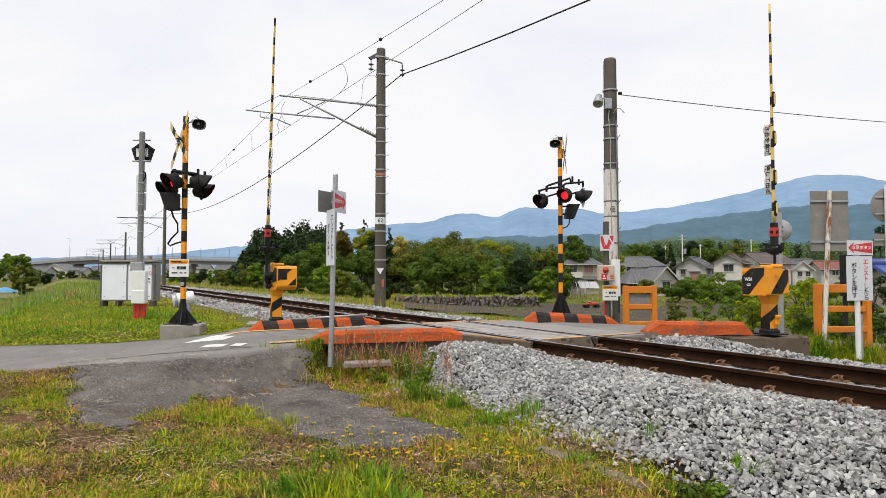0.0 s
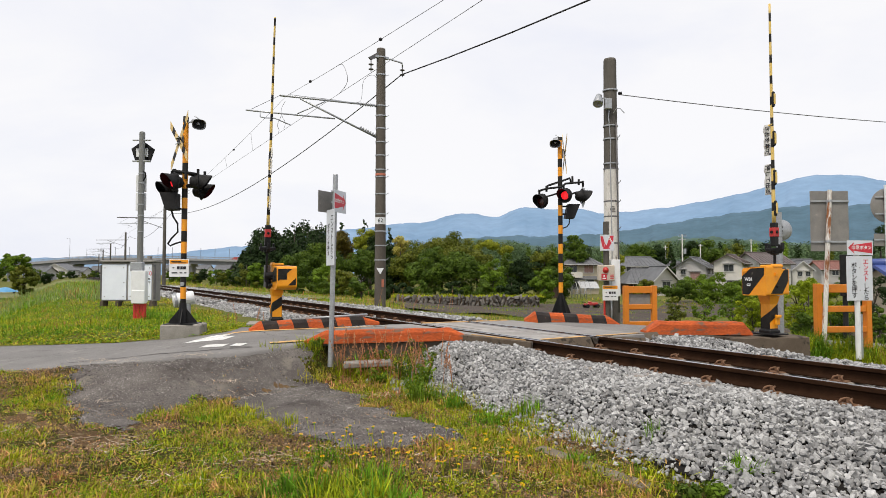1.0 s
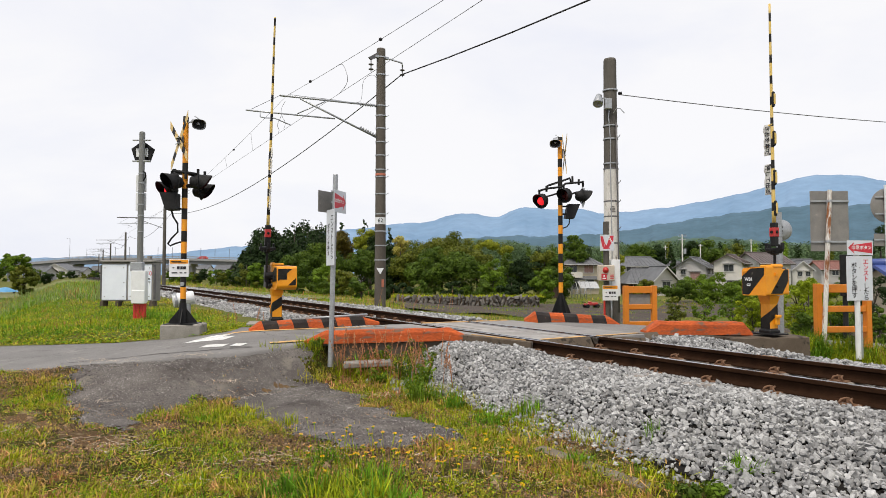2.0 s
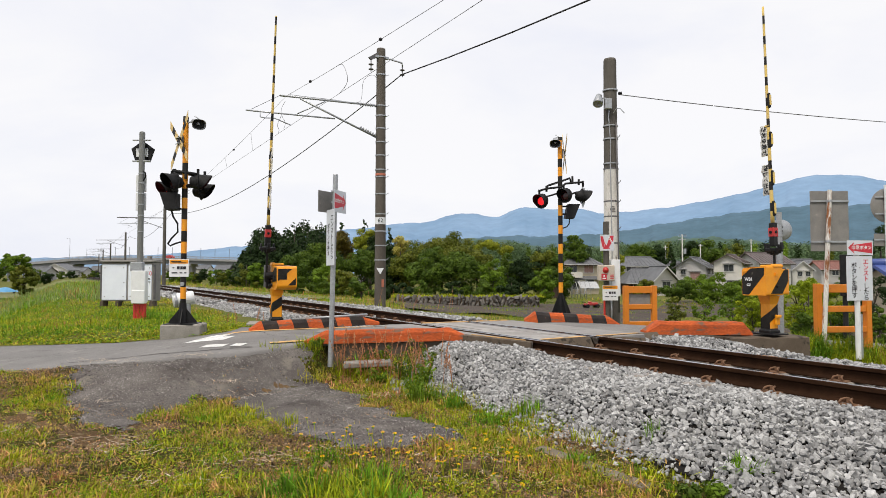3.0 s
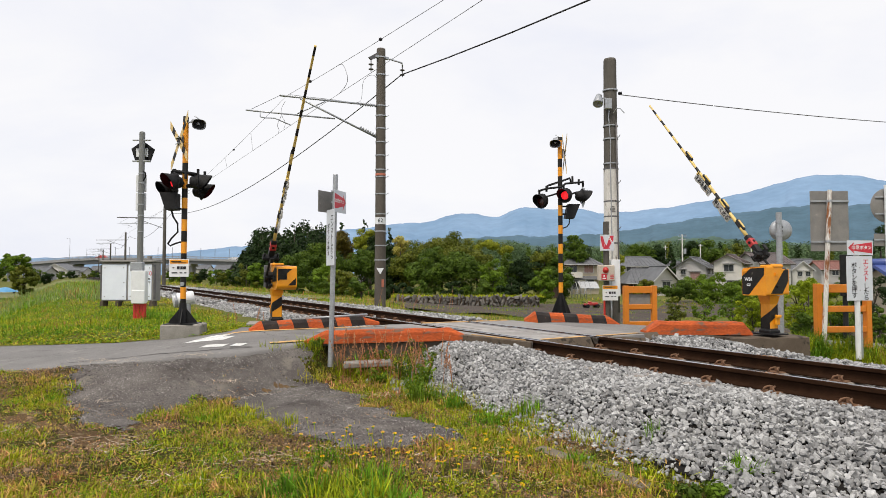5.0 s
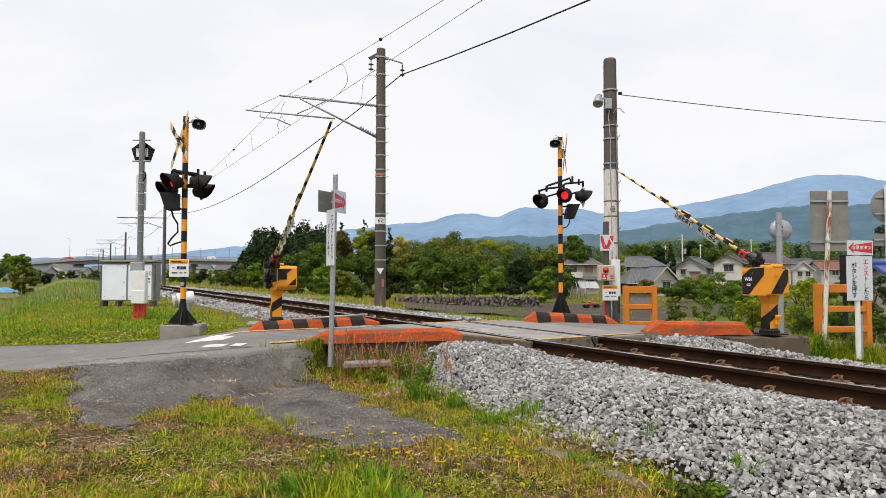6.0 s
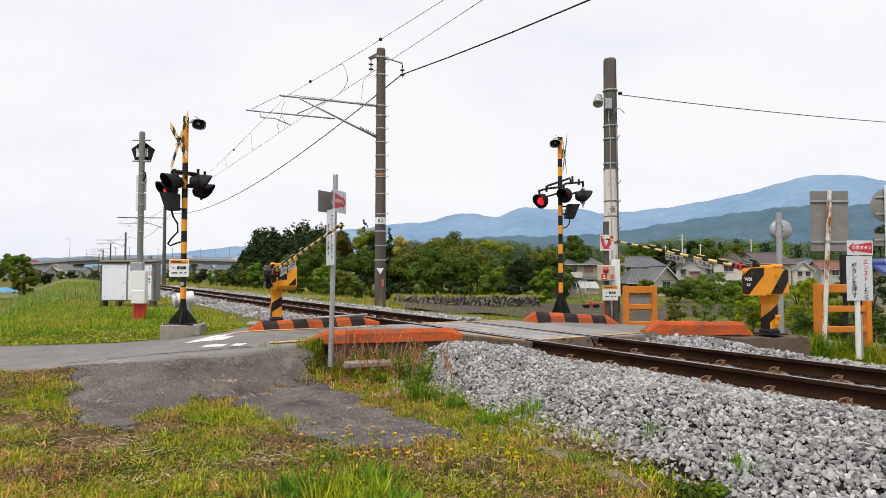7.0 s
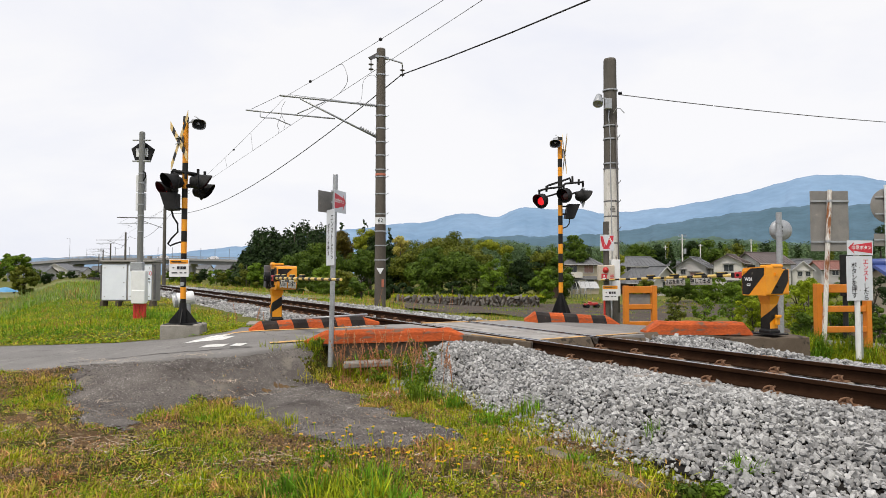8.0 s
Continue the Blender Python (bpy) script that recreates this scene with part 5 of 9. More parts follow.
def near_sign():
    s = thing("emergency_button_sign", "slim grey pole with small red-arrow and lettered white plates", "sign post", pose(-1.60, 9.05, -0.42))
    part("pole", Shape().cyl((0, 0, 0), (0.055, 0, 2.74), 0.036, n=16).cyl((0, 0, 0.0), (0.006, 0, 0.28), 0.040, n=16, mi=0), M_GALV, s)
    part("cap", Shape().lathe([(0.038, 0.0), (0.036, 0.012), (0.0, 0.02)], 16, M=pose(0.055, 0, 2.735)), M_GALV, s)
    a = panel(s, 0.40, 0.32, facing(0.115, 0.06, 2.36, 74), name="arrow_plate")
    arrow_print(a, 0.40, 0.30, -1)
    b = panel(s, 0.40, 0.31, facing(-0.09, 0.14, 2.365, 240), name="arrow_plate")
    arrow_print(b, 0.40, 0.30)
    c = panel(s, 0.30, 0.80, facing(-0.008, -0.035, 1.84, -58), name="notice_plate")
    lettering(c, "エ\nン\nス\nト\nし\nた\nら", 0.100, pose(0.06, 0, 0.001), bold=0.001)
    lettering(c, "ボ\nタ\nン\nを\n押\nす", 0.085, pose(-0.07, -0.04, 0.001), bold=0.001)
    for z in (1.55, 2.2, 2.35, 2.5):
        part("clamp", Shape().cyl((0.035, 0, z - 0.012), (0.036, 0, z + 0.012), 0.045, n=14), M_GALV, s)


near_sign()


def relay_cabinet():
    s = thing("relay_cabinet", "white steel trackside relay cabinet with two doors on short legs", "cabinet", pose(-11.08, 22.3, -0.36) @ Matrix.Diagonal((0.91, 0.91, 1.0, 1.0)))
    part("body", Shape().box((0, 0.25, 0.98), (2.02, 0.62, 1.36), 0.02), M_GREY, s)
    part("roof", Shape().box((0, 0.22, 1.70), (2.12, 0.78, 0.07), 0.02), M_GREY, s)
    for x, w in ((-0.50, 0.94), (0.49, 0.90)):
        d = part("door", Shape().box((x, -0.075, 0.97), (w, 0.035, 1.24), 0.008), M_WHITEBOX, s)
        for dx in (-0.36, 0.36):
            for dz in (-0.5, 0.5):
                part("bolt", Shape().cyl((x + dx, -0.105, 0.97 + dz), (x + dx, -0.09, 0.97 + dz), 0.018, n=8), M_GREY, d)
        part("door_handle", Shape().cyl((x + 0.38, -0.105, 0.95), (x + 0.38, -0.09, 0.95), 0.022, n=10), M_GALV, d)
    part("hinge_rail", Shape().box((-1.03, -0.02, 0.98), (0.05, 0.10, 1.2), 0.008), M_STEELDARK, s)
    part("hinge_rail", Shape().box((1.03, -0.02, 0.98), (0.05, 0.10, 1.2), 0.008), M_STEELDARK, s)
    for x in (-0.95, -0.35, 0.35, 0.95):
        part("leg", Shape().box((x, 0.05, 0.15), (0.12, 0.4, 0.32), 0.01), M_CONCDARK, s)
    lettering(s, "50", 0.22, facing(0.84, -0.095, 1.27, 0), M_REDSIGN, "cabinet_mark")
    bars(s, facing(0.84, -0.095, 0.98, 0), [(0, 0.1, 0.10, 0.05), (0, 0.0, 0.12, 0.03)], M_INK)
    part("vent_cap", Shape().cyl((0.72, 0.2, 1.72), (0.72, 0.2, 1.9), 0.10, 0.09, 14), M_GREY, s)


relay_cabinet()


def signal_pole_left():
    s = thing("obstruction_indicator_pole", "grey steel pole with black five-sided signal and red lower sleeve", "signal pole", pose(-7.76, 16.2, -0.32))
    part("pole", Shape().cyl((0, 0, 0.0), (0, 0, 4.85), 0.075, 0.07, 16), M_GALVD, s)
    part("pole_cap", Shape().lathe([(0.072, 0), (0.06, 0.03), (0.0, 0.05)], 14, M=pose(0, 0, 4.85)), M_GALVD, s)
    pent = [(-0.04 + 0.30 * math.sin(radians(72 * i)), 0.10, 4.37 + 0.30 * math.cos(radians(72 * i))) for i in range(5)]
    sg = part("five_sided_signal", Shape().prism(pent, (0, 0.10, 0)), M_HOOD, s, "black five-sided flashing indicator")
    part("light_panel", Shape().box((-0.04, 0.092, 4.36), (0.31, 0.012, 0.22), 0.006), M_WHITE, sg)
    for z, w in ((4.66, 0.46), (4.12, 0.46)):
        part("bracket", Shape().box((0, -0.02, z), (w, 0.05, 0.03), 0.005), M_GALV, s)
    for z in (3.8, 3.55, 3.28, 3.0, 2.72, 2.3):
        part("band", Shape().cyl((0, 0, z - 0.014), (0, 0, z + 0.014), 0.082, n=16), M_GALV, s)
    part("cable_loop", Shape().tube([(0.07, -0.03, 3.85), (0.12, -0.04, 3.8), (0.12, -0.04, 3.7), (0.06, -0.03, 3.62)], 0.02, 7), M_BLACK, s)
    for z in (3.56, 3.08):
        part("white_plate", Shape().box((-0.045, 0.09, z), (0.27, 0.02, 0.45), 0.006), M_WHITE, s)
    part("junction_box", Shape().box((0.08, -0.16, 0.90), (0.36, 0.18, 0.80), 0.015), M_WHITE, s)
    part("junction_box", Shape().box((0.09, -0.185, 0.64), (0.33, 0.16, 0.34), 0.012), M_WHITE, s)
    part("meter_box", Shape().box((0.0, -0.13, 1.40), (0.30, 0.16, 0.24), 0.012), M_GALV, s)
    for x in (-0.04, 0.04, 0.12, 0.19):
        part("red_conduit", Shape().cyl((x, -0.12, 0.0), (x, -0.12, 0.52), 0.05, n=12), M_RED, s, "red plastic conduit")


M_GALVD = surf("dull_galvanised_pole", (0.21, 0.215, 0.21), (0.16, 0.165, 0.16), rough=0.6, metal=0.15, scale=4.0, wear=(0.12, 0.115, 0.105), wear_at=0.62, streak=(1, 1, 0.3))
signal_pole_left()


def detector_drum():
    s = thing("obstacle_detector", "pale grey drum-shaped detector on a short post", "detector", pose(-5.15, 12.6, -0.28))
    part("post", Shape().cyl((0.08, 0, 0), (0.08, 0, 0.62), 0.06, n=12), M_GALV, s)
    d = part("drum", Shape().lathe([(0.0, -0.2), (0.12, -0.2), (0.135, -0.18), (0.135, 0.16), (0.125, 0.19), (0.0, 0.19)], 22, M=pose(0.0, 0, 0.68, 0, 80, 30)), M_WHITE, s)
    part("rim", Shape().lathe([(0.137, -0.19), (0.145, -0.18), (0.145, -0.14), (0.137, -0.13)], 22, M=pose(0.0, 0, 0.68, 0, 80, 30)), M_GALV, d)
    part("bracket", Shape().box((0.0, 0, 0.5), (0.05, 0.05, 0.14), 0.006), M_BLACK, s)


detector_drum()


# ---- signs, boxes and barricades beyond the track ----
def far_pole():
    s = thing("utility_pole", "tall dark concrete pole with white wrapped lower half and lamp", "utility pole", pose(4.43, 16.6, -0.5))
    part("pole", Shape().cyl((0, 0, 3.3), (0, 0, 7.05), 0.185, 0.165, 22).lathe([(0.165, 7.05), (0.15, 7.10), (0.0, 7.12)], 22), M_POLE, s)
    part("white_sleeve", Shape().cyl((0, 0, 1.2), (0, 0, 4.15), 0.197, 0.190, 22), M_POLEWHITE, s, "scuffed white sleeve")
    part("pole_foot", Shape().cyl((0, 0, 0), (0, 0, 3.3), 0.19, 0.186, 22), M_POLE, s)
    for z in (6.25, 5.3, 4.95, 4.3, 4.16, 3.3, 2.9, 2.2):
        part("steel_band", Shape().cyl((0, 0, z - 0.018), (0, 0, z + 0.018), 0.196, n=22), M_GALV if z > 4.2 else M_STEELDARK, s)
    for z in (4.95, 3.75, 3.25, 2.55, 2.2):
        part("step_bolt", Shape().tube([(0.10, -0.17, z - 0.03), (0.18, -0.22, z + 0.05), (0.19, -0.22, z + 0.08)], 0.009, 6), M_STEELDARK, s)
    part("cable", Shape().tube([(-0.06, -0.2, 5.9), (-0.1, -0.2, 5.5), (-0.06, -0.21, 4.9), (-0.07, -0.22, 4.3), (-0.05, -0.22, 2.2), (-0.06, -0.21, 0.6)], 0.013, 6), M_GALV, s)
    part("conduit", Shape().tube([(0.1, -0.2, 5.35), (0.10, -0.21, 4.4), (0.12, -0.22, 2.2), (0.12, -0.22, 0.4)], 0.02, 7), M_STEELDARK, s)
    part("cable", Shape().tube([(0.02, -0.2, 5.6), (0.1, -0.22, 5.72), (0.2, -0.22, 5.72), (0.32, -0.2, 5.6)], 0.01, 6), M_GALV, s)
    lamp = part("lamp_housing", Shape().lathe([(0.0, -0.2), (0.08, -0.19), (0.10, -0.1), (0.13, 0.05), (0.13, 0.12), (0.11, 0.12), (0.0, 0.06)], 18, M=pose(-0.36, -0.18, 5.93, 150, 15, 0)), M_GALV, s, "grey lamp head")
    part("ballast_box", Shape().box((-0.12, -0.26, 5.83), (0.17, 0.10, 0.28), 0.012), M_GALV, s)
    part("lamp_bracket", Shape().tube([(-0.3, -0.18, 6.0), (-0.1, -0.2, 5.98)], 0.02), M_GALV, s)
    part("insulator", Shape().lathe([(0.0, 0.0), (0.04, 0.0), (0.045, 0.03), (0.02, 0.04), (0.045, 0.05), (0.045, 0.08), (0.0, 0.09)], 12, M=pose(0.2, -0.08, 6.16, 0, 90, 0)), M_BLACK, s)
    bars(s, facing(-0.02, -0.20, 3.08, 0), [(0, 0, 0.14, 0.05), (0, 0.07, 0.10, 0.03), (0.02, -0.06, 0.12, 0.03)], M_GREY)


far_pole()


def button_post():
    s = thing("emergency_button_post", "grey post with red-arrow plate, emergency button box and name plate", "emergency button", pose(4.0, 15.5, -0.5))
    part("post", Shape().cyl((0, 0, 0), (0, 0, 2.68), 0.075, 0.07, 16), M_POLE, s)
    p = panel(s, 0.35, 0.39, facing(-0.0, -0.09, 2.16, 3), name="arrow_plate")
    part("red_arrow", Shape().prism([(0.07, 0.17, 0), (0.165, 0.17, 0), (0.155, 0.06, 0), (0.045, -0.12, 0), (0.075, -0.145, 0), (-0.09, -0.16, 0), (-0.045, -0.02, 0), (-0.01, -0.07, 0)], (0, 0, 0.0015)), M_REDSIGN, p)
    part("red_arrow", Shape().prism([(-0.165, 0.16, 0), (-0.10, 0.15, 0), (-0.055, -0.02, 0), (-0.095, -0.16, 0), (-0.13, -0.05, 0)], (0, 0, 0.0017)), M_REDSIGN, p)
    bars(p, pose(0.09, 0.06, 0.003, 0, 0, -62), [(-0.08, 0, 0.035, 0.035), (-0.03, 0, 0.035, 0.035), (0.02, 0, 0.035, 0.035), (0.07, 0, 0.03, 0.03)], M_WHITE)
    b = part("button_box", Shape().box((-0.05, -0.14, 1.42), (0.40, 0.14, 0.38), 0.015), M_BOXCREAM, s, "cream box with a red push button")
    part("push_button", Shape().lathe([(0.075, 0.0), (0.07, 0.02), (0.045, 0.022), (0.04, 0.05), (0.0, 0.055)], 18, M=pose(-0.07, -0.212, 1.49, 90, 0, 0)), M_RED, b)
    bars(b, facing(-0.11, -0.213, 1.33, 0), [(0, 0, 0.13, 0.15)], M_REDSIGN)
    bars(b, facing(-0.11, -0.216, 1.33, 0), [(0, 0.02, 0.03, 0.04), (0, -0.04, 0.08, 0.03)], M_WHITE)
    bars(b, facing(0.08, -0.213, 1.33, 0), [(0, 0.04, 0.08, 0.02), (0, 0.0, 0.09, 0.02), (0, -0.04, 0.08, 0.02)], M_REDSIGN)
    name_plate(s, facing(0.06, -0.12, 0.94, 3), 0.38, 0.37)
    part("red_conduit", Shape().cyl((-0.08, -0.1, 0.0), (-0.08, -0.1, 0.78), 0.024, n=10), M_RED, s)
    part("white_cabinet", Shape().box((0.22, 0.05, 1.3), (0.22, 0.2, 0.9), 0.012), M_WHITE, s)
    part("conduit", Shape().tube([(0.1, -0.02, 0.9), (0.11, -0.04, 0.5), (0.1, -0.05, 0.1)], 0.02), M_GALV, s)


M_BOXCREAM = surf("cream_box_paint", (0.52, 0.46, 0.38), (0.46, 0.40, 0.33), rough=0.5)
button_post()


def barricade(m, w, h, label, board=False, rails=3):
    s = thing("barricade", label, "barricade", m, "orange barricades")
    t = 0.11
    for x in (-w / 2 + t / 2, w / 2 - t / 2):
        part("post", Shape().box((x, 0, h / 2), (t, t, h), 0.008), M_ORANGE, s)
    for i in range(rails):
        z = h - 0.09 - i * 0.375
        part("rail", Shape().box((0, -0.004, z), (w - 2 * t + 0.004, t * 0.7, 0.15 if i == 0 else 0.11), 0.008), M_ORANGE, s)
    if board:
        part("board", Shape().box((-0.03, 0.02, h - 0.36), (w - 2 * t, 0.02, 0.34), 0.004), M_GREY, s)
    return s


barricade(pose(4.33, 13.95, -0.36, 0, 0, 8), 0.76, 1.0, "orange-painted barricade with a grey board beside a pole", True)
barricade(pose(7.37, 11.7, -0.56, 0, 0, 10), 1.15, 1.28, "orange-painted barricade in weeds behind road signs", False)


def sign_back():
    s = thing("road_sign", "back of a grey rectangular road sign on a leaning rusty pole", "road sign", pose(6.86, 11.45, gz1(6.86, 11.45) - 0.03, 0, 3.4, 0))
    part("pole", Shape().cyl((0, 0, 0), (0, 0, 2.86), 0.04, n=14), M_RUST, s, "rust-streaked white pole")
    part("sheet", Shape().box((0.05, 0.06, 2.30), (0.70, 0.006, 1.10), 0.003), M_GREY, s, at_pose=pose(0.137, 0, 0, 0, -3.4, 0))
    for z in (1.92, 2.66):
        part("channel", Shape().box((0.05, 0.045, z), (0.70, 0.025, 0.035), 0.004), M_GALV, s, at_pose=pose(0.137, 0, 0, 0, -3.4, 0))
        part("clamp", Shape().cyl((0, 0, z - 0.018), (0, 0, z + 0.018), 0.05, n=14), M_GALV, s)


sign_back()


def button_sign():
    s = thing("emergency_button_sign", "white post with a red arrow plate above a lettered white notice", "sign post", pose(7.02, 10.75, -0.54))
    part("post", Shape().cyl((0, 0, 0), (0.005, 0, 2.0), 0.042, n=14), M_WHITE, s)
    a = panel(s, 0.475, 0.25, facing(0.035, -0.055, 1.88, 6), name="arrow_plate")
    arrow_print(a, 0.475, 0.25)
    b = panel(s, 0.475, 0.75, facing(0.02, -0.05, 1.365, 6), name="notice_plate")
    lettering(b, "エ\nン\nス\nト", 0.105, pose(0.115, 0.13, 0.002), M_REDSIGN, bold=0.0015)
    lettering(b, "し\nた\nら", 0.105, pose(0.115, -0.235, 0.002), M_INK, bold=0.0015)
    lettering(b, "ボ\nタ\nン\nを\n押\nす", 0.110, pose(-0.10, -0.04, 0.002), M_INK, bold=0.0015)
    for x, z in ((0.0, 0.18), (0.0, -0.2)):
        part("bolt", Shape().cyl((x, z, 0.0), (x, z, 0.006), 0.008, n=8), M_GREY, b)
    part("stub_pipe", Shape().cyl((0.13, 0.12, 0), (0.13, 0.12, 0.75), 0.03, n=10), M_GALV, s)


button_sign()


def disc_pole():
    s = thing("siren_pole", "galvanised pole with a round mirror seen from behind", "pole", pose(6.12, 11.5, -0.4))
    part("pole", Shape().cyl((0, 0, 0), (0, 0, 2.42), 0.05, n=16), M_GALV, s)
    d = part("mirror", Shape().lathe([(0.0, 0.06), (0.10, 0.052), (0.17, 0.03), (0.195, 0.0), (0.20, -0.03), (0.185, -0.035), (0.0, -0.05)], 28, M=pose(0.08, 0.08, 2.10, 90, 0, -6)), M_GALV, s, "round convex mirror with a grey rim")
    for z in (2.0, 2.24):
        part("clamp", Shape().cyl((0, 0, z - 0.02), (0, 0, z + 0.02), 0.06, n=14), M_GALV, s)
        part("bracket", Shape().tube([(0, 0, z), (0.1, 0.04, 2.12)], 0.014), M_STEELDARK, s)


disc_pole()


def round_sign():
    s = thing("round_road_sign", "back of a round grey road sign on a white post", "road sign", pose(8.40, 12.05, -0.7))
    part("post", Shape().cyl((0.08, 0, 0), (0.08, 0, 3.3), 0.04, n=14), M_WHITE, s)
    part("disc", Shape().lathe([(0.0, -0.004), (0.33, -0.004), (0.335, 0.0), (0.33, 0.004), (0.0, 0.004)], 36, M=pose(0.14, 0.06, 2.91, 90, 0, 0)), M_GREY, s)
    for z in (2.75, 3.07):
        part("channel", Shape().box((0.14, 0.045, z), (0.5, 0.02, 0.03), 0.003), M_GALV, s)
    part("plate", Shape().box((0.08, 0.06, 2.25), (0.44, 0.006, 0.24), 0.002), M_GREY, s)
    part("channel", Shape().box((0.08, 0.045, 2.25), (0.44, 0.02, 0.03), 0.003), M_GALV, s)


round_sign()
tagged(part("black_notice_board", Shape().box((0, 0, 0), (0.26, 0.06, 0.86), 0.01).cyl((0, 0.06, -1.3), (0, 0.06, 0.3), 0.05, n=12), M_HOOD, at_pose=pose(8.35, 13.1, 0.87)), "narrow black board on a post behind a barricade", "notice board")

tagged(part("loose_pipe", Shape().tube([(-2.35, 11.42, 0.105), (-1.85, 11.58, 0.128), (-1.40, 11.74, 0.150)], 0.022, 10), M_GALV), "pale plastic pipe lying along a striped kerb", "pipe")


# ---- overhead line ----
def catenary_mast(m, h, detail, label):
    s = thing("catenary_mast", label, "catenary mast", m, "masts of the overhead line")
    part("pole", Shape().cyl((0, 0, 0), (0, 0, h), 0.20, 0.155, 20 if detail else 10).lathe([(0.155, h), (0.14, h + 0.04), (0.0, h + 0.05)], 14), M_POLEBROWN if detail else M_POLE, s)
    steel = M_GALV if detail else M_STEELDARK
    # bracket reaching over the track (local -x)
    z = h - (2.0 if detail else 1.35)
    part("top_tube", Shape().tube([(-0.17, 0, z), (-3.58 if detail else -4.7, 0, z - 0.14)], 0.034 if detail else 0.05, 8), steel, s)
    part("brace_tube", Shape().tube([(-0.17, 0, z - 1.12), (-2.9, 0, z - 0.15)], 0.034, 8), steel, s)
    part("registration_tube", Shape().tube([(-1.70, 0, z - 0.66), (-4.65, 0, z - 0.76)], 0.026, 8), M_GALV, s)
    part("drop_tube", Shape().tube([(-4.2, 0, z - 0.75), (-4.2, 0, z - 0.92), (-4.05, 0, z - 0.93), (-3.75, 0, z - 0.90), (-3.22, 0, z - 1.06)], 0.017, 6), M_GALV, s)
    part("strut", Shape().tube([(-2.05, 0, z - 0.12), (-3.0, 0, z - 0.66)], 0.02, 6), M_GALV, s)
    part("stay_wire", Shape().tube([(-3.58, 0, z - 0.14), (-4.5, 0, z - 0.72)], 0.008, 5), M_WIREGREY, s)
    if detail:
        for zz, dx in ((z, 0.0), (z - 1.12, 1.0)):
            ins = Shape()
            for i in range(7):
                t = 0.22 + 0.09 * i
                px_, pz = (-t, zz - t * 0.04) if not dx else (-t, zz + t * 0.355)
                ins.lathe([(0.03, -0.03), (0.065, 0.0), (0.03, 0.025)], 12, M=Matrix.Translation((px_, 0, pz)) @ pose(0, 0, 0, 0, -90 - (2 if not dx else -19), 0))
            part("insulator", ins, M_INSUL, s)
        for zz in (h - 0.28, h - 0.9, z, z - 0.35, z - 0.8, z - 1.28, z - 1.75, z - 2.25, z - 2.5, z - 3.1, z - 3.8, z - 4.4, z - 4.9, z - 5.4):
            part("band", Shape().cyl((0, 0, zz - 0.02), (0, 0, zz + 0.02), 0.156 + 0.045 * (h - zz) / h + 0.012, n=18), M_GALV, s)
            part("step_bolt", Shape().tube([(-0.22, -0.02, zz), (0.22, -0.02, zz + 0.01), (0.30, -0.02, zz + 0.06)], 0.012, 5), M_GALV, s)
        arm = part("feeder_arm", Shape().box((0, -0.05, h - 0.28), (0.5, 0.09, 0.10), 0.01), M_GALV, s)
        part("feeder_bar", Shape().tube([(0.1, -0.05, h - 0.26), (0.78, -0.1, h - 0.36), (0.80, -0.1, h - 0.5)], 0.03, 7), M_GALV, arm)
        part("feeder_plate", Shape().prism([(-0.05, -0.08, h - 0.05), (0.02, -0.08, h - 0.22), (-0.42, -0.08, h - 0.44), (-0.50, -0.08, h - 0.36)], (0, 0.07, 0)), M_STEELDARK, arm)
        for x in (-0.42, 0.80):
            ins = Shape()
            ins.cyl((x, -0.08, h - 0.40), (x, -0.08, h - 0.86), 0.018, n=8)
            for zz in (h - 0.60, h - 0.77):
                ins.lathe([(0.02, 0.03), (0.09, 0.0), (0.085, -0.02), (0.03, -0.035)], 14, M=pose(x, -0.08, zz))
            part("insulator", ins, M_STEELDARK, s)
    return s


M_BAND_RED = surf("faded_red_band", (0.52, 0.15, 0.08), (0.42, 0.14, 0.09), rough=0.6)
MAST1 = catenary_mast(Matrix.Translation(at(19.98, 9.46, -0.40)) @ pose(0, 0, 0, 0, 0, TRACK_TURN), 9.18, True, "tall brown concrete catenary mast with steel bracket and insulators")
part("number_band", Shape().cyl((0, 0, 3.02), (0, 0, 3.26), 0.192, n=20), M_WHITE, MAST1)
lettering(MAST1, "62", 0.19, pose(-0.084, -0.177, 3.14, 90, 0, -25), M_INK)
part("red_band", Shape().cyl((0, 0, 4.72), (0, 0, 4.80), 0.183, n=20), M_BAND_RED, MAST1)
part("red_tag", Shape().box((0, 0, 0), (0.09, 0.01, 0.26), 0.003), M_BAND_RED, MAST1, "small orange-red tag", at_pose=pose(0.0, -0.207, 0.98, 0, 0, -2))
part("triangle_mark", Shape().prism([(-0.13, 0, 0.10), (0.13, 0, 0.10), (0.0, 0, -0.12)], (0, 0.004, 0)), M_WHITE, MAST1, "white triangle mark", at_pose=pose(-0.09, -0.19, 1.40, 0, 0, -25))
for s_, dd in ((75.5, 9.55), (128.0, 9.6), (176.0, 9.6), (222.0, 9.6), (268.0, 9.6)):
    catenary_mast(Matrix.Translation(at(s_, dd + curve_d(s_), -0.4)) @ pose(0, 0, 0, 0, 0, TRACK_TURN), 8.8, False, "distant concrete catenary mast beside the track")


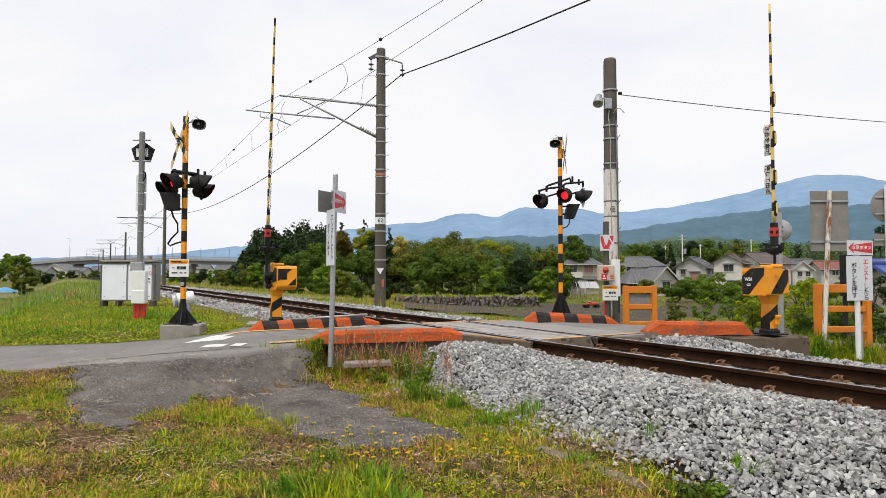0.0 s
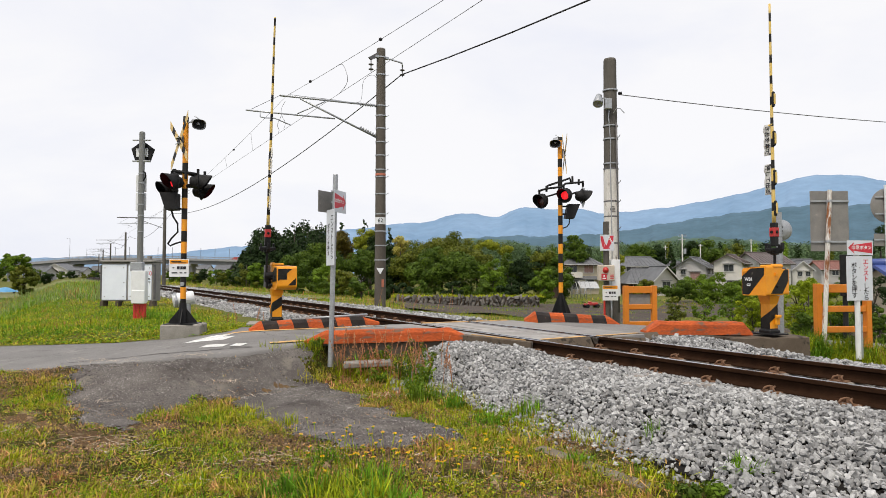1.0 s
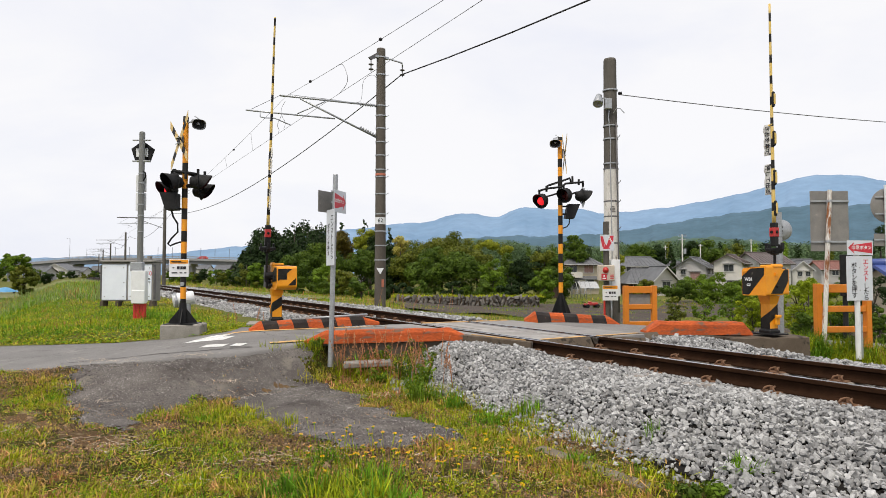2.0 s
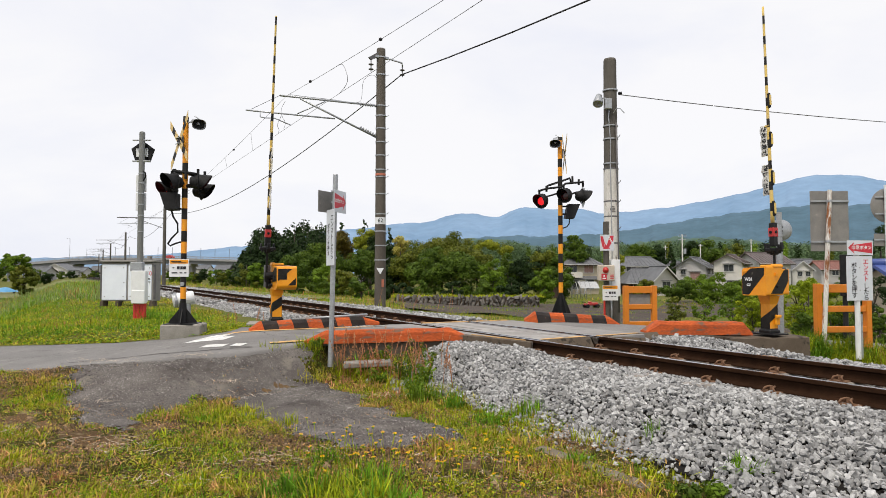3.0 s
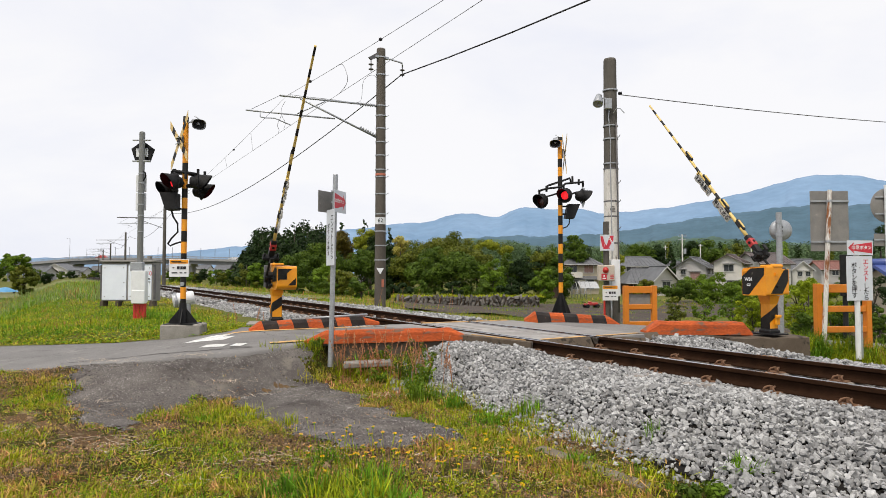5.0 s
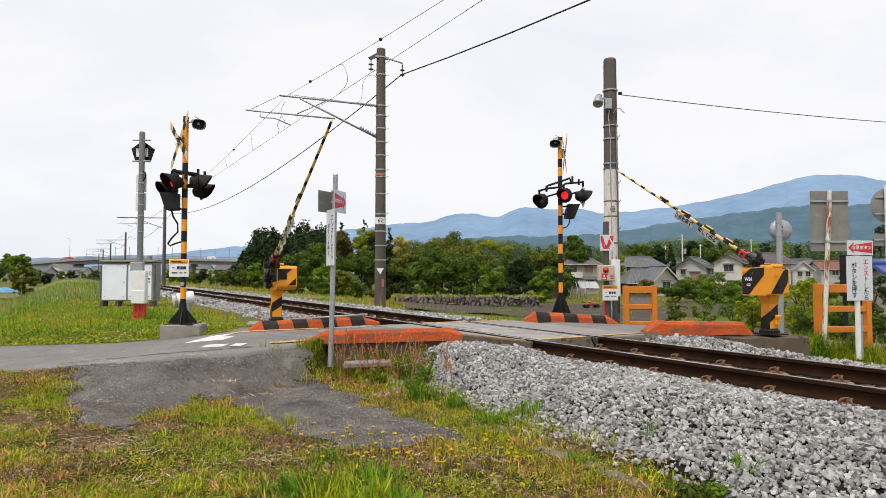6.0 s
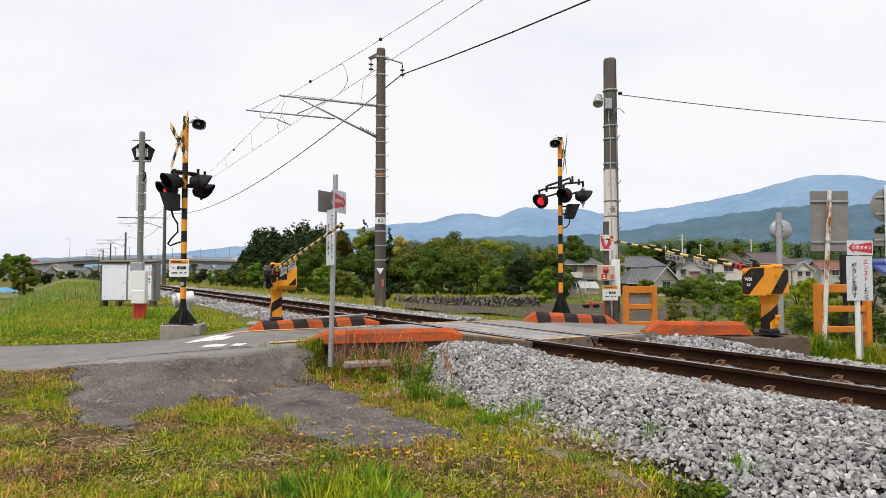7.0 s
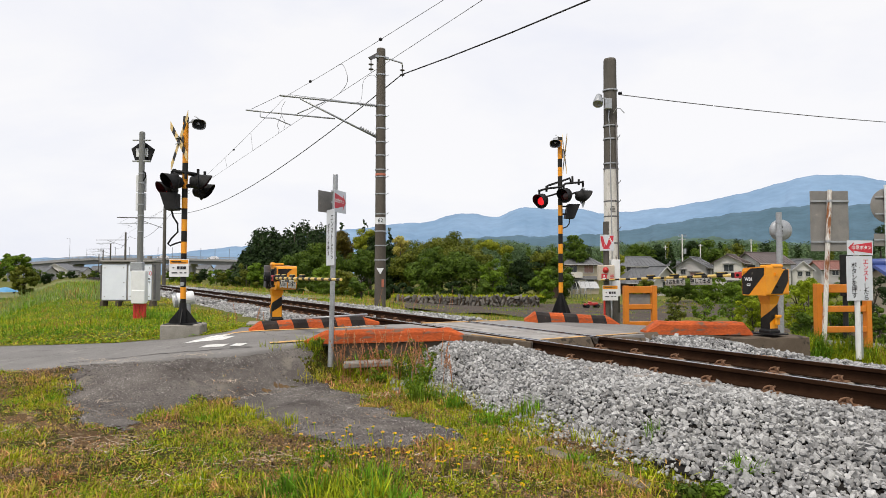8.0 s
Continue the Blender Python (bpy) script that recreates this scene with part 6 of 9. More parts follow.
def sag_wire(name, pts, sag, r, mat, label, n=16, category="wire"):
    """A wire over several supports, hanging between them."""
    out = []
    for a, b in zip(pts[:-1], pts[1:]):
        a, b = Vector(a), Vector(b)
        for i in range(n):
            t = i / n
            out.append(a.lerp(b, t) - Vector((0, 0, sag * 4 * t * (1 - t))))
    out.append(Vector(pts[-1]))
    return tagged(part(name, Shape().tube(out, r, 6), mat), label, category, "overhead wires")


def over(s, d, z):
    return at(s, d + curve_d(s), z)


# contact wire, messenger wire and the heavy feeder beside them
sag_wire("contact_wire", [over(-32, 5.95, 5.62), over(20, 6.2, 5.68), over(75.5, 6.25, 5.50), over(128, 6.2, 5.64), over(176, 6.0, 5.64)], 0.03, 0.0058, M_WIREGREY, "thin copper contact wire over the track")
sag_wire("messenger_wire", [over(-32, 5.85, 6.6), over(20, 6.1, 6.66), over(75.5, 6.3, 6.42), over(128, 6.1, 6.6), over(176, 6.1, 6.6)], 0.95, 0.0062, M_WIREGREY, "thin messenger wire above the contact wire")
sag_wire("feeder_cable", [over(-32, 10.2, 8.15), over(20.0, 10.28, 8.04), over(75.5, 10.2, 7.6), over(128, 10.2, 7.8), over(176, 10.2, 7.8)], 1.45, 0.021, M_WIRE, "thick black feeder cable hung from the masts")
sag_wire("service_wire", [(4.65, 16.5, 5.62), (21.0, 21.5, 5.78)], 0.16, 0.012, M_WIREGREY, "grey service wire leading off a concrete pole")


def jumper(pts):
    """A stiff looping wire through a few points (s, d, z)."""
    q = [Vector(over(*p)) for p in pts]
    q = [q[0]] + q + [q[-1]]
    out = []
    for i in range(1, len(q) - 2):
        p0, p1, p2, p3 = q[i - 1:i + 3]
        for k in range(5):
            t = k / 5
            out.append(0.5 * (2 * p1 + (p2 - p0) * t + (2 * p0 - 5 * p1 + 4 * p2 - p3) * t * t + (3 * p1 - p0 - 3 * p2 + p3) * t ** 3))
    out.append(q[-1])
    tagged(part("jumper_wire", Shape().tube(out, 0.007, 5), M_WIREGREY), "curved jumper wire between overhead wires", "wire", "overhead wires")


jumper([(15.39, 6.08, 6.36), (15.15, 6.1, 6.28), (14.92, 6.12, 5.94), (15.06, 6.15, 5.76), (15.56, 6.17, 5.66)])
jumper([(20, 9.05, 7.82), (20, 8.9, 7.71), (20, 8.78, 7.49), (20, 8.74, 7.01), (20, 8.63, 6.81), (20, 8.27, 6.77), (20, 7.52, 6.76), (20, 6.76, 6.73), (20, 6.19, 6.72)])
jumper([(20, 9.05, 7.82), (20, 9.2, 7.84), (20, 9.36, 7.72)])
jumper([(20, 6.07, 6.49), (20, 5.94, 6.22), (20, 5.96, 5.99), (20, 6.07, 5.77), (20, 6.02, 5.58)])
jumper([(20, 5.94, 5.99), (20, 5.82, 5.69), (20, 5.87, 5.52), (20, 5.84, 5.42)])
for s_, z_ in ((12.85, 6.21), (17.6, 6.50), (27.2, 6.12), (36.0, 5.93)):
    tagged(part("wire_weight", Shape().lathe([(0.0, -0.045), (0.038, -0.025), (0.045, 0.0), (0.038, 0.025), (0.0, 0.045)], 12), M_WIRE, at_pose=Matrix.Translation(over(s_, 6.07, z_))), "small black clamp on the messenger wire", "wire clamp", "wire clamps")
for s_ in (0.0, 5.0, 24.5, 29.0, 33.5, 38.5, 44.0, 49.0, 54.0, 59.0, 64.0, 69.0):
    t_ = (s_ + 32) / 52 if s_ < 20 else (s_ - 20) / 55.5
    zt = 6.61 - 4 * t_ * (1 - t_)
    tagged(part("dropper", Shape().tube([over(s_, 6.1, zt), over(s_, 6.18, 5.64)], 0.005, 5), M_WIREGREY), "thin dropper wire of the overhead line", "wire", "droppers")


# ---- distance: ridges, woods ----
# the air's blue haze is mixed into the base colour of range and foothills
M_RIDGE = surf("haze_tinted_blue_mountain", (0.178, 0.282, 0.420), (0.130, 0.226, 0.350), rough=1.0, scale=0.003, fine=0.015, bump=0.0, spread=0.08, world_space=True)
M_RIDGE2 = surf("haze_tinted_green_blue_hill", (0.058, 0.120, 0.172), (0.042, 0.094, 0.132), rough=1.0, scale=0.006, fine=0.04, bump=0.0, spread=0.16, world_space=True)
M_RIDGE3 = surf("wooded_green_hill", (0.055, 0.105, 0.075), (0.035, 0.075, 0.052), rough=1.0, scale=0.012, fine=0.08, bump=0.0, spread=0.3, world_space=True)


def ridge(name, R, crest, mat, label, depth, rough_amp, seed):
    """A long mountain ridge at distance R; crest: (azimuth in degrees, elevation in degrees)."""
    az = np.linspace(crest[0][0], crest[-1][0], 420)
    el = np.interp(az, [c[0] for c in crest], [c[1] for c in crest])
    ker = np.hanning(15)
    el = np.convolve(np.pad(el, 7, mode="edge"), ker / ker.sum(), "valid")
    k = 30
    V, F = [], []
    rng = np.random.default_rng(seed)
    ph = rng.uniform(0, 6.28, 12)
    jag = sum(np.sin(az * w + ph[i]) / w ** 0.9 for i, w in enumerate((2.1, 4.3, 8.7, 15.1, 27.3, 49.7)))
    top = R * np.tan(np.radians(el)) + 0.9 + rough_amp * jag
    for i in range(k + 1):
        t = i / k
        rr = R - depth * (1 - t) + depth * 0.010 * (1 - t) * t * 4 * (np.sin(az * 1.9 + 0.5 * t) + 0.7 * np.sin(az * 4.7 + ph[7] - 0.6 * t) + 0.5 * np.sin(az * 9.1 + 0.4 * t))
        hgt = top * (t ** 0.85) * (1 + 0.05 * (1 - t) * np.sin(az * 1.3 + 0.6 * t) + 0.03 * (1 - t) * np.sin(az * 3.1 - 0.5 * t) + 0.02 * (1 - t) * np.sin(az * 7.3 + ph[8])) - 12 * (1 - t)
        V.append(np.column_stack([rr * np.sin(np.radians(az)), rr * np.cos(np.radians(az)), hgt * rr / R]))
    V.append(np.column_stack([(R + depth) * np.sin(np.radians(az)), (R + depth) * np.cos(np.radians(az)), np.full(len(az), -30.0)]))
    V = np.vstack(V)
    n = len(az)
    i, j = np.meshgrid(np.arange(k + 1), np.arange(n - 1), indexing="ij")
    F = np.column_stack([(i * n + j).ravel(), (i * n + j + 1).ravel(), ((i + 1) * n + j + 1).ravel(), ((i + 1) * n + j).ravel()])
    ob = new(name, array_mesh(name, V, F, mat, smooth=True))
    return tagged(ob, label, "mountain", kind="structure")


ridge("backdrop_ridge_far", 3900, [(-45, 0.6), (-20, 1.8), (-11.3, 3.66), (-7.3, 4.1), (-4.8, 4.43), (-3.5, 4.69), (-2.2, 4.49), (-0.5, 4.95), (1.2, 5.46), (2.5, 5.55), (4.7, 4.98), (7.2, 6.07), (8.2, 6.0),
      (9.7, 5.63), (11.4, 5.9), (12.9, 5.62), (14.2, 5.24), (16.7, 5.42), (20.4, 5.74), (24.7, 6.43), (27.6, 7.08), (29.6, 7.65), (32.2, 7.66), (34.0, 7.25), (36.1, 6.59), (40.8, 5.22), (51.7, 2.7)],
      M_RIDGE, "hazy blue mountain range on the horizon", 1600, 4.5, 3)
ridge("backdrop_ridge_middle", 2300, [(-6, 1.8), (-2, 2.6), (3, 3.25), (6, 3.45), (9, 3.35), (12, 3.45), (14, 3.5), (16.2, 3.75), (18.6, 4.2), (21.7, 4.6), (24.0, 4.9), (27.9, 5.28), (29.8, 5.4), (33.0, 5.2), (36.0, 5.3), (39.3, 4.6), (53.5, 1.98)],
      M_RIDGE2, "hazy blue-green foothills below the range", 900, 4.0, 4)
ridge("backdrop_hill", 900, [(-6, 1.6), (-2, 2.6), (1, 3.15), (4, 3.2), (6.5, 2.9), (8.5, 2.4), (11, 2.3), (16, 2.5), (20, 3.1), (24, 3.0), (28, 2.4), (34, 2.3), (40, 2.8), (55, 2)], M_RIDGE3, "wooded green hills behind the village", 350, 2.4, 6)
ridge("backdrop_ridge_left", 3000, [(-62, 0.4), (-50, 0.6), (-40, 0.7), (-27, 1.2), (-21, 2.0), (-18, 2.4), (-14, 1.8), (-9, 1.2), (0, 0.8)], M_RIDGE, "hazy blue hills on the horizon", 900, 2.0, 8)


# ---- trees and bushes ----
L_MID = leaf_mat("broadleaf_green", (0.090, 0.140, 0.015), (0.054, 0.094, 0.012))
L_DARK = leaf_mat("dark_evergreen", (0.026, 0.048, 0.012), (0.016, 0.032, 0.009))
L_BRIGHT = leaf_mat("fresh_green", (0.135, 0.215, 0.016), (0.088, 0.150, 0.013))
L_OLIVE = leaf_mat("olive_green", (0.138, 0.150, 0.017), (0.086, 0.110, 0.014))
L_RUSSET = leaf_mat("russet_spring_leaves", (0.135, 0.088, 0.014), (0.085, 0.076, 0.012))
L_LIME = leaf_mat("yellow_green_leaves", (0.250, 0.262, 0.020), (0.160, 0.195, 0.016))
L_SHRUB = leaf_mat("yellow_green_shrub_leaves", (0.290, 0.345, 0.016), (0.185, 0.255, 0.014), sub=0.3)
L_YELLOW = leaf_mat("pale_yellow_blossom", (0.50, 0.41, 0.10), (0.30, 0.29, 0.06))
# far leaves: paler, bluer green with distance haze painted in
L_FAR = leaf_mat("haze_lightened_wood_green", (0.110, 0.165, 0.072), (0.066, 0.112, 0.056))
M_BARK = surf("tree_bark", (0.09, 0.075, 0.06), (0.06, 0.05, 0.04), rough=0.95, scale=4.0, fine=25.0, bump=0.6, streak=(1, 1, 0.2))


def leaves(rng, centres, radii, count, size, flat=0.75):
    """Leaf quads over the outer shells of many small clumps."""
    w = radii ** 2
    k = rng.choice(len(centres), count, p=w / w.sum())
    n = rng.normal(size=(count, 3))
    n[:, 2] += 0.25
    n /= np.linalg.norm(n, axis=1)[:, None]
    rad = radii[k] * rng.uniform(0.55, 1.08, count)
    p = centres[k] + n * rad[:, None] * np.array([1, 1, flat])
    nn = n + rng.normal(scale=0.34, size=(count, 3))
    nn /= np.linalg.norm(nn, axis=1)[:, None]
    a = np.cross(nn, rng.normal(size=(count, 3)))
    a /= np.linalg.norm(a, axis=1)[:, None]
    b = np.cross(nn, a)
    s = size * rng.uniform(0.6, 1.4, count)[:, None]
    V = np.stack([p - a * s * 0.5, p + b * s * 0.32 + a * s * 0.05, p + a * s * 0.6, p - b * s * 0.32 + a * s * 0.05], 1).reshape(-1, 3)
    F = np.arange(count * 4).reshape(-1, 4)
    return V, F


def tree(x, y, height, spread, mat, seed, label, count=2600, leaf=0.30, low=0.25, name="tree", z=None, blobs=16, group="trees beyond the fields", puff=1.0):
    rng = np.random.default_rng(seed)
    base = gz1(x, y) if z is None else z
    t = thing(name, label, "tree" if name == "tree" else name, pose(x, y, base - 0.05), group)
    tr = Shape()
    lean = rng.normal(scale=0.05 * height, size=2)
    stem = [(0, 0, 0), (lean[0] * 0.3, lean[1] * 0.3, height * 0.25), (lean[0] * 0.7, lean[1] * 0.7, height * 0.5), (lean[0], lean[1], height * 0.82)]
    tr.tube(stem, 0.028 * height, 8, r_end=0.006 * height)
    cs, rs = [], []
    for i in range(blobs):
        u = rng.normal(size=3)
        u /= np.linalg.norm(u)
        if i % 4 and name == "tree" and spread > 2.3:
            u[2] = abs(u[2])
        q = rng.uniform(0.55, 0.95)
        c = np.array([lean[0] * 0.6 + u[0] * spread * q, lean[1] * 0.6 + u[1] * spread * q, height * (low + (1 - low) * 0.5) + u[2] * height * (1 - low) * 0.5 * q])
        cs.append(c)
        rs.append(rng.uniform(0.20, 0.42) * puff * min(spread, height * 0.5))
        if i < 7:
            o = Vector(stem[1 + i % 2])
            tr.tube([o, o.lerp(Vector(c), 0.5) + Vector((0, 0, 0.05 * height)), Vector(c)], 0.011 * height, 5, r_end=0.003 * height)
    cs.append(np.array([lean[0], lean[1], height * (low + (1 - low) * 0.5)]))
    rs.append(0.5 * puff * min(spread, height * 0.5))
    part("trunk", tr, M_BARK, t)
    V, F = leaves(rng, np.array(cs), np.array(rs), count, leaf)
    V[:, 2] = np.minimum(V[:, 2], height * 1.04)
    part("crown", array_mesh("crown", V, F, mat), None, t)
    return t


def conifer(x, y, height, spread, mat, seed, label, count=1500, leaf=0.5, z=None):
    rng = np.random.default_rng(seed)
    base = gz1(x, y) if z is None else z
    t = thing("conifer", label, "tree", pose(x, y, base - 0.1), "conifers on the hill")
    part("trunk", Shape().tube([(0, 0, 0), (0.1, 0, height * 0.5), (0, 0, height * 0.97)], 0.02 * height, 7, r_end=0.02), M_BARK, t)
    n = 26
    zz = np.linspace(0.12, 0.98, n) * height
    ang = rng.uniform(0, 6.28, n)
    rr = spread * (1.05 - zz / height) ** 0.75
    cs = np.column_stack([np.cos(ang) * rr * 0.55, np.sin(ang) * rr * 0.55, zz])
    V, F = leaves(rng, cs, np.maximum(rr * 0.65, 0.35), count, leaf, 0.8)
    part("crown", array_mesh("crown", V, F, mat), None, t)
    return t


def px_tree(px_, top, Y, width, mat, seed, label, **kw):
    """A tree placed by its bearing (as a column 0..1568), its top row, distance and width."""
    x = (px_ - 784) / 1120 * Y
    base = gz1(x, Y) - 0.3
    height = 0.9 + (485 - top) / 1120 * Y - base
    return tree(x, Y, height, width / 1120 * Y / 2, mat, seed, label, **kw)


GREEN = "leafy broadleaf tree with a dense rounded crown"
for i, (p, top, Y, w, m, lab) in enumerate([
        (700, 428, 92, 62, L_DARK, "dark evergreen tree standing behind the fields"), (668, 412, 104, 60, L_DARK, "dark evergreen tree standing behind the fields"), (655, 398, 112, 62, L_LIME, "tree crowned with yellow-green young leaves"),
        (712, 420, 88, 46, L_YELLOW, "tree covered in pale yellow blossom"), (598, 412, 96, 74, L_RUSSET, "tree with russet-brown spring leaves"), (560, 437, 84, 78, L_MID, GREEN), (520, 452, 80, 60, L_MID, GREEN),
        (640, 445, 84, 70, L_MID, GREEN), (690, 455, 80, 60, L_DARK, "dark evergreen tree standing behind the fields"), (728, 448, 78, 70, L_OLIVE, "olive-green broadleaf tree beyond the fields"), (782, 417, 84, 150, L_OLIVE, "large olive-green broadleaf tree"),
        (752, 462, 74, 80, L_MID, GREEN), (812, 452, 74, 84, L_MID, GREEN), (770, 440, 79, 80, L_MID, GREEN), (845, 446, 80, 70, L_OLIVE, "olive-green broadleaf tree beyond the fields"), (872, 462, 72, 50, L_BRIGHT, "small tree with fresh green leaves"),
        (905, 452, 82, 60, L_MID, GREEN), (930, 458, 80, 56, L_DARK, "dark evergreen tree standing behind the fields"), (962, 440, 86, 66, L_OLIVE, "olive-green broadleaf tree beyond the fields"), (985, 452, 84, 54, L_MID, GREEN),
        (1012, 413, 124, 52, L_MID, GREEN), (1092, 432, 128, 34, L_LIME, "tree crowned with yellow-green young leaves"), (1130, 428, 150, 60, L_MID, GREEN), (1160, 434, 150, 44, L_DARK, "dark evergreen tree behind the houses"),
        (1255, 430, 165, 70, L_MID, GREEN), (1300, 433, 165, 60, L_OLIVE, "olive-green broadleaf tree beyond the fields"), (1220, 428, 170, 40, L_DARK, "dark evergreen tree behind the houses"), (960, 478, 66, 44, L_BRIGHT, "small tree with fresh green leaves"),
        (606, 480, 70, 60, L_OLIVE, "round olive-green shrub below the trees"), (575, 470, 76, 56, L_BRIGHT, "small tree with fresh green leaves"), (455, 470, 95, 40, L_BRIGHT, "small tree with fresh green leaves"), (1560, 400, 60, 70, L_DARK, "dark evergreen tree behind the houses"),
        (26, 444, 95, 56, L_BRIGHT, "scruffy olive tree at the field edge"), (-20, 462, 90, 60, L_MID, "scruffy tree at the field edge"), (40, 470, 70, 50, L_OLIVE, "scruffy bush at the field edge")]):
    px_tree(p, top, Y, w, m, 300 + i, lab, count=16000 if w > 120 else 9000 if w > 60 else 5500, leaf=0.25 * Y / 80, low=0.0, blobs=44, puff=0.62 if p < 60 else 0.95)

# scrub in front of the houses by the bridge
for i, (p, top, Y, w, m) in enumerate([(62, 476, 150, 34, L_MID), (84, 482, 160, 26, L_DARK), (108, 483, 165, 26, L_MID), (128, 481, 160, 22, L_DARK), (150, 484, 170, 26, L_OLIVE), (168, 480, 180, 20, L_MID), (182, 484, 150, 22, L_DARK),
                                       (318, 478, 170, 24, L_MID), (352, 476, 160, 30, L_DARK), (384, 478, 170, 28, L_MID), (412, 474, 150, 34, L_MID), (436, 462, 130, 40, L_OLIVE), (332, 484, 140, 20, L_BRIGHT)]):
    px_tree(p, top, Y, w, m, 350 + i, "low scrub in front of far houses", count=1400, leaf=0.34, low=0.0, name="bush", blobs=16, group="scrub by the bridge")

# low bushes along the field edge
for i, (p, top, Y, w, m) in enumerate([(640, 492, 62, 60, L_MID), (700, 498, 64, 60, L_DARK), (740, 500, 66, 60, L_MID), (800, 503, 66, 60, L_DARK), (850, 500, 67, 60, L_MID), (905, 497, 68, 60, L_DARK), (530, 490, 66, 70, L_MID), (480, 496, 76, 60, L_OLIVE),
                                       (585, 500, 62, 40, L_MID)]):
    px_tree(p, top, Y, w, m, 400 + i, "low leafy bush below the trees", count=2400, leaf=0.22, low=0.0, name="bush", blobs=12, group="bushes below the trees")
for i, (p, top, Y, w, m) in enumerate([(1146, 499, 80, 46, L_OLIVE), (1193, 497, 72, 54, L_MID), (1232, 491, 76, 66, L_BRIGHT), (1268, 488, 72, 62, L_BRIGHT), (1120, 512, 84, 40, L_DARK), (1312, 500, 60, 70, L_BRIGHT), (1345, 505, 26, 60, L_MID), (1193, 536, 27, 42, L_OLIVE),
                                       (1241, 530, 27, 40, L_BRIGHT), (1296, 530, 23, 46, L_BRIGHT), (1330, 530, 19, 60, L_SHRUB), (1405, 500, 17.5, 60, L_SHRUB), (1428, 508, 16.5, 64, L_SHRUB), (1425, 560, 15, 50, L_MID), (1470, 515, 17, 60, L_SHRUB), (1500, 545, 15.5, 60, L_MID), (1495, 492, 22, 70, L_MID), (1545, 500, 20, 76, L_DARK), (1440, 496, 20, 60, L_SHRUB), (1555, 560, 14.5, 40, L_MID)]):
    px_tree(p, top, Y, w, m, 450 + i, "leafy green shrub beside the lane", count=8000 if Y > 50 else 1300 if 22.5 < Y < 30 else 5200, leaf=0.16 if Y > 50 else 0.075 * max(Y, 15) / 26, low=0.0, name="shrub", blobs=30, puff=1.0 if Y > 50 else 0.85, group="shrubs beyond the crossing")

# wooded knoll of conifers
rng_ = np.random.default_rng(77)
for i in range(60):
    p = rng_.uniform(432, 592)
    Y = rng_.uniform(140, 190)
    prof = np.interp(p, [425, 440, 460, 500, 530, 575, 600], [462, 424, 403, 396, 390, 396, 425])
    top = prof + rng_.uniform(-3, 22) + (Y < 155) * 14
    x = (p - 784) / 1120 * Y
    base = gz1(x, Y)
    h = 0.9 + (485 - top) / 1120 * Y - base
    conifer(x, Y, h, h * rng_.uniform(0.36, 0.50), L_DARK, 600 + i, "tall dark cedar on a wooded knoll", count=2000, leaf=0.72)
for i, (p, top, Y) in enumerate([(545, 388, 175), (645, 388, 130), (605, 393, 140), (578, 398, 150), (530, 392, 170), (1188, 432, 160), (1275, 427, 170), (1350, 430, 180), (690, 402, 140)]):
    x = (p - 784) / 1120 * Y
    base = gz1(x, Y)
    h = 0.9 + (485 - top) / 1120 * Y - base
    conifer(x, Y, h, h * 0.16, L_DARK, 700 + i, "tall dark cedar rising above the wood", count=1300, leaf=0.6)


def far_woods():
    """A belt of distant wood, too far off to count its trees."""
    rng = np.random.default_rng(9)
    n = 1300
    az = np.radians(rng.uniform(-4, 40, n))
    R = rng.uniform(240, 450, n)
    el = np.interp(np.degrees(az), [-4, 0, 3, 6, 8, 14, 20, 26, 33, 40], [1.9, 2.6, 3.05, 2.8, 2.3, 2.3, 2.8, 2.55, 2.2, 2.5]) + 0.16 * np.sin(np.degrees(az) * 2.1) + 0.10 * np.sin(np.degrees(az) * 5.3 + 1) - rng.exponential(0.5, n)
    top = 0.9 + R * np.tan(np.radians(el))
    cs = np.column_stack([R * np.sin(az), R * np.cos(az), top - 2.5])
    V, F = leaves(rng, cs, rng.uniform(2.2, 5.2, n), 170000, 0.70)
    order = np.argsort(np.floor(np.arctan2(V[::4, 0], V[::4, 1]) * 130) * 7919 % 101)
    V = V.reshape(-1, 4, 3)[order].reshape(-1, 3)
    for part_i, (lo, hi, m) in enumerate(((0, 122000, L_FAR), (122000, 138000, L_DARK), (138000, 152000, L_OLIVE), (152000, 162000, L_MID), (162000, 170000, L_BRIGHT))):
        f = F[lo:hi]
        tagged(new("far_woods", array_mesh("far_woods", V[f.ravel()], np.arange(f.size).reshape(-1, 4), m)), "distant mixed wood behind the village", "wood", kind="stuff")

    # a few trees in pale flower on the slope
    az = np.radians(rng.uniform(3.0, 6.2, 16))
    R = rng.uniform(228, 240, 16)
    el = np.radians(2.35 + 0.35 * np.sin(np.degrees(az) * 2.0) + rng.uniform(-0.12, 0.12, 16))
    V, F = leaves(rng, np.column_stack([R * np.sin(az), R * np.cos(az), 0.9 + R * np.tan(el)]), rng.uniform(0.8, 2.0, 16), 5200, 0.55)
    tagged(new("flowering_woods", array_mesh("flowering_woods", V, F, L_LIME)), "pale yellow-green trees among the distant wood", "wood", kind="stuff")


far_woods()


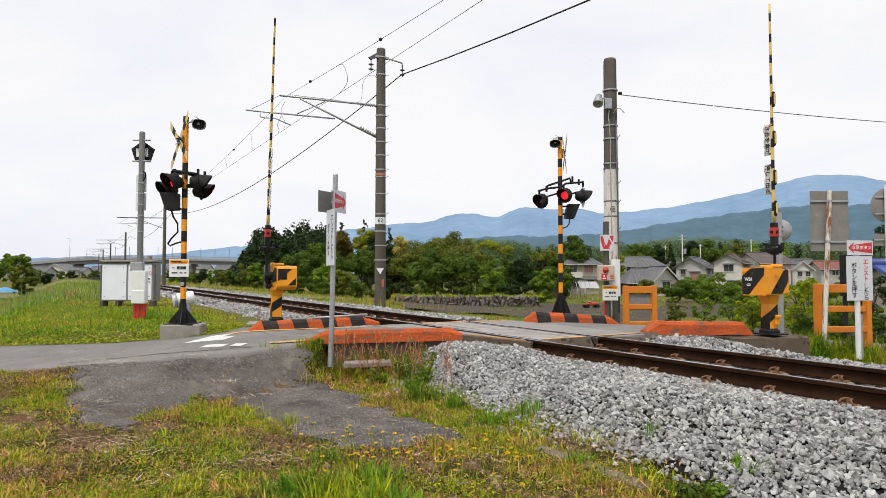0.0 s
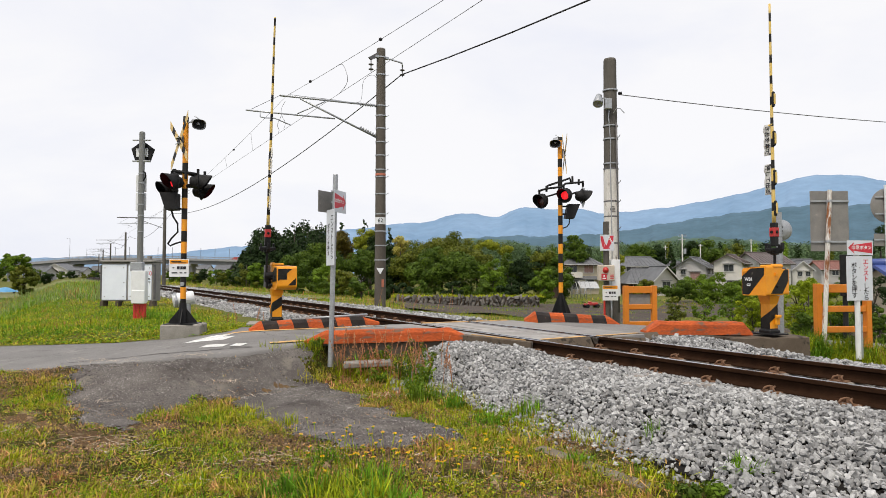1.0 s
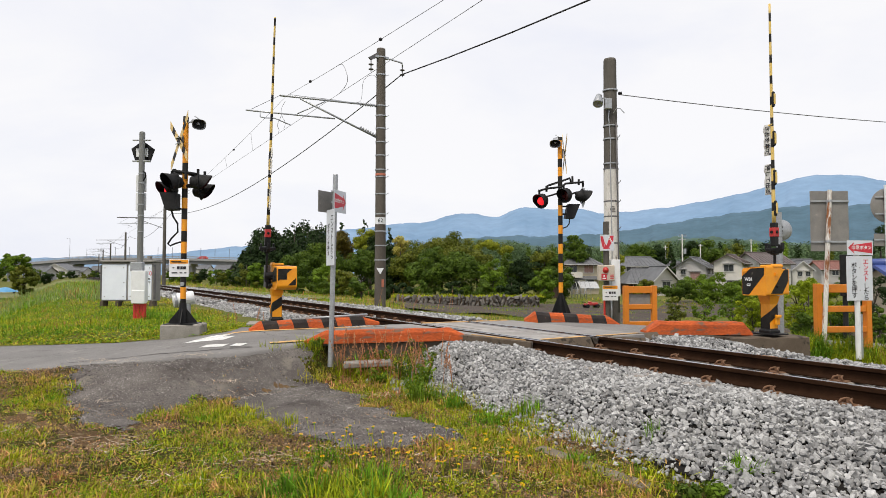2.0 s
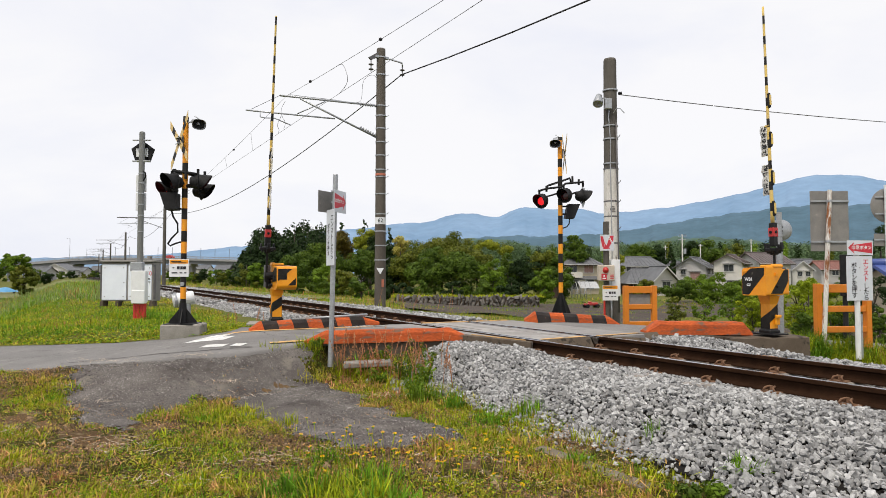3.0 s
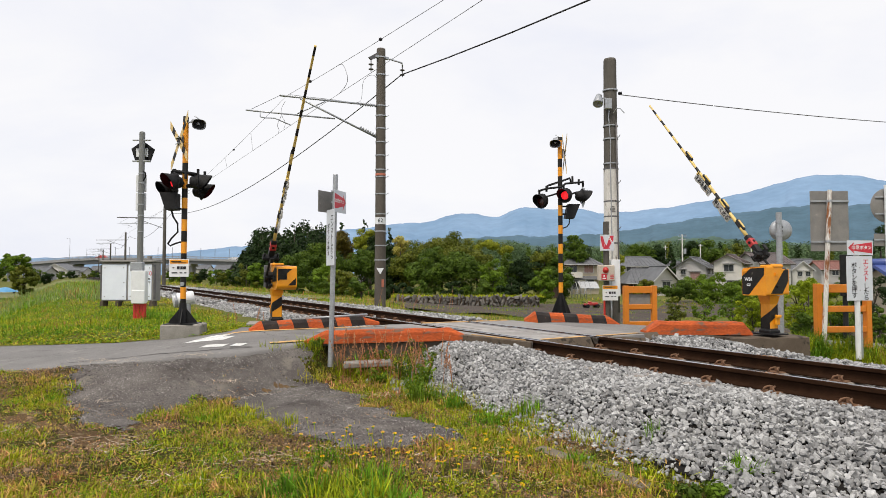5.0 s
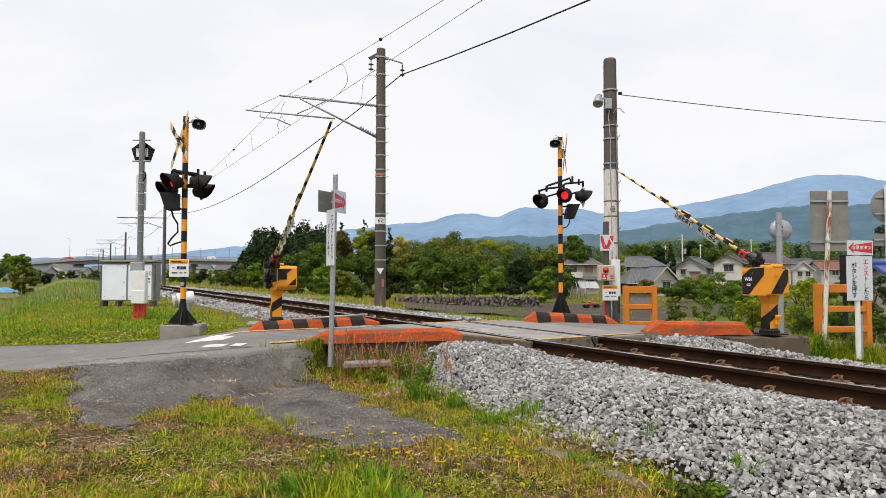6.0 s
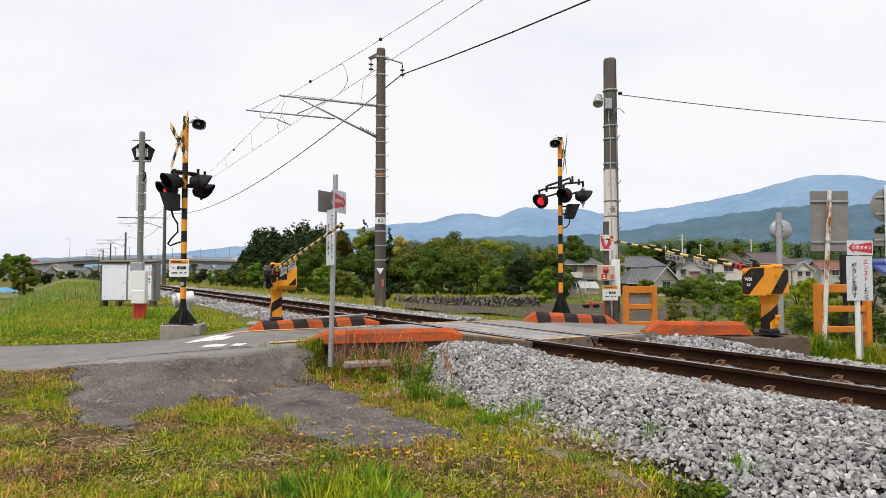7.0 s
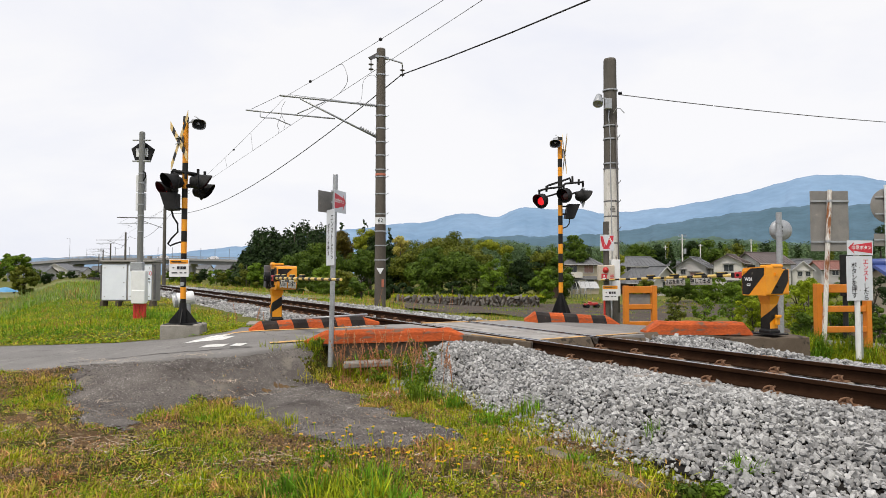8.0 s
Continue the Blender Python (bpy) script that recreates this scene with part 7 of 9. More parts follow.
# ---- houses ----
M_TILE = surf("grey_roof_tiles", (0.130, 0.134, 0.142), (0.098, 0.101, 0.108), rough=0.55, scale=0.8, fine=5.0, bump=0.3, dist=0.03, spread=0.14)
M_TILEBROWN = surf("brown_grey_roof_tiles", (0.125, 0.098, 0.094), (0.095, 0.078, 0.075), rough=0.6, scale=0.8, fine=5.0, bump=0.3, dist=0.03, spread=0.14)
M_TILEBLUE = surf("blue_roof_tiles", (0.06, 0.10, 0.32), (0.05, 0.08, 0.26), rough=0.4, scale=1.0, fine=5.0, bump=0.2)
M_TILERED = surf("red_brown_roof", (0.22, 0.09, 0.07), (0.17, 0.075, 0.06), rough=0.6, scale=1.0)
M_PLASTER = surf("pale_house_plaster", (0.58, 0.56, 0.53), (0.50, 0.485, 0.455), rough=0.85, scale=0.5, fine=12.0, wear=(0.34, 0.32, 0.29), wear_at=0.66, wear_scale=0.8, spread=0.06)
M_CREAM = surf("cream_house_plaster", (0.46, 0.40, 0.30), (0.40, 0.35, 0.26), rough=0.85, scale=0.5, fine=12.0, spread=0.06)
M_GREYWALL = surf("grey_siding", (0.43, 0.42, 0.415), (0.36, 0.35, 0.348), rough=0.8, scale=0.5, fine=12.0, spread=0.08)
M_GLASS = surf("dark_window_glass", (0.03, 0.035, 0.04), (0.05, 0.055, 0.06), rough=0.08, bump=0.0, scale=0.6)
M_CURTAIN = surf("curtained_window", (0.30, 0.17, 0.14), (0.24, 0.14, 0.12), rough=0.6, bump=0.0)
M_FRAME = surf("window_frame", (0.50, 0.50, 0.49), rough=0.4, bump=0.0)
M_SHEDWOOD = surf("dark_shed_boards", (0.075, 0.045, 0.032), (0.055, 0.035, 0.026), rough=0.9, scale=2.0, fine=12.0, streak=(1, 1, 0.2))


def house(m, w, d, eave, ridge_h, wall, roof, label, windows=(), axis="x", hip=0.0, over_=0.5, floor_line=None, side=()):
    """A house: walls, roof with eaves and ridge tiles, windows with frames. axis: the way the ridge runs."""
    h = thing("house", label, "house", m, "houses of the village")
    if axis == "x":
        shell = Shape().box((0, d / 2, eave / 2 - 0.6), (w, d, eave + 1.2), 0.03)
    else:
        shell = Shape().box((0, d / 2, eave / 2 - 0.6), (w, d, eave + 1.2), 0.03)
        shell.prism([(-w / 2, 0.0, eave - 0.02), (w / 2, 0.0, eave - 0.02), (0, 0.0, ridge_h - 0.12)], (0, d, 0))
    part("wall", shell, wall, h)
    t = 0.16
    o = over_
    rf = Shape()
    if axis == "x":
        hx = hip * w / 2
        drop = (ridge_h - eave) * o / (d / 2)
        A = [(-w / 2 - o, -o, eave - drop), (w / 2 + o, -o, eave - drop), (w / 2 - hx + (0 if hip else o), d / 2, ridge_h), (-w / 2 + hx - (0 if hip else o), d / 2, ridge_h), (w / 2 + o, d + o, eave - drop), (-w / 2 - o, d + o, eave - drop)]
        rf.prism([A[0], A[1], A[2], A[3]], (0, 0, -t)).prism([A[3], A[2], A[4], A[5]], (0, 0, -t))
        if hip:
            rf.prism([A[1], A[4], A[2]], (0, 0, -t)).prism([A[0], A[3], A[5]], (0, 0, -t))
        else:
            for sx in (-w / 2, w / 2 - 0.1):
                part("gable", Shape().prism([(sx, 0, eave - 0.02), (sx, d, eave - 0.02), (sx, d / 2, ridge_h - 0.1)], (0.1, 0, 0)), wall, h)
        ridge_pts = [A[3], A[2]]
    else:
        drop = (ridge_h - eave) * o / (w / 2)
        A = [(-w / 2 - o, -o, eave - drop), (0, -o, ridge_h), (w / 2 + o, -o, eave - drop), (-w / 2 - o, d + o, eave - drop), (0, d + o, ridge_h), (w / 2 + o, d + o, eave - drop)]
        rf.prism([A[0], A[1], A[4], A[3]], (0, 0, -t)).prism([A[1], A[2], A[5], A[4]], (0, 0, -t))
        ridge_pts = [A[1], A[4]]
        barge = Shape()
        for p, q in ((A[0], A[1]), (A[1], A[2])):
            barge.prism([Vector(p) + Vector((0, -0.03, 0.02)), Vector(q) + Vector((0, -0.03, 0.02)), Vector(q) + Vector((0, -0.03, -0.28)), Vector(p) + Vector((0, -0.03, -0.28))], (0, 0.06, 0))
        part("bargeboard", barge, M_FRAME, h)
    r = part("roof", rf, roof, h)
    part("ridge_tiles", Shape().tube([Vector(ridge_pts[0]) + Vector((0, 0, 0.04)), Vector(ridge_pts[1]) + Vector((0, 0, 0.04))], 0.17, 8), roof, r)
    # rows of tiles as low battens on the front slope
    if axis == "x":
        n = int((w + 2 * o) / 0.9)
        for i in range(1, n):
            u = i / n
            lo = Vector(A[0]).lerp(Vector(A[1]), u)
            hi = Vector(A[3]).lerp(Vector(A[2]), min(max((u - hip / 2 * 0.9) / max(1 - hip * 0.9, 0.05), 0), 1))
            part("tile_row", Shape().tube([lo + Vector((0, 0, 0.03)), hi + Vector((0, 0, 0.03))], 0.05, 5), roof, r)
    part("gutter", Shape().tube([Vector(A[0]) + Vector((0, -0.05, -0.1)), Vector(A[1] if axis == "x" else A[0]) + Vector((0, -0.05 if axis == "x" else d, -0.1))], 0.06, 6), M_FRAME, h)
    # windows of the front wall, then those of the gable wall at local -x
    for wall_m, rows in ((pose(0, 0, 0), windows), (pose(-w / 2, d / 2, 0, 0, 0, -90), side)):
        for x, z, ww, hh, glass in rows:
            win = part("window", Shape().box((x, -0.03, z), (ww + 0.16, 0.10, hh + 0.16), 0.01), M_FRAME, h, at_pose=wall_m)
            for k in (-1, 1):
                part("pane", Shape().box((x + k * ww / 4, -0.085, z), (ww / 2 - 0.04, 0.02, hh - 0.04), 0.004), glass, win)
            part("window_sill", Shape().box((x, -0.12, z - hh / 2 - 0.08), (ww + 0.3, 0.18, 0.06), 0.01), M_FRAME, win)
            part("window_hood", Shape().box((x, -0.22, z + hh / 2 + 0.18), (ww + 0.5, 0.44, 0.07), 0.01), M_TILE, win)
    # dark line of the eaves board
    if axis == "x":
        part("eaves_board", Shape().box((0, -o + 0.06, A[0][2] - t - 0.07), (w + 2 * o - 0.1, 0.06, 0.16), 0.01), M_SHEDWOOD, h)
    if floor_line:
        part("lower_roof", Shape().prism([(-w / 2 - 0.5, -1.2, floor_line - 0.3), (w / 2 + 0.5, -1.2, floor_line - 0.3), (w / 2 + 0.2, 0.0, floor_line + 0.25), (-w / 2 - 0.2, 0.0, floor_line + 0.25)], (0, 0, -0.14)), roof, h)
    return h


def place(px_, row, Y, turn=0.0):
    """Pose of a building by its bearing (as a column), foot row and distance."""
    return pose((px_ - 784) / 1120 * Y, Y, 0.9 - (row - 485) / 1120 * Y, 0, 0, turn)


G, C_ = M_GLASS, M_CURTAIN
house(place(1031, 516, 122, 6), 6.4, 6.5, 5.6, 7.2, M_CREAM, M_TILE, "cream two-storey house with a grey hipped roof", [(-1.9, 4.2, 1.5, 1.4, G), (1.2, 4.3, 1.8, 1.4, C_), (-1.8, 1.4, 2.0, 1.8, G), (1.4, 1.4, 1.6, 1.8, G)], hip=0.55, over_=0.8, floor_line=2.7)
balc = thing("balcony", "pale balcony on a cream house", "balcony", place(1019, 516, 121, 6))
part("balcony_front", Shape().box((-0.3, -0.9, 3.2), (2.6, 0.12, 1.0), 0.02), M_PLASTER, balc)
part("balcony_floor", Shape().box((-0.3, -0.4, 2.68), (2.6, 1.2, 0.14), 0.02), M_PLASTER, balc)
house(place(1140, 512, 140, 4), 8.4, 7.0, 5.5, 7.2, M_PLASTER, M_TILE, "white two-storey house with a grey tiled roof", [(-2.9, 4.1, 2.2, 1.5, G), (0.6, 4.1, 1.6, 1.0, G), (2.4, 4.1, 1.4, 1.3, G)], hip=0.3, over_=0.8)
house(place(1150, 514, 120, 6), 8.2, 6.0, 2.0, 4.1, M_SHEDWOOD, M_TILE, "single-storey outbuilding with a broad grey tiled roof", [(0.5, 1.1, 1.6, 1.0, G), (-2.4, 1.1, 1.6, 1.0, G)], hip=0.4, over_=0.9)
house(place(1176, 514, 116, 14), 5.0, 4.0, 2.0, 4.4, M_PLASTER, M_TILE, "front gable of a low outbuilding with a grey tiled roof", [(0.3, 1.1, 1.6, 1.0, G)], axis="y", over_=0.9)
house(place(1257, 510, 138, 52), 6.2, 6.4, 4.8, 6.7, M_GREYWALL, M_TILE, "pale grey gabled house with a grey roof", [(-1.4, 3.6, 2.2, 1.2, G), (1.4, 3.6, 1.4, 1.2, G)], over_=0.7, side=[(0.9, 2.4, 2.0, 2.0, C_), (-1.6, 3.4, 1.0, 1.0, G)])
house(place(1320, 512, 128, 52), 6.0, 5.4, 5.5, 7.0, M_PLASTER, M_TILEBROWN, "cream gabled house with a brown-grey roof", [(-0.8, 3.9, 1.6, 1.2, G), (1.6, 3.9, 1.2, 1.2, G)], over_=0.6, side=[(0.2, 4.3, 1.8, 1.3, G), (0.9, 1.2, 2.2, 0.8, G)])
house(place(1372, 512, 136, 24), 9.6, 6.0, 6.0, 7.9, M_PLASTER, M_TILEBROWN, "large pale house with a brown tiled roof", [(-2.6, 4.4, 1.8, 1.3, G), (0.8, 4.4, 1.6, 1.3, G), (3.0, 1.6, 1.6, 1.4, G)], over_=0.8, side=[(0.0, 4.4, 1.4, 1.2, G)])
house(place(1205, 508, 165, 20), 5.6, 6.0, 4.6, 6.2, M_GREYWALL, M_TILE, "pale house half hidden behind others", [(-1.2, 3.4, 1.4, 1.1, G), (1.3, 3.4, 1.4, 1.1, G)], over_=0.6)
house(place(1185, 500, 190, 0), 7.0, 6.0, 4.8, 6.4, M_GREYWALL, M_TILE, "far grey-roofed house behind others", [(-1.0, 3.6, 1.6, 1.2, G), (1.6, 3.6, 1.6, 1.2, G)], over_=0.6)
house(place(1420, 505, 140, 0), 4.6, 6.0, 3.6, 5.4, M_PLASTER, M_TILE, "small white house among trees", [(-0.6, 2.5, 1.0, 1.0, G), (1.2, 2.5, 1.0, 1.0, G)], axis="y", over_=0.4)
house(place(1428, 505, 170, 0), 5.0, 5.0, 6.0, 7.0, M_PLASTER, M_TILE, "far white house behind the trees", [(0, 4.6, 1.4, 1.2, G)], over_=0.4)
house(place(1478, 500, 160, 0), 7.0, 6.0, 3.6, 5.4, M_GREYWALL, M_TILERED, "far house with a red-brown roof", [(0, 2.4, 1.6, 1.2, G)], over_=0.6)
house(place(1668, 590, 26, 0), 2.6, 3.6, 2.1, 2.9, M_CREAM, M_TILEBLUE, "small cream building with a bright blue tiled roof", [(-0.7, 0.75, 0.5, 1.2, G)], over_=0.4)
house(place(785, 488, 190, 0), 5.0, 5.0, 3.0, 4.4, M_PLASTER, M_TILE, "far white shed behind the trees", [(0, 1.6, 1.4, 1.0, G)], over_=0.4)

# garden shed and pipe-framed greenhouse in front of the cream house
shed = thing("garden_shed", "dark wooden garden shed at the field edge", "shed", place(976, 526, 82, 4))
for i in range(8):
    part("board", Shape().box((-1.05 + 0.30 * i, 0, 0.65), (0.28, 0.06, 1.5), 0.01), M_SHEDWOOD, shed)
part("side_wall", Shape().box((1.25, 0.9, 0.65), (0.06, 1.8, 1.5), 0.01), M_SHEDWOOD, shed)
part("shed_roof", Shape().prism([(-1.4, -0.25, 1.5), (1.5, -0.25, 1.5), (1.5, 2.0, 1.75), (-1.4, 2.0, 1.75)], (0, 0, -0.08)), M_SHEDWOOD, shed)
M_VINYL = surf("white_frame_pipe", (0.44, 0.45, 0.46), (0.36, 0.37, 0.38), rough=0.5, bump=0.0)
gh = thing("greenhouse_frame", "white pipe greenhouse frame half covered with sheeting", "greenhouse", place(1022, 526, 84, 6))
for i in range(7):
    x = -1.9 + 0.62 * i
    part("hoop", Shape().tube([(x, 0, -0.2), (x, 0.05, 1.2), (x, 0.6, 1.9), (x, 1.4, 2.1), (x, 2.2, 1.8), (x, 2.6, 1.0), (x, 2.6, -0.2)], 0.045, 6), M_VINYL, gh)
for y, z in ((0.05, 1.2), (1.4, 2.1), (0.0, 0.4)):
    part("purlin", Shape().tube([(-1.9, y, z), (1.85, y, z)], 0.04, 6), M_VINYL, gh)
for x0, x1 in ((-1.9, -1.3), (-0.6, 0.1), (0.6, 1.2)):
    part("brace", Shape().tube([(x0, -0.02, -0.1), (x1, -0.02, 1.25)], 0.035, 5), M_VINYL, gh)
part("sheeting", Shape().prism([(0.4, -0.06, 1.15), (3.0, -0.06, 1.15), (3.0, 1.3, 2.0), (0.4, 1.3, 2.0)], (0, 0, 0.03)), M_VINYL, gh)
M_TRACTOR = surf("red_machine_paint", (0.42, 0.03, 0.025), (0.34, 0.03, 0.025), rough=0.45)
tr_ = thing("farm_tiller", "small red farm tiller standing by the field", "farm machine", place(1046, 545, 54, 16))
part("hood", Shape().box((0.15, 0, 0.33), (0.85, 0.42, 0.24), 0.07).box((-0.45, 0, 0.30), (0.42, 0.40, 0.16), 0.05).box((-0.15, 0, 0.48), (0.22, 0.36, 0.12), 0.04), M_TRACTOR, tr_)
for x in (-0.5, 0.45):
    for y in (-0.34, 0.34):
        part("wheel", Shape().cyl((x, y * 0.8 - 0.06, 0.16), (x, y * 0.8 + 0.06, 0.16), 0.16, n=14), M_BLACK, tr_)
part("handle", Shape().tube([(-0.5, 0.18, 0.34), (-0.85, 0.2, 0.52), (-0.85, -0.2, 0.52), (-0.5, -0.18, 0.34)], 0.02, 6), M_BLACK, tr_)

# far utility poles above the roofs
for p, top, Y, lab in ((1208, 415, 150, "far utility pole with transformers"), (1240, 432, 160, "far slim utility pole"), (1108 + 70, 435, 150, "far slim utility pole"), (1330, 424, 190, "far slim utility pole")):
    z0 = -3.0
    s = thing("village_pole", lab, "utility pole", pose((p - 784) / 1120 * Y, Y, z0), "poles of the village")
    hh = 0.9 + (485 - top) / 1120 * Y - z0
    part("pole", Shape().cyl((0, 0, 0), (0, 0, hh), 0.19, 0.13, 10), M_POLEWHITE, s)
    part("crossarm", Shape().box((0, 0, hh - 0.4), (2.0 if top < 420 else 1.0, 0.14, 0.14), 0.02), M_GALV, s)
    if top < 420:
        part("crossarm", Shape().box((0, 0, hh - 1.2), (1.8, 0.14, 0.14), 0.02), M_GALV, s)
        for x in (-0.7, 0.0, 0.7):
            part("insulator", Shape().cyl((x, 0, hh - 0.35), (x, 0, hh + 0.05), 0.09, n=8), M_STEELDARK, s)
        part("transformer", Shape().cyl((0.6, 0, hh - 4.6), (0.6, 0, hh - 3.4), 0.32, n=12), M_GALV, s)

# ---- stone wall and plots in the middle distance ----
M_FIELDSTONE = surf("dark_field_stone", (0.100, 0.092, 0.080), (0.160, 0.148, 0.128), rough=0.95, scale=2.0, fine=12.0, bump=0.5, dist=0.03, rand=0.35)
M_SOIL = surf("tilled_soil", (0.064, 0.046, 0.031), (0.044, 0.032, 0.022), rough=1.0, scale=1.0, fine=9.0, bump=0.9, dist=0.05, spread=0.3, world_space=True)
M_PLOTGRASS = surf("field_grass", (0.125, 0.150, 0.035), (0.165, 0.150, 0.060), rough=1.0, scale=0.5, fine=7.0, bump=0.6, dist=0.05, spread=0.3, world_space=True)


def stone_wall():
    w = tagged(part("terrace_wall", Shape().box((2.2, 55.5, -1.62), (12.4, 0.8, 1.0), 0.05), M_SOIL), "low terrace wall of rough dark stones", "stone wall", kind="structure")
    rng = random.Random(4)
    protos = []
    for v, f in ROCKS[:6]:
        me = bpy.data.meshes.new("stone")
        me.from_pydata([tuple(p) for p in v], [], [tuple(q) for q in f])
        me.materials.append(M_FIELDSTONE)
        protos.append(me)
    for r in range(4):
        x = -3.9
        while x < 8.3:
            s = rng.uniform(0.15, 0.26)
            ob = part("stone", protos[rng.randrange(6)], None, w)
            ob.matrix_basis = Matrix.LocRotScale((x + rng.uniform(-0.05, 0.05), 55.12, -2.0 + r * 0.27 + rng.uniform(-0.04, 0.04)), Euler((rng.uniform(0, 6), rng.uniform(0, 6), rng.uniform(0, 6))), (s * 1.2, s, s * 0.95))
            x += s * 1.7


stone_wall()


def plot(name, corners, mat, label, furrow=0.0):
    """A field plot laid on the ground, with low furrows."""
    a, b, c, d = [Vector((*p, 0)) for p in corners]
    nu, nv = 50, 40
    vs = []
    for i in range(nu + 1):
        for j in range(nv + 1):
            p = a.lerp(b, i / nu).lerp(d.lerp(c, i / nu), j / nv)
            vs.append((p.x, p.y, 0))
    V = np.array(vs)
    V[:, 2] = ground_z(V[:, 0], V[:, 1]) + 0.05 + furrow * np.sin(V[:, 1] * 3.2)
    i, j = np.meshgrid(np.arange(nu), np.arange(nv), indexing="ij")
    k = nv + 1
    F = np.column_stack([(i * k + j).ravel(), ((i + 1) * k + j).ravel(), ((i + 1) * k + j + 1).ravel(), (i * k + j + 1).ravel()])
    tagged(new(name, array_mesh(name, V, F, mat, smooth=True)), label, "field", kind="structure")


plot("field_plot", [(-1.5, 28), (9, 22), (21.5, 65), (-5, 57)], M_SOIL, "brown tilled field beyond the track", 0.05)
plot("field_plot_b", [(9, 25), (22, 26), (30, 44), (16, 36)], M_SOIL, "brown plot beside the lane", 0.04)
plot("field_plot_e", [(14, 43), (27, 43), (50, 84), (30, 84)], M_SOIL, "brown tilled plot below the houses", 0.05)
plot("field_plot_c", [(-34, 40), (-8, 40), (-6, 62), (-44, 62)], M_PLOTGRASS, "grassy field beside the railway", 0.03)
plot("field_plot_d", [(-70, 75), (-28, 75), (-20, 120), (-90, 120)], M_PLOTGRASS, "grassy field beside the railway", 0.03)


# ---- road bridge in the distance ----
M_BRIDGE = surf("bridge_concrete", (0.30, 0.30, 0.31), (0.25, 0.25, 0.26), rough=0.9, scale=0.3, fine=3.0, wear=(0.18, 0.18, 0.18), wear_at=0.6, wear_scale=0.5)
M_GIRDER = surf("bridge_girder", (0.16, 0.165, 0.175), (0.13, 0.135, 0.145), rough=0.8, scale=0.4)
BRIDGE_Y = 262.0


def bridge_z(x):
    """Deck height along the bridge."""
    return float(np.interp(x, [-235, -200, -175, -150, -135, -110, -80, -40, 0], [1.5, 2.6, 4.6, 6.7, 7.2, 7.0, 6.2, 5.2, 4.5]))


def bridge():
    b = thing("road_bridge", "long grey concrete road bridge over the railway", "bridge", pose(0, 0, 0))
    xs = [-235 + 5 * i for i in range(44)]

    def run(name, y0, y1, top, bot, mat):
        sh = Shape()
        vs = []
        for x in xs:
            z = bridge_z(x)
            vs += [(x, y0, z + bot), (x, y0, z + top), (x, y1, z + top), (x, y1, z + bot)]
        fs = []
        for i in range(len(xs) - 1):
            for j in range(4):
                fs.append((4 * i + j, 4 * i + 4 + j, 4 * i + 4 + (j + 1) % 4, 4 * i + (j + 1) % 4)[::-1])
        fs += [(0, 1, 2, 3), tuple(4 * (len(xs) - 1) + j for j in range(4))[::-1]]
        return part(name, sh.add(vs, fs), mat, b)

    run("deck", BRIDGE_Y - 4.6, BRIDGE_Y + 4.6, 0.0, -0.5, M_BRIDGE)
    run("girder", BRIDGE_Y - 4.0, BRIDGE_Y - 3.4, -0.5, -1.9, M_GIRDER)
    run("girder", BRIDGE_Y + 3.4, BRIDGE_Y + 4.0, -0.5, -1.9, M_GIRDER)
    run("kerb_wall", BRIDGE_Y - 4.6, BRIDGE_Y - 4.35, 0.42, 0.0, M_BRIDGE)
    run("handrail", BRIDGE_Y - 4.55, BRIDGE_Y - 4.43, 1.22, 1.10, M_BRIDGE)
    run("handrail", BRIDGE_Y - 4.55, BRIDGE_Y - 4.43, 0.82, 0.74, M_BRIDGE)
    run("kerb_wall", BRIDGE_Y + 4.35, BRIDGE_Y + 4.6, 0.42, 0.0, M_BRIDGE)
    run("handrail", BRIDGE_Y + 4.43, BRIDGE_Y + 4.55, 1.22, 1.10, M_BRIDGE)
    post = None
    for i in range(80):
        x = -230 + 2.4 * i
        if post is None:
            post = Shape().box((0, 0, 0.6), (0.16, 0.12, 1.2), 0.01).mesh("rail_post", M_BRIDGE)
        part("rail_post", post, None, b, at_pose=pose(x, BRIDGE_Y - 4.48, bridge_z(x)))
    for x in (-204, -178, -152, -128, -104, -82, -58, -34):
        z = bridge_z(x)
        part("pier", Shape().box((x, BRIDGE_Y, (z - 6.5) / 2 - 1.0), (2.0, 4.0, z + 4.6 - 1.0), 0.1).box((x, BRIDGE_Y, z - 2.4), (2.2, 8.4, 1.1), 0.1), M_BRIDGE, b)
    for i in range(12):
        x = -150 + 6.0 * i
        part("fence_post", Shape().cyl((x, BRIDGE_Y + 4.3, bridge_z(x)), (x, BRIDGE_Y + 4.3, bridge_z(x) + 5.0), 0.09, n=6), M_GIRDER, b)
    lamp = Shape().tube([(-157, BRIDGE_Y + 4, bridge_z(-157)), (-157, BRIDGE_Y + 4, bridge_z(-157) + 9.5), (-158.6, BRIDGE_Y + 4, bridge_z(-157) + 9.9)], 0.09, 6)
    part("street_lamp", lamp, M_GALV, b)


bridge()


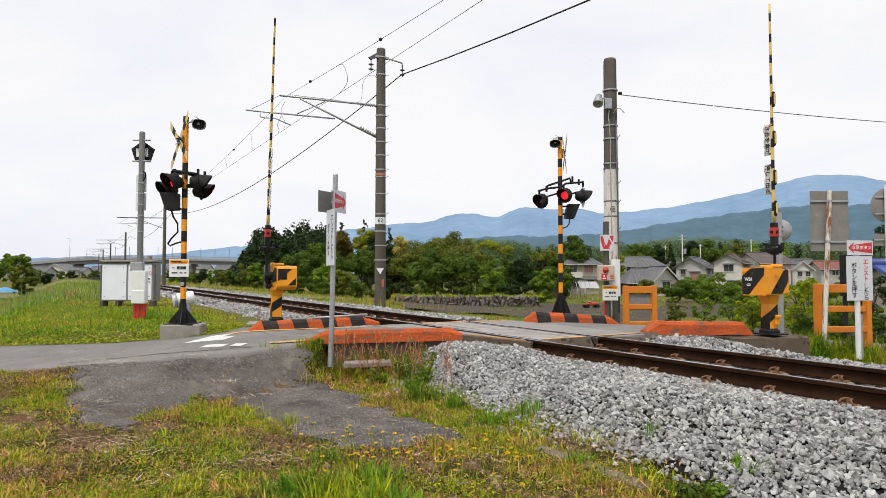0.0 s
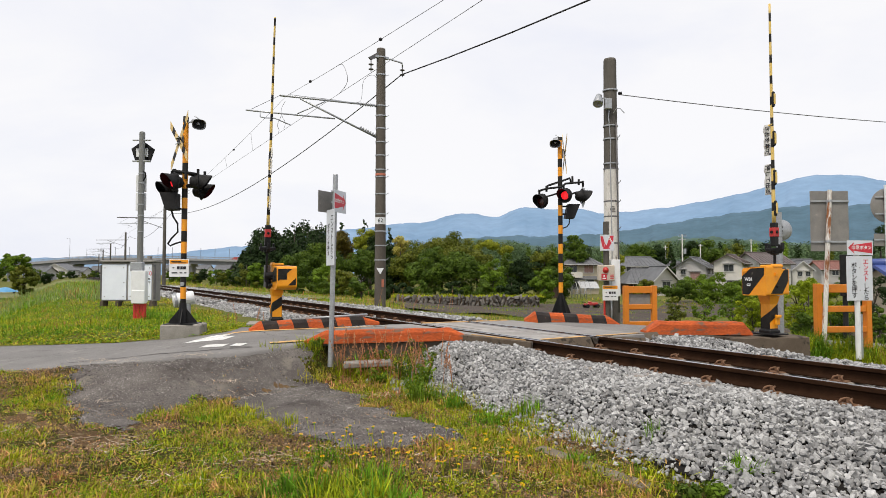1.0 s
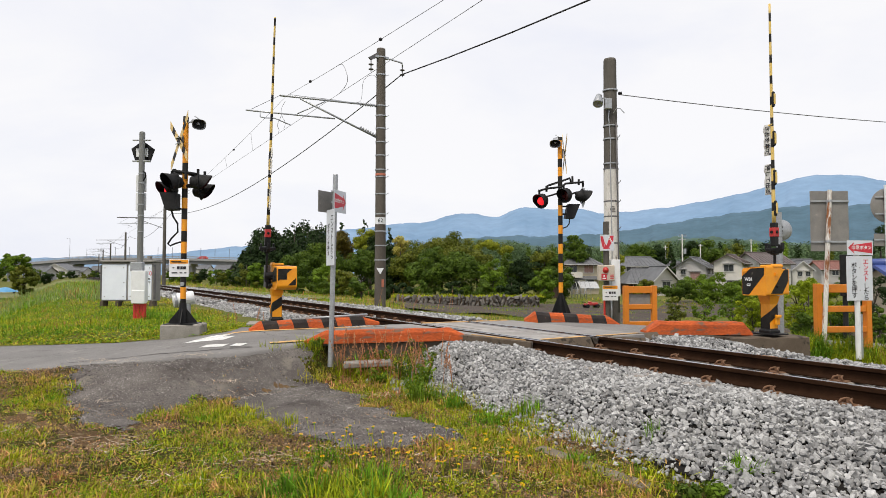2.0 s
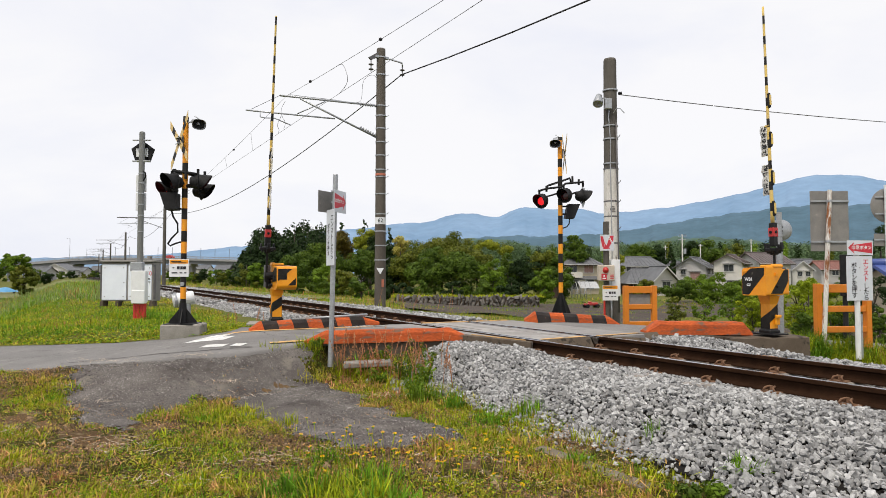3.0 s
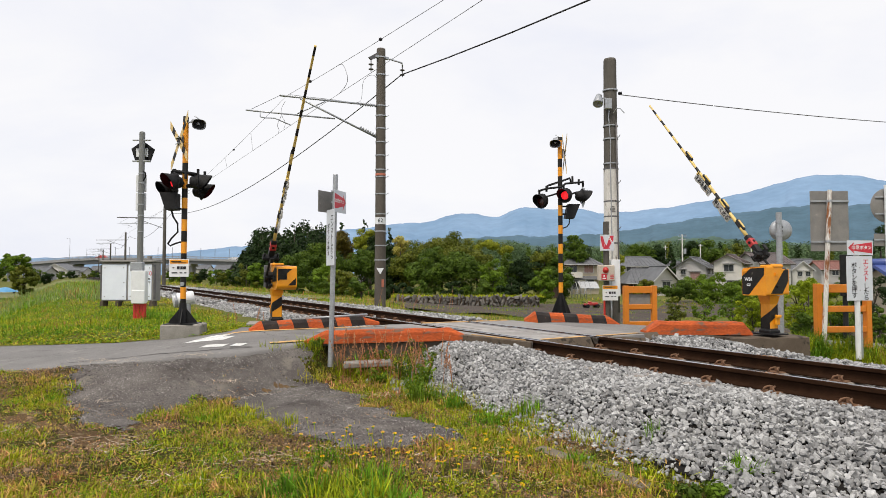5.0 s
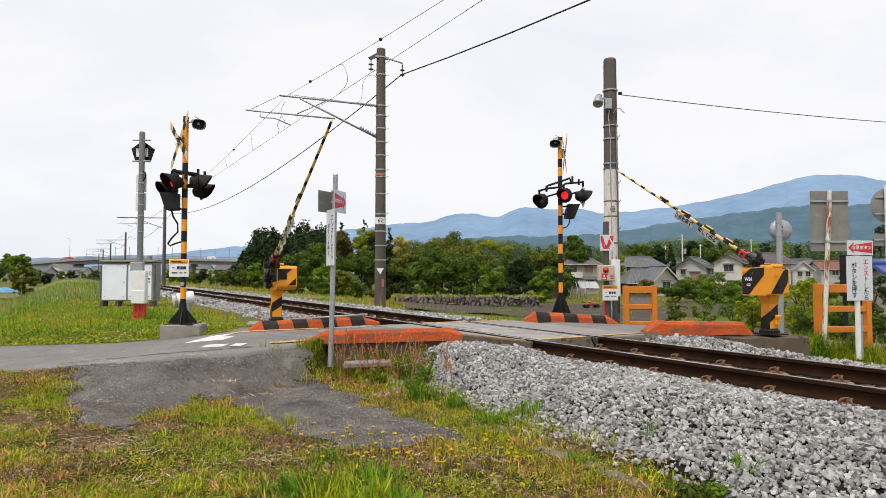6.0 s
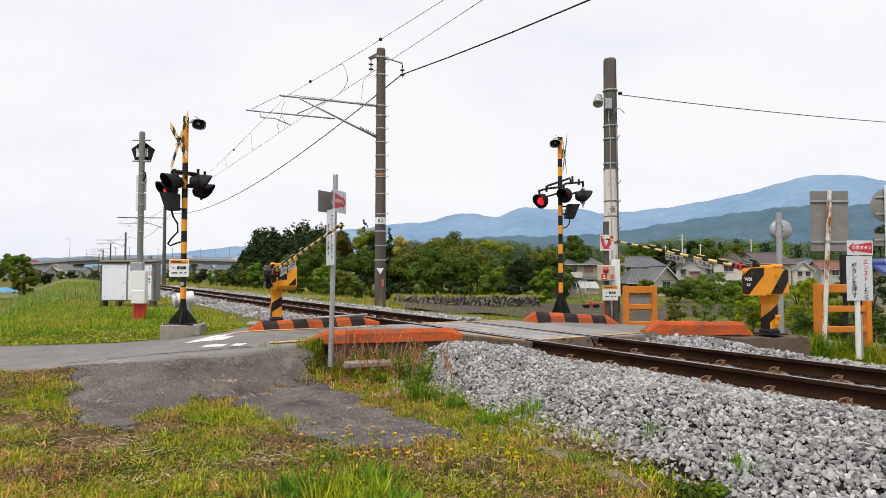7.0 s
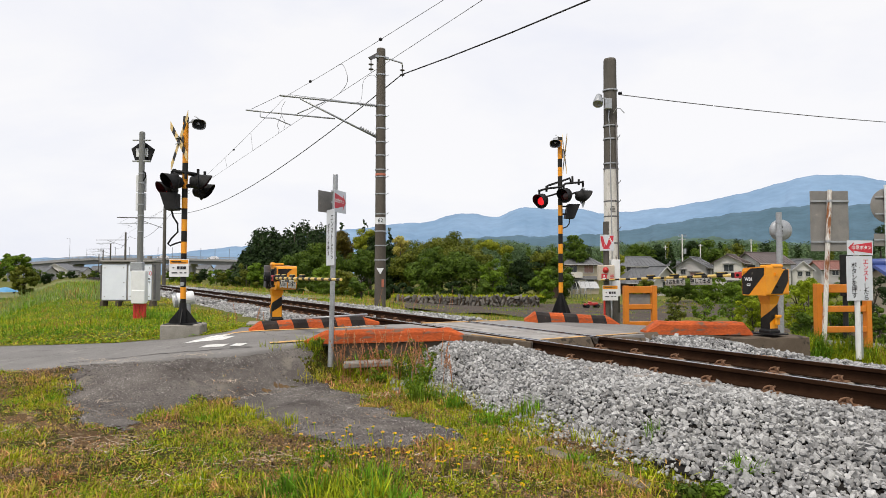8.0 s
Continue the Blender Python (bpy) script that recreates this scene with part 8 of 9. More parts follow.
def far_car(paint, label):
    c = thing("car", label, "car", pose(0, 0, 0), "cars on the bridge")
    body = Shape().prism([(-2.1, -0.8, 0.35), (2.1, -0.8, 0.35), (2.15, -0.8, 0.75), (1.2, -0.8, 0.95), (0.6, -0.8, 1.45), (-1.3, -0.8, 1.48), (-1.95, -0.8, 0.98), (-2.15, -0.8, 0.85)], (0, 1.6, 0))
    part("body", body, paint, c)
    part("side_window", Shape().prism([(-1.6, -0.805, 0.98), (0.85, -0.805, 0.98), (0.5, -0.805, 1.36), (-1.2, -0.805, 1.38)], (0, -0.01, 0)), M_GLASS, c)
    for x in (-1.3, 1.3):
        for y in (-0.72, 0.72):
            part("wheel", Shape().cyl((x, y - 0.1, 0.32), (x, y + 0.1, 0.32), 0.32, n=14), M_BLACK, c)
    for y in (-0.55, 0.55):
        part("headlight", Shape().box((2.13, y, 0.72), (0.05, 0.3, 0.14), 0.01), M_WHITE, c)
    return c


M_CARWHITE = surf("white_car_paint", (0.80, 0.80, 0.82), (0.78, 0.78, 0.80), rough=0.25, bump=0.0, spread=0.02)
M_CARRED = surf("red_car_paint", (0.50, 0.03, 0.03), (0.48, 0.03, 0.03), rough=0.25, bump=0.0, spread=0.02)
CARS = {"first": far_car(M_CARWHITE, "small white car driving over a bridge"), "second": far_car(M_CARWHITE, "small white car driving over a bridge"), "red": far_car(M_CARRED, "small red car driving over a bridge")}

# far roofs and clutter under the bridge
for p, row, Y, w, eave, rd, wall, roof, ax, lab in ((98, 492, 230, 9, 3.0, 5.2, M_PLASTER, M_TILE, "y", "far white gabled house by the bridge"), (128, 492, 240, 8, 2.6, 4.0, M_PLASTER, M_TILE, "x", "far white house by the bridge"),
                                                    (60, 494, 210, 7, 2.4, 4.0, M_GREYWALL, M_TILE, "x", "far grey house by the bridge"), (345, 490, 300, 12, 4.0, 5.6, M_PLASTER, M_TILE, "x", "far white shed beyond the bridge"),
                                                    (398, 490, 280, 9, 3.4, 5.2, M_PLASTER, M_TILE, "x", "far white house beyond the bridge"), (310, 490, 320, 12, 4.4, 6.0, M_GREYWALL, M_TILE, "x", "far grey shed beyond the bridge"),
                                                    (425, 492, 260, 8, 3.6, 5.4, M_GREYWALL, M_TILEBROWN, "x", "far grey house beyond the bridge"), (185, 490, 300, 14, 3.6, 5.0, M_PLASTER, M_TILE, "x", "far white shed by the bridge")):
    house(place(p, row, Y, 0), w, 7, eave, rd, wall, roof, lab, [(-w / 4, eave * 0.55, 1.6, 1.3, G), (w / 4, eave * 0.55, 1.6, 1.3, G)], axis=ax, over_=0.5)
M_TARP = surf("blue_tarpaulin", (0.10, 0.32, 0.55), (0.08, 0.26, 0.46), rough=0.5, scale=2.0, bump=0.2)
tp = Shape()
tp.lathe([(0.0, 0.95), (0.6, 0.85), (1.2, 0.5), (1.9, 0.3), (2.1, 0.0)], 14, M=Matrix.Diagonal((0.55, 0.5, 0.5, 1)))
tagged(part("tarpaulin_heap", tp, M_TARP, at_pose=place(10, 517, 62, 0)), "blue tarpaulin covering a heap in a field", "tarpaulin")
for i in range(8):
    x_, y_ = -13.5 - 3.2 * i, 74 + 2.5 * (i % 3)
    px_tree(300 + 17 * i + (i * 37) % 11, 478 + (i * 7) % 8, 130 + 11 * (i % 4), 20, (L_MID, L_BRIGHT, L_OLIVE)[i % 3], 800 + i, "small round bush in the far fields", count=500, leaf=0.4, low=0.0, name="bush", blobs=8, group="bushes in the far fields")


# ---- grass and weeds ----
B_GREEN = leaf_mat("grass_blades_green", (0.370, 0.400, 0.018), (0.255, 0.305, 0.014), sub=0.4, scale=1.2, island=0.6)
B_YEL = leaf_mat("grass_blades_yellowing", (0.44, 0.38, 0.045), (0.33, 0.31, 0.035), sub=0.4, scale=1.2, island=0.6)
B_DRY = leaf_mat("dead_grass_blades", (0.56, 0.35, 0.12), (0.40, 0.23, 0.075), sub=0.25, scale=1.5, island=0.65)
B_LUSH = leaf_mat("lush_grass_blades", (0.175, 0.330, 0.020), (0.110, 0.235, 0.016), sub=0.4, scale=1.5, island=0.55)
B_RED = leaf_mat("reddish_seed_stalks", (0.40, 0.15, 0.065), (0.42, 0.22, 0.11), sub=0.1, scale=2.0, island=0.6)


def blades(rng, x, y, z, length, width, lean=0.5, bent=True):
    """Tapering blades: two quads each where they bend, one where they are far."""
    n = len(x)
    a = rng.uniform(0, 2 * np.pi, n)
    dx, dy = np.cos(a), np.sin(a)
    L = length * rng.uniform(0.5, 1.3, n)
    b = np.abs(rng.normal(0, lean, n)) + 0.08
    w = width * rng.uniform(0.7, 1.3, n)
    rows = []
    for t, ww in ((0.0, 1.0), (0.55, 0.8), (1.0, 0.08)) if bent else ((0.0, 1.0), (1.0, 0.15)):
        off = L * b * t * t
        up = L * t * np.sqrt(np.clip(1 - (b * t * 0.75) ** 2, 0.05, 1))
        cx, cy, cz = x + dx * off, y + dy * off, z + up
        for k in (-1, 1):
            rows.append(np.column_stack([cx - dy * w * ww * k / 2, cy + dx * w * ww * k / 2, cz]))
    V = np.stack(rows, 1).reshape(-1, 3)
    if not bent:
        return V, (np.arange(n) * 4)[:, None] + np.array([[0, 1, 3, 2]])
    o = (np.arange(n) * 6)[:, None]
    F = np.concatenate([o + np.array([[0, 1, 3, 2]]), o + np.array([[2, 3, 5, 4]])], 1).reshape(-1, 4)
    return V, F


def apron_mask(x, y):
    jx, jy = apron_wobble(x, y)
    return inside(x + jx, y + jy, APRON)


def road_dist(x, y):
    q = np.full(x.shape, 1e9)
    for p, w in ROAD_PTS[::2]:
        q = np.minimum(q, np.hypot(x - p.x, y - p.y) - w)
    return q


def lawn(name, pick, n, mats, length, width, label, seed, lean=0.5, bent=True):
    """Scatter blades; pick(rng, n) gives places and a height factor for each."""
    rng = np.random.default_rng(seed)
    x, y, k, *own = pick(rng, n)
    z = ground_z(x, y) - 0.015
    V, F = blades(rng, x, y, z, length * k, width * np.sqrt(k), lean, bent)
    m = rng.choice(len(mats), len(x), p=[q[1] for q in mats])
    # clumps of one colour rather than even confetti
    tone = wave(x, y, 1.9, 0.6) + rng.normal(0, 0.5, len(x))
    order = np.argsort(np.argsort(own[0] if own else tone)) / len(x)
    edges = np.cumsum([q[1] for q in mats])
    m = np.searchsorted(edges, order * 0.9999)
    mi = np.repeat(m, 2 if bent else 1)
    me = array_mesh(name, V, F, [q[0] for q in mats], mi=mi)
    tagged(new(name, me), label, "grass", kind="stuff")


def near_places(rng, n):
    # most blades grow in clumps, each of one height and tint
    m = n // 45
    cy = rng.uniform(2.6, 9.8, m)
    cx = rng.uniform(-0.78, 0.30, m) * cy + rng.uniform(-0.3, 0.3, m)
    who = rng.integers(0, m, n)
    wide = np.where(rng.random(n) < 0.25, 0.28, 0.015 + 0.05 * rng.random(m)[who])
    x, y = cx[who] + rng.normal(0, wide), cy[who] + rng.normal(0, wide)
    grow = np.clip(rng.lognormal(0, 0.40, m), 0.45, 2.1)[who]
    tone = (0.8 * wave(cx, cy, 1.9, 0.6) + rng.normal(0, 0.6, m))[who] + rng.normal(0, 0.2, n)
    s, d = x * TU.x + y * TU.y, x * TN.x + y * TN.y
    ok = ~apron_mask(x, y) & (road_dist(x, y) > 0.05) & (d < 4.15 + 0.12 * np.sin(s * 3))
    cover = turf_cover(x, y)
    ok &= rng.random(n) < np.clip(0.22 + 1.2 * cover, 0.04, 1.0)
    k = np.clip(0.75 + 0.7 * cover, 0.4, 1.7) * grow
    return x[ok], y[ok], k[ok], tone[ok]


def dry_places(rng, n):
    y = rng.uniform(2.6, 9.9, n)
    x = rng.uniform(-0.78, 0.30, n) * y
    s, d = x * TU.x + y * TU.y, x * TN.x + y * TN.y
    ap = apron_mask(x, y)
    ok = (road_dist(x, y) > 0.0) & (d < 4.2) & (~ap | (rng.random(n) < 0.03 + 0.25 * (wave(x, y, 2.3, 2.0) > 0.45)))
    return x[ok], y[ok], np.full(ok.sum(), 1.0)


lawn("near_grass", near_places, 330000, [(B_RED, 0.05), (B_DRY, 0.19), (B_YEL, 0.20), (B_GREEN, 0.40), (B_LUSH, 0.16)], 0.043, 0.0080, "patchy yellow-green grass on dry soil", 21, 1.0)
lawn("dead_grass", dry_places, 52000, [(B_DRY, 0.85), (B_YEL, 0.15)], 0.055, 0.004, "dead straw-coloured grass lying on soil", 22, 1.6)


def left_places(rng, n):
    m = n // 30
    cy = 11.0 + 62 * rng.random(m) ** 2.1
    cx = -rng.uniform(0.2, 0.86, m) * cy
    who = rng.integers(0, m, n)
    wide = np.where(rng.random(n) < 0.35, 0.5, 0.05 + 0.12 * rng.random(m)[who]) * (0.6 + cy[who] / 30)
    x, y = cx[who] + rng.normal(0, wide), np.maximum(cy[who] + rng.normal(0, wide), 10.9)
    grow = np.clip(rng.lognormal(0, 0.35, m), 0.5, 1.9)[who]
    tone = (0.9 * wave(cx, cy, 0.9, 0.6) + 0.5 * wave(cx, cy, 2.3, 1.4) + rng.normal(0, 0.45, m))[who] + rng.normal(0, 0.2, n)
    tone -= 1.1 * smooth(1.3, 0.2, road_dist(x, y)) + 0.9 * smooth(2.6, 3.8, x * TN.x + y * TN.y)
    s, d = x * TU.x + y * TU.y, x * TN.x + y * TN.y
    ok = (d < 3.9 + 0.3 * wave(x, y, 1.3)) & (road_dist(x, y) > 0.12) & (s > 11.5)
    k = (0.65 + 0.35 * wave(x, y, 0.8) + 0.5 * smooth(1.0, -3.0, d) + 0.25 * smooth(14, 18, s)) * (0.7 + y / 38) * (1 + 1.6 * smooth(30, 70, s) * smooth(-1.5, 1.0, d))
    k = k * np.where(s + 0.4 * d < 14.0, 0.5, 1.0) * np.where(road_dist(x, y) < 0.9, 0.6, 1.0)
    return x[ok], y[ok], np.clip((k * grow)[ok], 0.25, 6.0), tone[ok]


lawn("verge_grass", left_places, 210000, [(B_RED, 0.02), (B_DRY, 0.05), (B_YEL, 0.10), (B_GREEN, 0.29), (B_LUSH, 0.54)], 0.082, 0.016, "thick bright green grass on the railway verge", 23, 1.5, bent=False)


def reed_places(rng, n):
    # taller pale reeds on the outer slope of the bank
    m = n // 40
    cy = rng.uniform(27, 70, m)
    cx = -rng.uniform(0.50, 0.72, m) * cy
    who = rng.integers(0, m, n)
    x, y = cx[who] + rng.normal(0, 0.7, n), cy[who] + rng.normal(0, 0.7, n)
    ok = (wave(x, y, 0.35, 0.8) > -0.25) & (road_dist(x, y) > 1.0)
    return x[ok], y[ok], rng.lognormal(0, 0.3, m)[who][ok], rng.normal(0, 1, m)[who][ok]


B_REED = leaf_mat("pale_reed_blades", (0.30, 0.36, 0.13), (0.20, 0.27, 0.085), sub=0.3, scale=1.2, island=0.5)
lawn("reed_grass", reed_places, 14000, [(B_RED, 0.06), (B_DRY, 0.05), (B_REED, 0.72), (B_LUSH, 0.17)], 0.40, 0.028, "taller pale reeds on the slope of the bank", 27, 0.7, bent=False)


def far_places(rng, n):
    s = -6 + 60 * rng.random(n) ** 1.6
    d = 8.9 + 9 * rng.random(n) ** 1.4
    x, y = s * TU.x + d * TN.x, s * TU.y + d * TN.y
    ok = (road_dist(x, y) > 0.15) & (wave(x, y, 0.9) + rng.normal(0, 0.5, n) > -0.5)
    k = (0.7 + 0.5 * wave(x, y, 1.1, 2.0)) * (0.8 + y / 60) * np.where(d > 11.5, 0.6, 1.0) * np.where(s < 6, 0.6, 1.0)
    return x[ok], y[ok], np.clip(k[ok], 0.3, 2.2)


lawn("far_verge_grass", far_places, 60000, [(B_DRY, 0.12), (B_YEL, 0.20), (B_GREEN, 0.34), (B_LUSH, 0.34)], 0.22, 0.012, "rough grass beyond the track", 24, 0.5, bent=False)


def field_places(rng, n):
    y = rng.uniform(26, 120, n)
    x = rng.uniform(-0.62, -0.06, n) * y
    s, d = x * TU.x + y * TU.y, x * TN.x + y * TN.y
    ok = (d > 12) & (road_dist(x, y) > 0.3) & (wave(x, y * 0.6, 0.25) > -0.35)
    return x[ok], y[ok], np.clip((0.6 + 0.5 * wave(x, y, 0.5, 1.0))[ok] * y[ok] / 40, 0.3, 3.0)


def plot_places(rng, n):
    # weeds in rows and patches over the plots between the lane and the houses
    y = 24 + 62 * rng.random(n) ** 1.5
    x = rng.uniform(0.06, 0.56, n) * y
    band = np.sin(y * 0.95 + 0.4 * np.sin(x * 0.6)) + 0.5 * wave(x, y, 0.5, 0.7)
    ok = (band > 0.55) & (road_dist(x, y) > 0.4)
    return x[ok], y[ok], np.clip((0.6 + 0.5 * wave(x, y, 0.9, 1.0))[ok] * y[ok] / 45, 0.3, 1.6), (wave(x, y, 0.4) + rng.normal(0, 0.3, n))[ok]


lawn("plot_weeds", plot_places, 60000, [(B_DRY, 0.16), (B_GREEN, 0.30), (B_LUSH, 0.44), (B_YEL, 0.10)], 0.26, 0.03, "low weeds and crops on the plots", 26, 0.6, bent=False)
lawn("field_grass", field_places, 40000, [(B_DRY, 0.28), (B_RED, 0.07), (B_GREEN, 0.33), (B_LUSH, 0.32)], 0.26, 0.03, "rough grass of the far fields", 25, 0.5, bent=False)


# ---- grit, leaf litter and broad-leaved weeds on the ground ----
def litter(name, pick, n, size, mats, label, category, seed, flat=0.35):
    """Tiny leaves lying about, one quad each."""
    rng = np.random.default_rng(seed)
    x, y = pick(rng, n)
    n = len(x)
    z = ground_z(x, y) + rng.uniform(0.004, 0.035, n)
    nn = np.column_stack([rng.normal(0, flat, n), rng.normal(0, flat, n), np.ones(n)])
    nn /= np.linalg.norm(nn, axis=1)[:, None]
    a = np.cross(nn, rng.normal(size=(n, 3)))
    a /= np.linalg.norm(a, axis=1)[:, None]
    b = np.cross(nn, a)
    p = np.column_stack([x, y, z])
    s = size * rng.uniform(0.5, 1.5, n)[:, None]
    V = np.stack([p - a * s * 0.5, p + b * s * 0.30, p + a * s * 0.6, p - b * s * 0.30], 1).reshape(-1, 3)
    mi = rng.integers(0, len(mats), n)
    tagged(new(name, array_mesh(name, V, np.arange(4 * n).reshape(-1, 4), mats, mi=mi)), label, category, kind="stuff")


def weed_spots(rng, n):
    x, y = near_places(rng, n)[:2]
    keep = wave(x, y, 2.7, 0.4) + rng.normal(0, 0.35, len(x)) > 0.05
    return x[keep], y[keep]


def verge_spots(rng, n):
    x, y = left_places(rng, n)[:2]
    return x, y


def soil_spots(rng, n):
    x, y, k = dry_places(rng, n)
    return x, y


litter("broad_leaved_weeds", weed_spots, 330000, 0.018, [B_LUSH, B_GREEN, B_YEL], "low broad-leaved green weeds", "weeds", 31, 0.5)
litter("verge_weeds", verge_spots, 115000, 0.045, [B_LUSH, B_GREEN, B_YEL], "low broad-leaved weeds in the verge", "weeds", 34, 0.6)
litter("leaf_litter", soil_spots, 45000, 0.016, [B_DRY, M_BARE, B_RED], "dry brown leaf litter on soil", "litter", 32, 0.3)


def grit():
    """Loose grit of the broken asphalt."""
    rng = np.random.default_rng(33)
    n = 110000
    x, y = rng.uniform(-5.8, 0.5, n), rng.uniform(5.3, 10.0, n)
    ok = apron_mask(x, y) & (wave(x, y, 2.0, 1.5) + rng.normal(0, 0.5, n) > -0.55)
    x, y = x[ok], y[ok]
    k = np.clip(1 - np.hypot(x, y) / 60, 0, 1)
    z = ground_z(x, y) + k * (0.025 * np.sin(x * 2.3 + 1.3 * np.sin(y * 1.7)) * np.sin(y * 2.9 + np.sin(x * 1.1)) + 0.012 * np.sin(x * 7.1 + y * 3.3) * np.sin(y * 8.7))
    z = z + 0.015 + 0.006 * np.sin(x * 3.1 + y) * np.sin(y * 2.7)
    bit = (np.array([[1, 0, -0.2], [-0.3, 0.9, -0.2], [-0.6, -0.8, -0.2], [0.1, 0.05, 0.75]]), np.array([[0, 1, 3], [1, 2, 3], [2, 0, 3]]))
    scatter("asphalt_grit", [bit], np.column_stack([x, y, z]), 0.0062 * rng.lognormal(0, 0.38, len(x)), M_GRIT, "loose grey grit on crumbling asphalt", "grit", rng, tilt=0.6)


M_GRIT = dull(surf("asphalt_grit", (0.25, 0.235, 0.222), (0.12, 0.110, 0.102), rough=0.95, scale=3.0, bump=0.0, island=0.8, world_space=True))
grit()


def crumbs():
    """Clods, pebbles and bits of bark on the bare soil."""
    rng = np.random.default_rng(35)
    n = 90000
    y = 2.8 + 6.6 * rng.random(n) ** 1.2
    x = rng.uniform(-0.78, 0.30, n) * y
    d = x * TN.x + y * TN.y
    ok = ~apron_mask(x, y) & (road_dist(x, y) > 0.05) & (d < 4.0) & (turf_cover(x, y) + rng.normal(0, 0.25, n) < 0.25)
    x, y = x[ok], y[ok]
    bit = (np.array([[1, 0, -0.2], [-0.3, 0.9, -0.2], [-0.6, -0.8, -0.2], [0.1, 0.05, 0.75]]), np.array([[0, 1, 3], [1, 2, 3], [2, 0, 3]]))
    scatter("soil_crumbs", [bit], np.column_stack([x, y, ground_z(x, y) + 0.012]), 0.007 * rng.lognormal(0, 0.5, len(x)), M_CRUMB, "crumbs of brown soil and small pebbles", "soil", rng, tilt=0.8)


M_CRUMB = dull(surf("soil_crumbs", (0.24, 0.165, 0.10), (0.12, 0.080, 0.048), rough=0.98, scale=3.0, bump=0.0, island=0.75, world_space=True))
crumbs()


def wall_places(rng, n):
    x = rng.uniform(-4.5, 9.0, n)
    y = rng.uniform(55.1, 58.5, n)
    return x, y, np.clip(0.8 + 0.5 * wave(x, y, 1.5), 0.3, 1.5)


def on_wall(seed):
    rng = np.random.default_rng(seed)
    x, y, k = wall_places(rng, 5000)
    V, F = blades(rng, x, y, np.full(len(x), -1.16), 0.28 * k, 0.03 * np.sqrt(k), 0.8)
    tagged(new("terrace_grass", array_mesh("terrace_grass", V, F, B_GREEN)), "rough grass growing over a stone wall", "grass", kind="stuff")


on_wall(41)
# ---- single plants ----
def tuft(x, y, n, length, width, mat, seed, label, lean=0.8, spread=0.07, name="grass_tuft", z=None):
    rng = np.random.default_rng(seed)
    a, r = rng.uniform(0, 6.28, n), spread * np.sqrt(rng.random(n))
    V, F = blades(rng, r * np.cos(a), r * np.sin(a), np.zeros(n), np.full(n, length), width, lean)
    ob = new(name, array_mesh(name, V, F, mat))
    ob.matrix_basis = pose(x, y, (gz1(x, y) if z is None else z) - 0.02)
    return tagged(ob, label, "weed", "weed tufts")


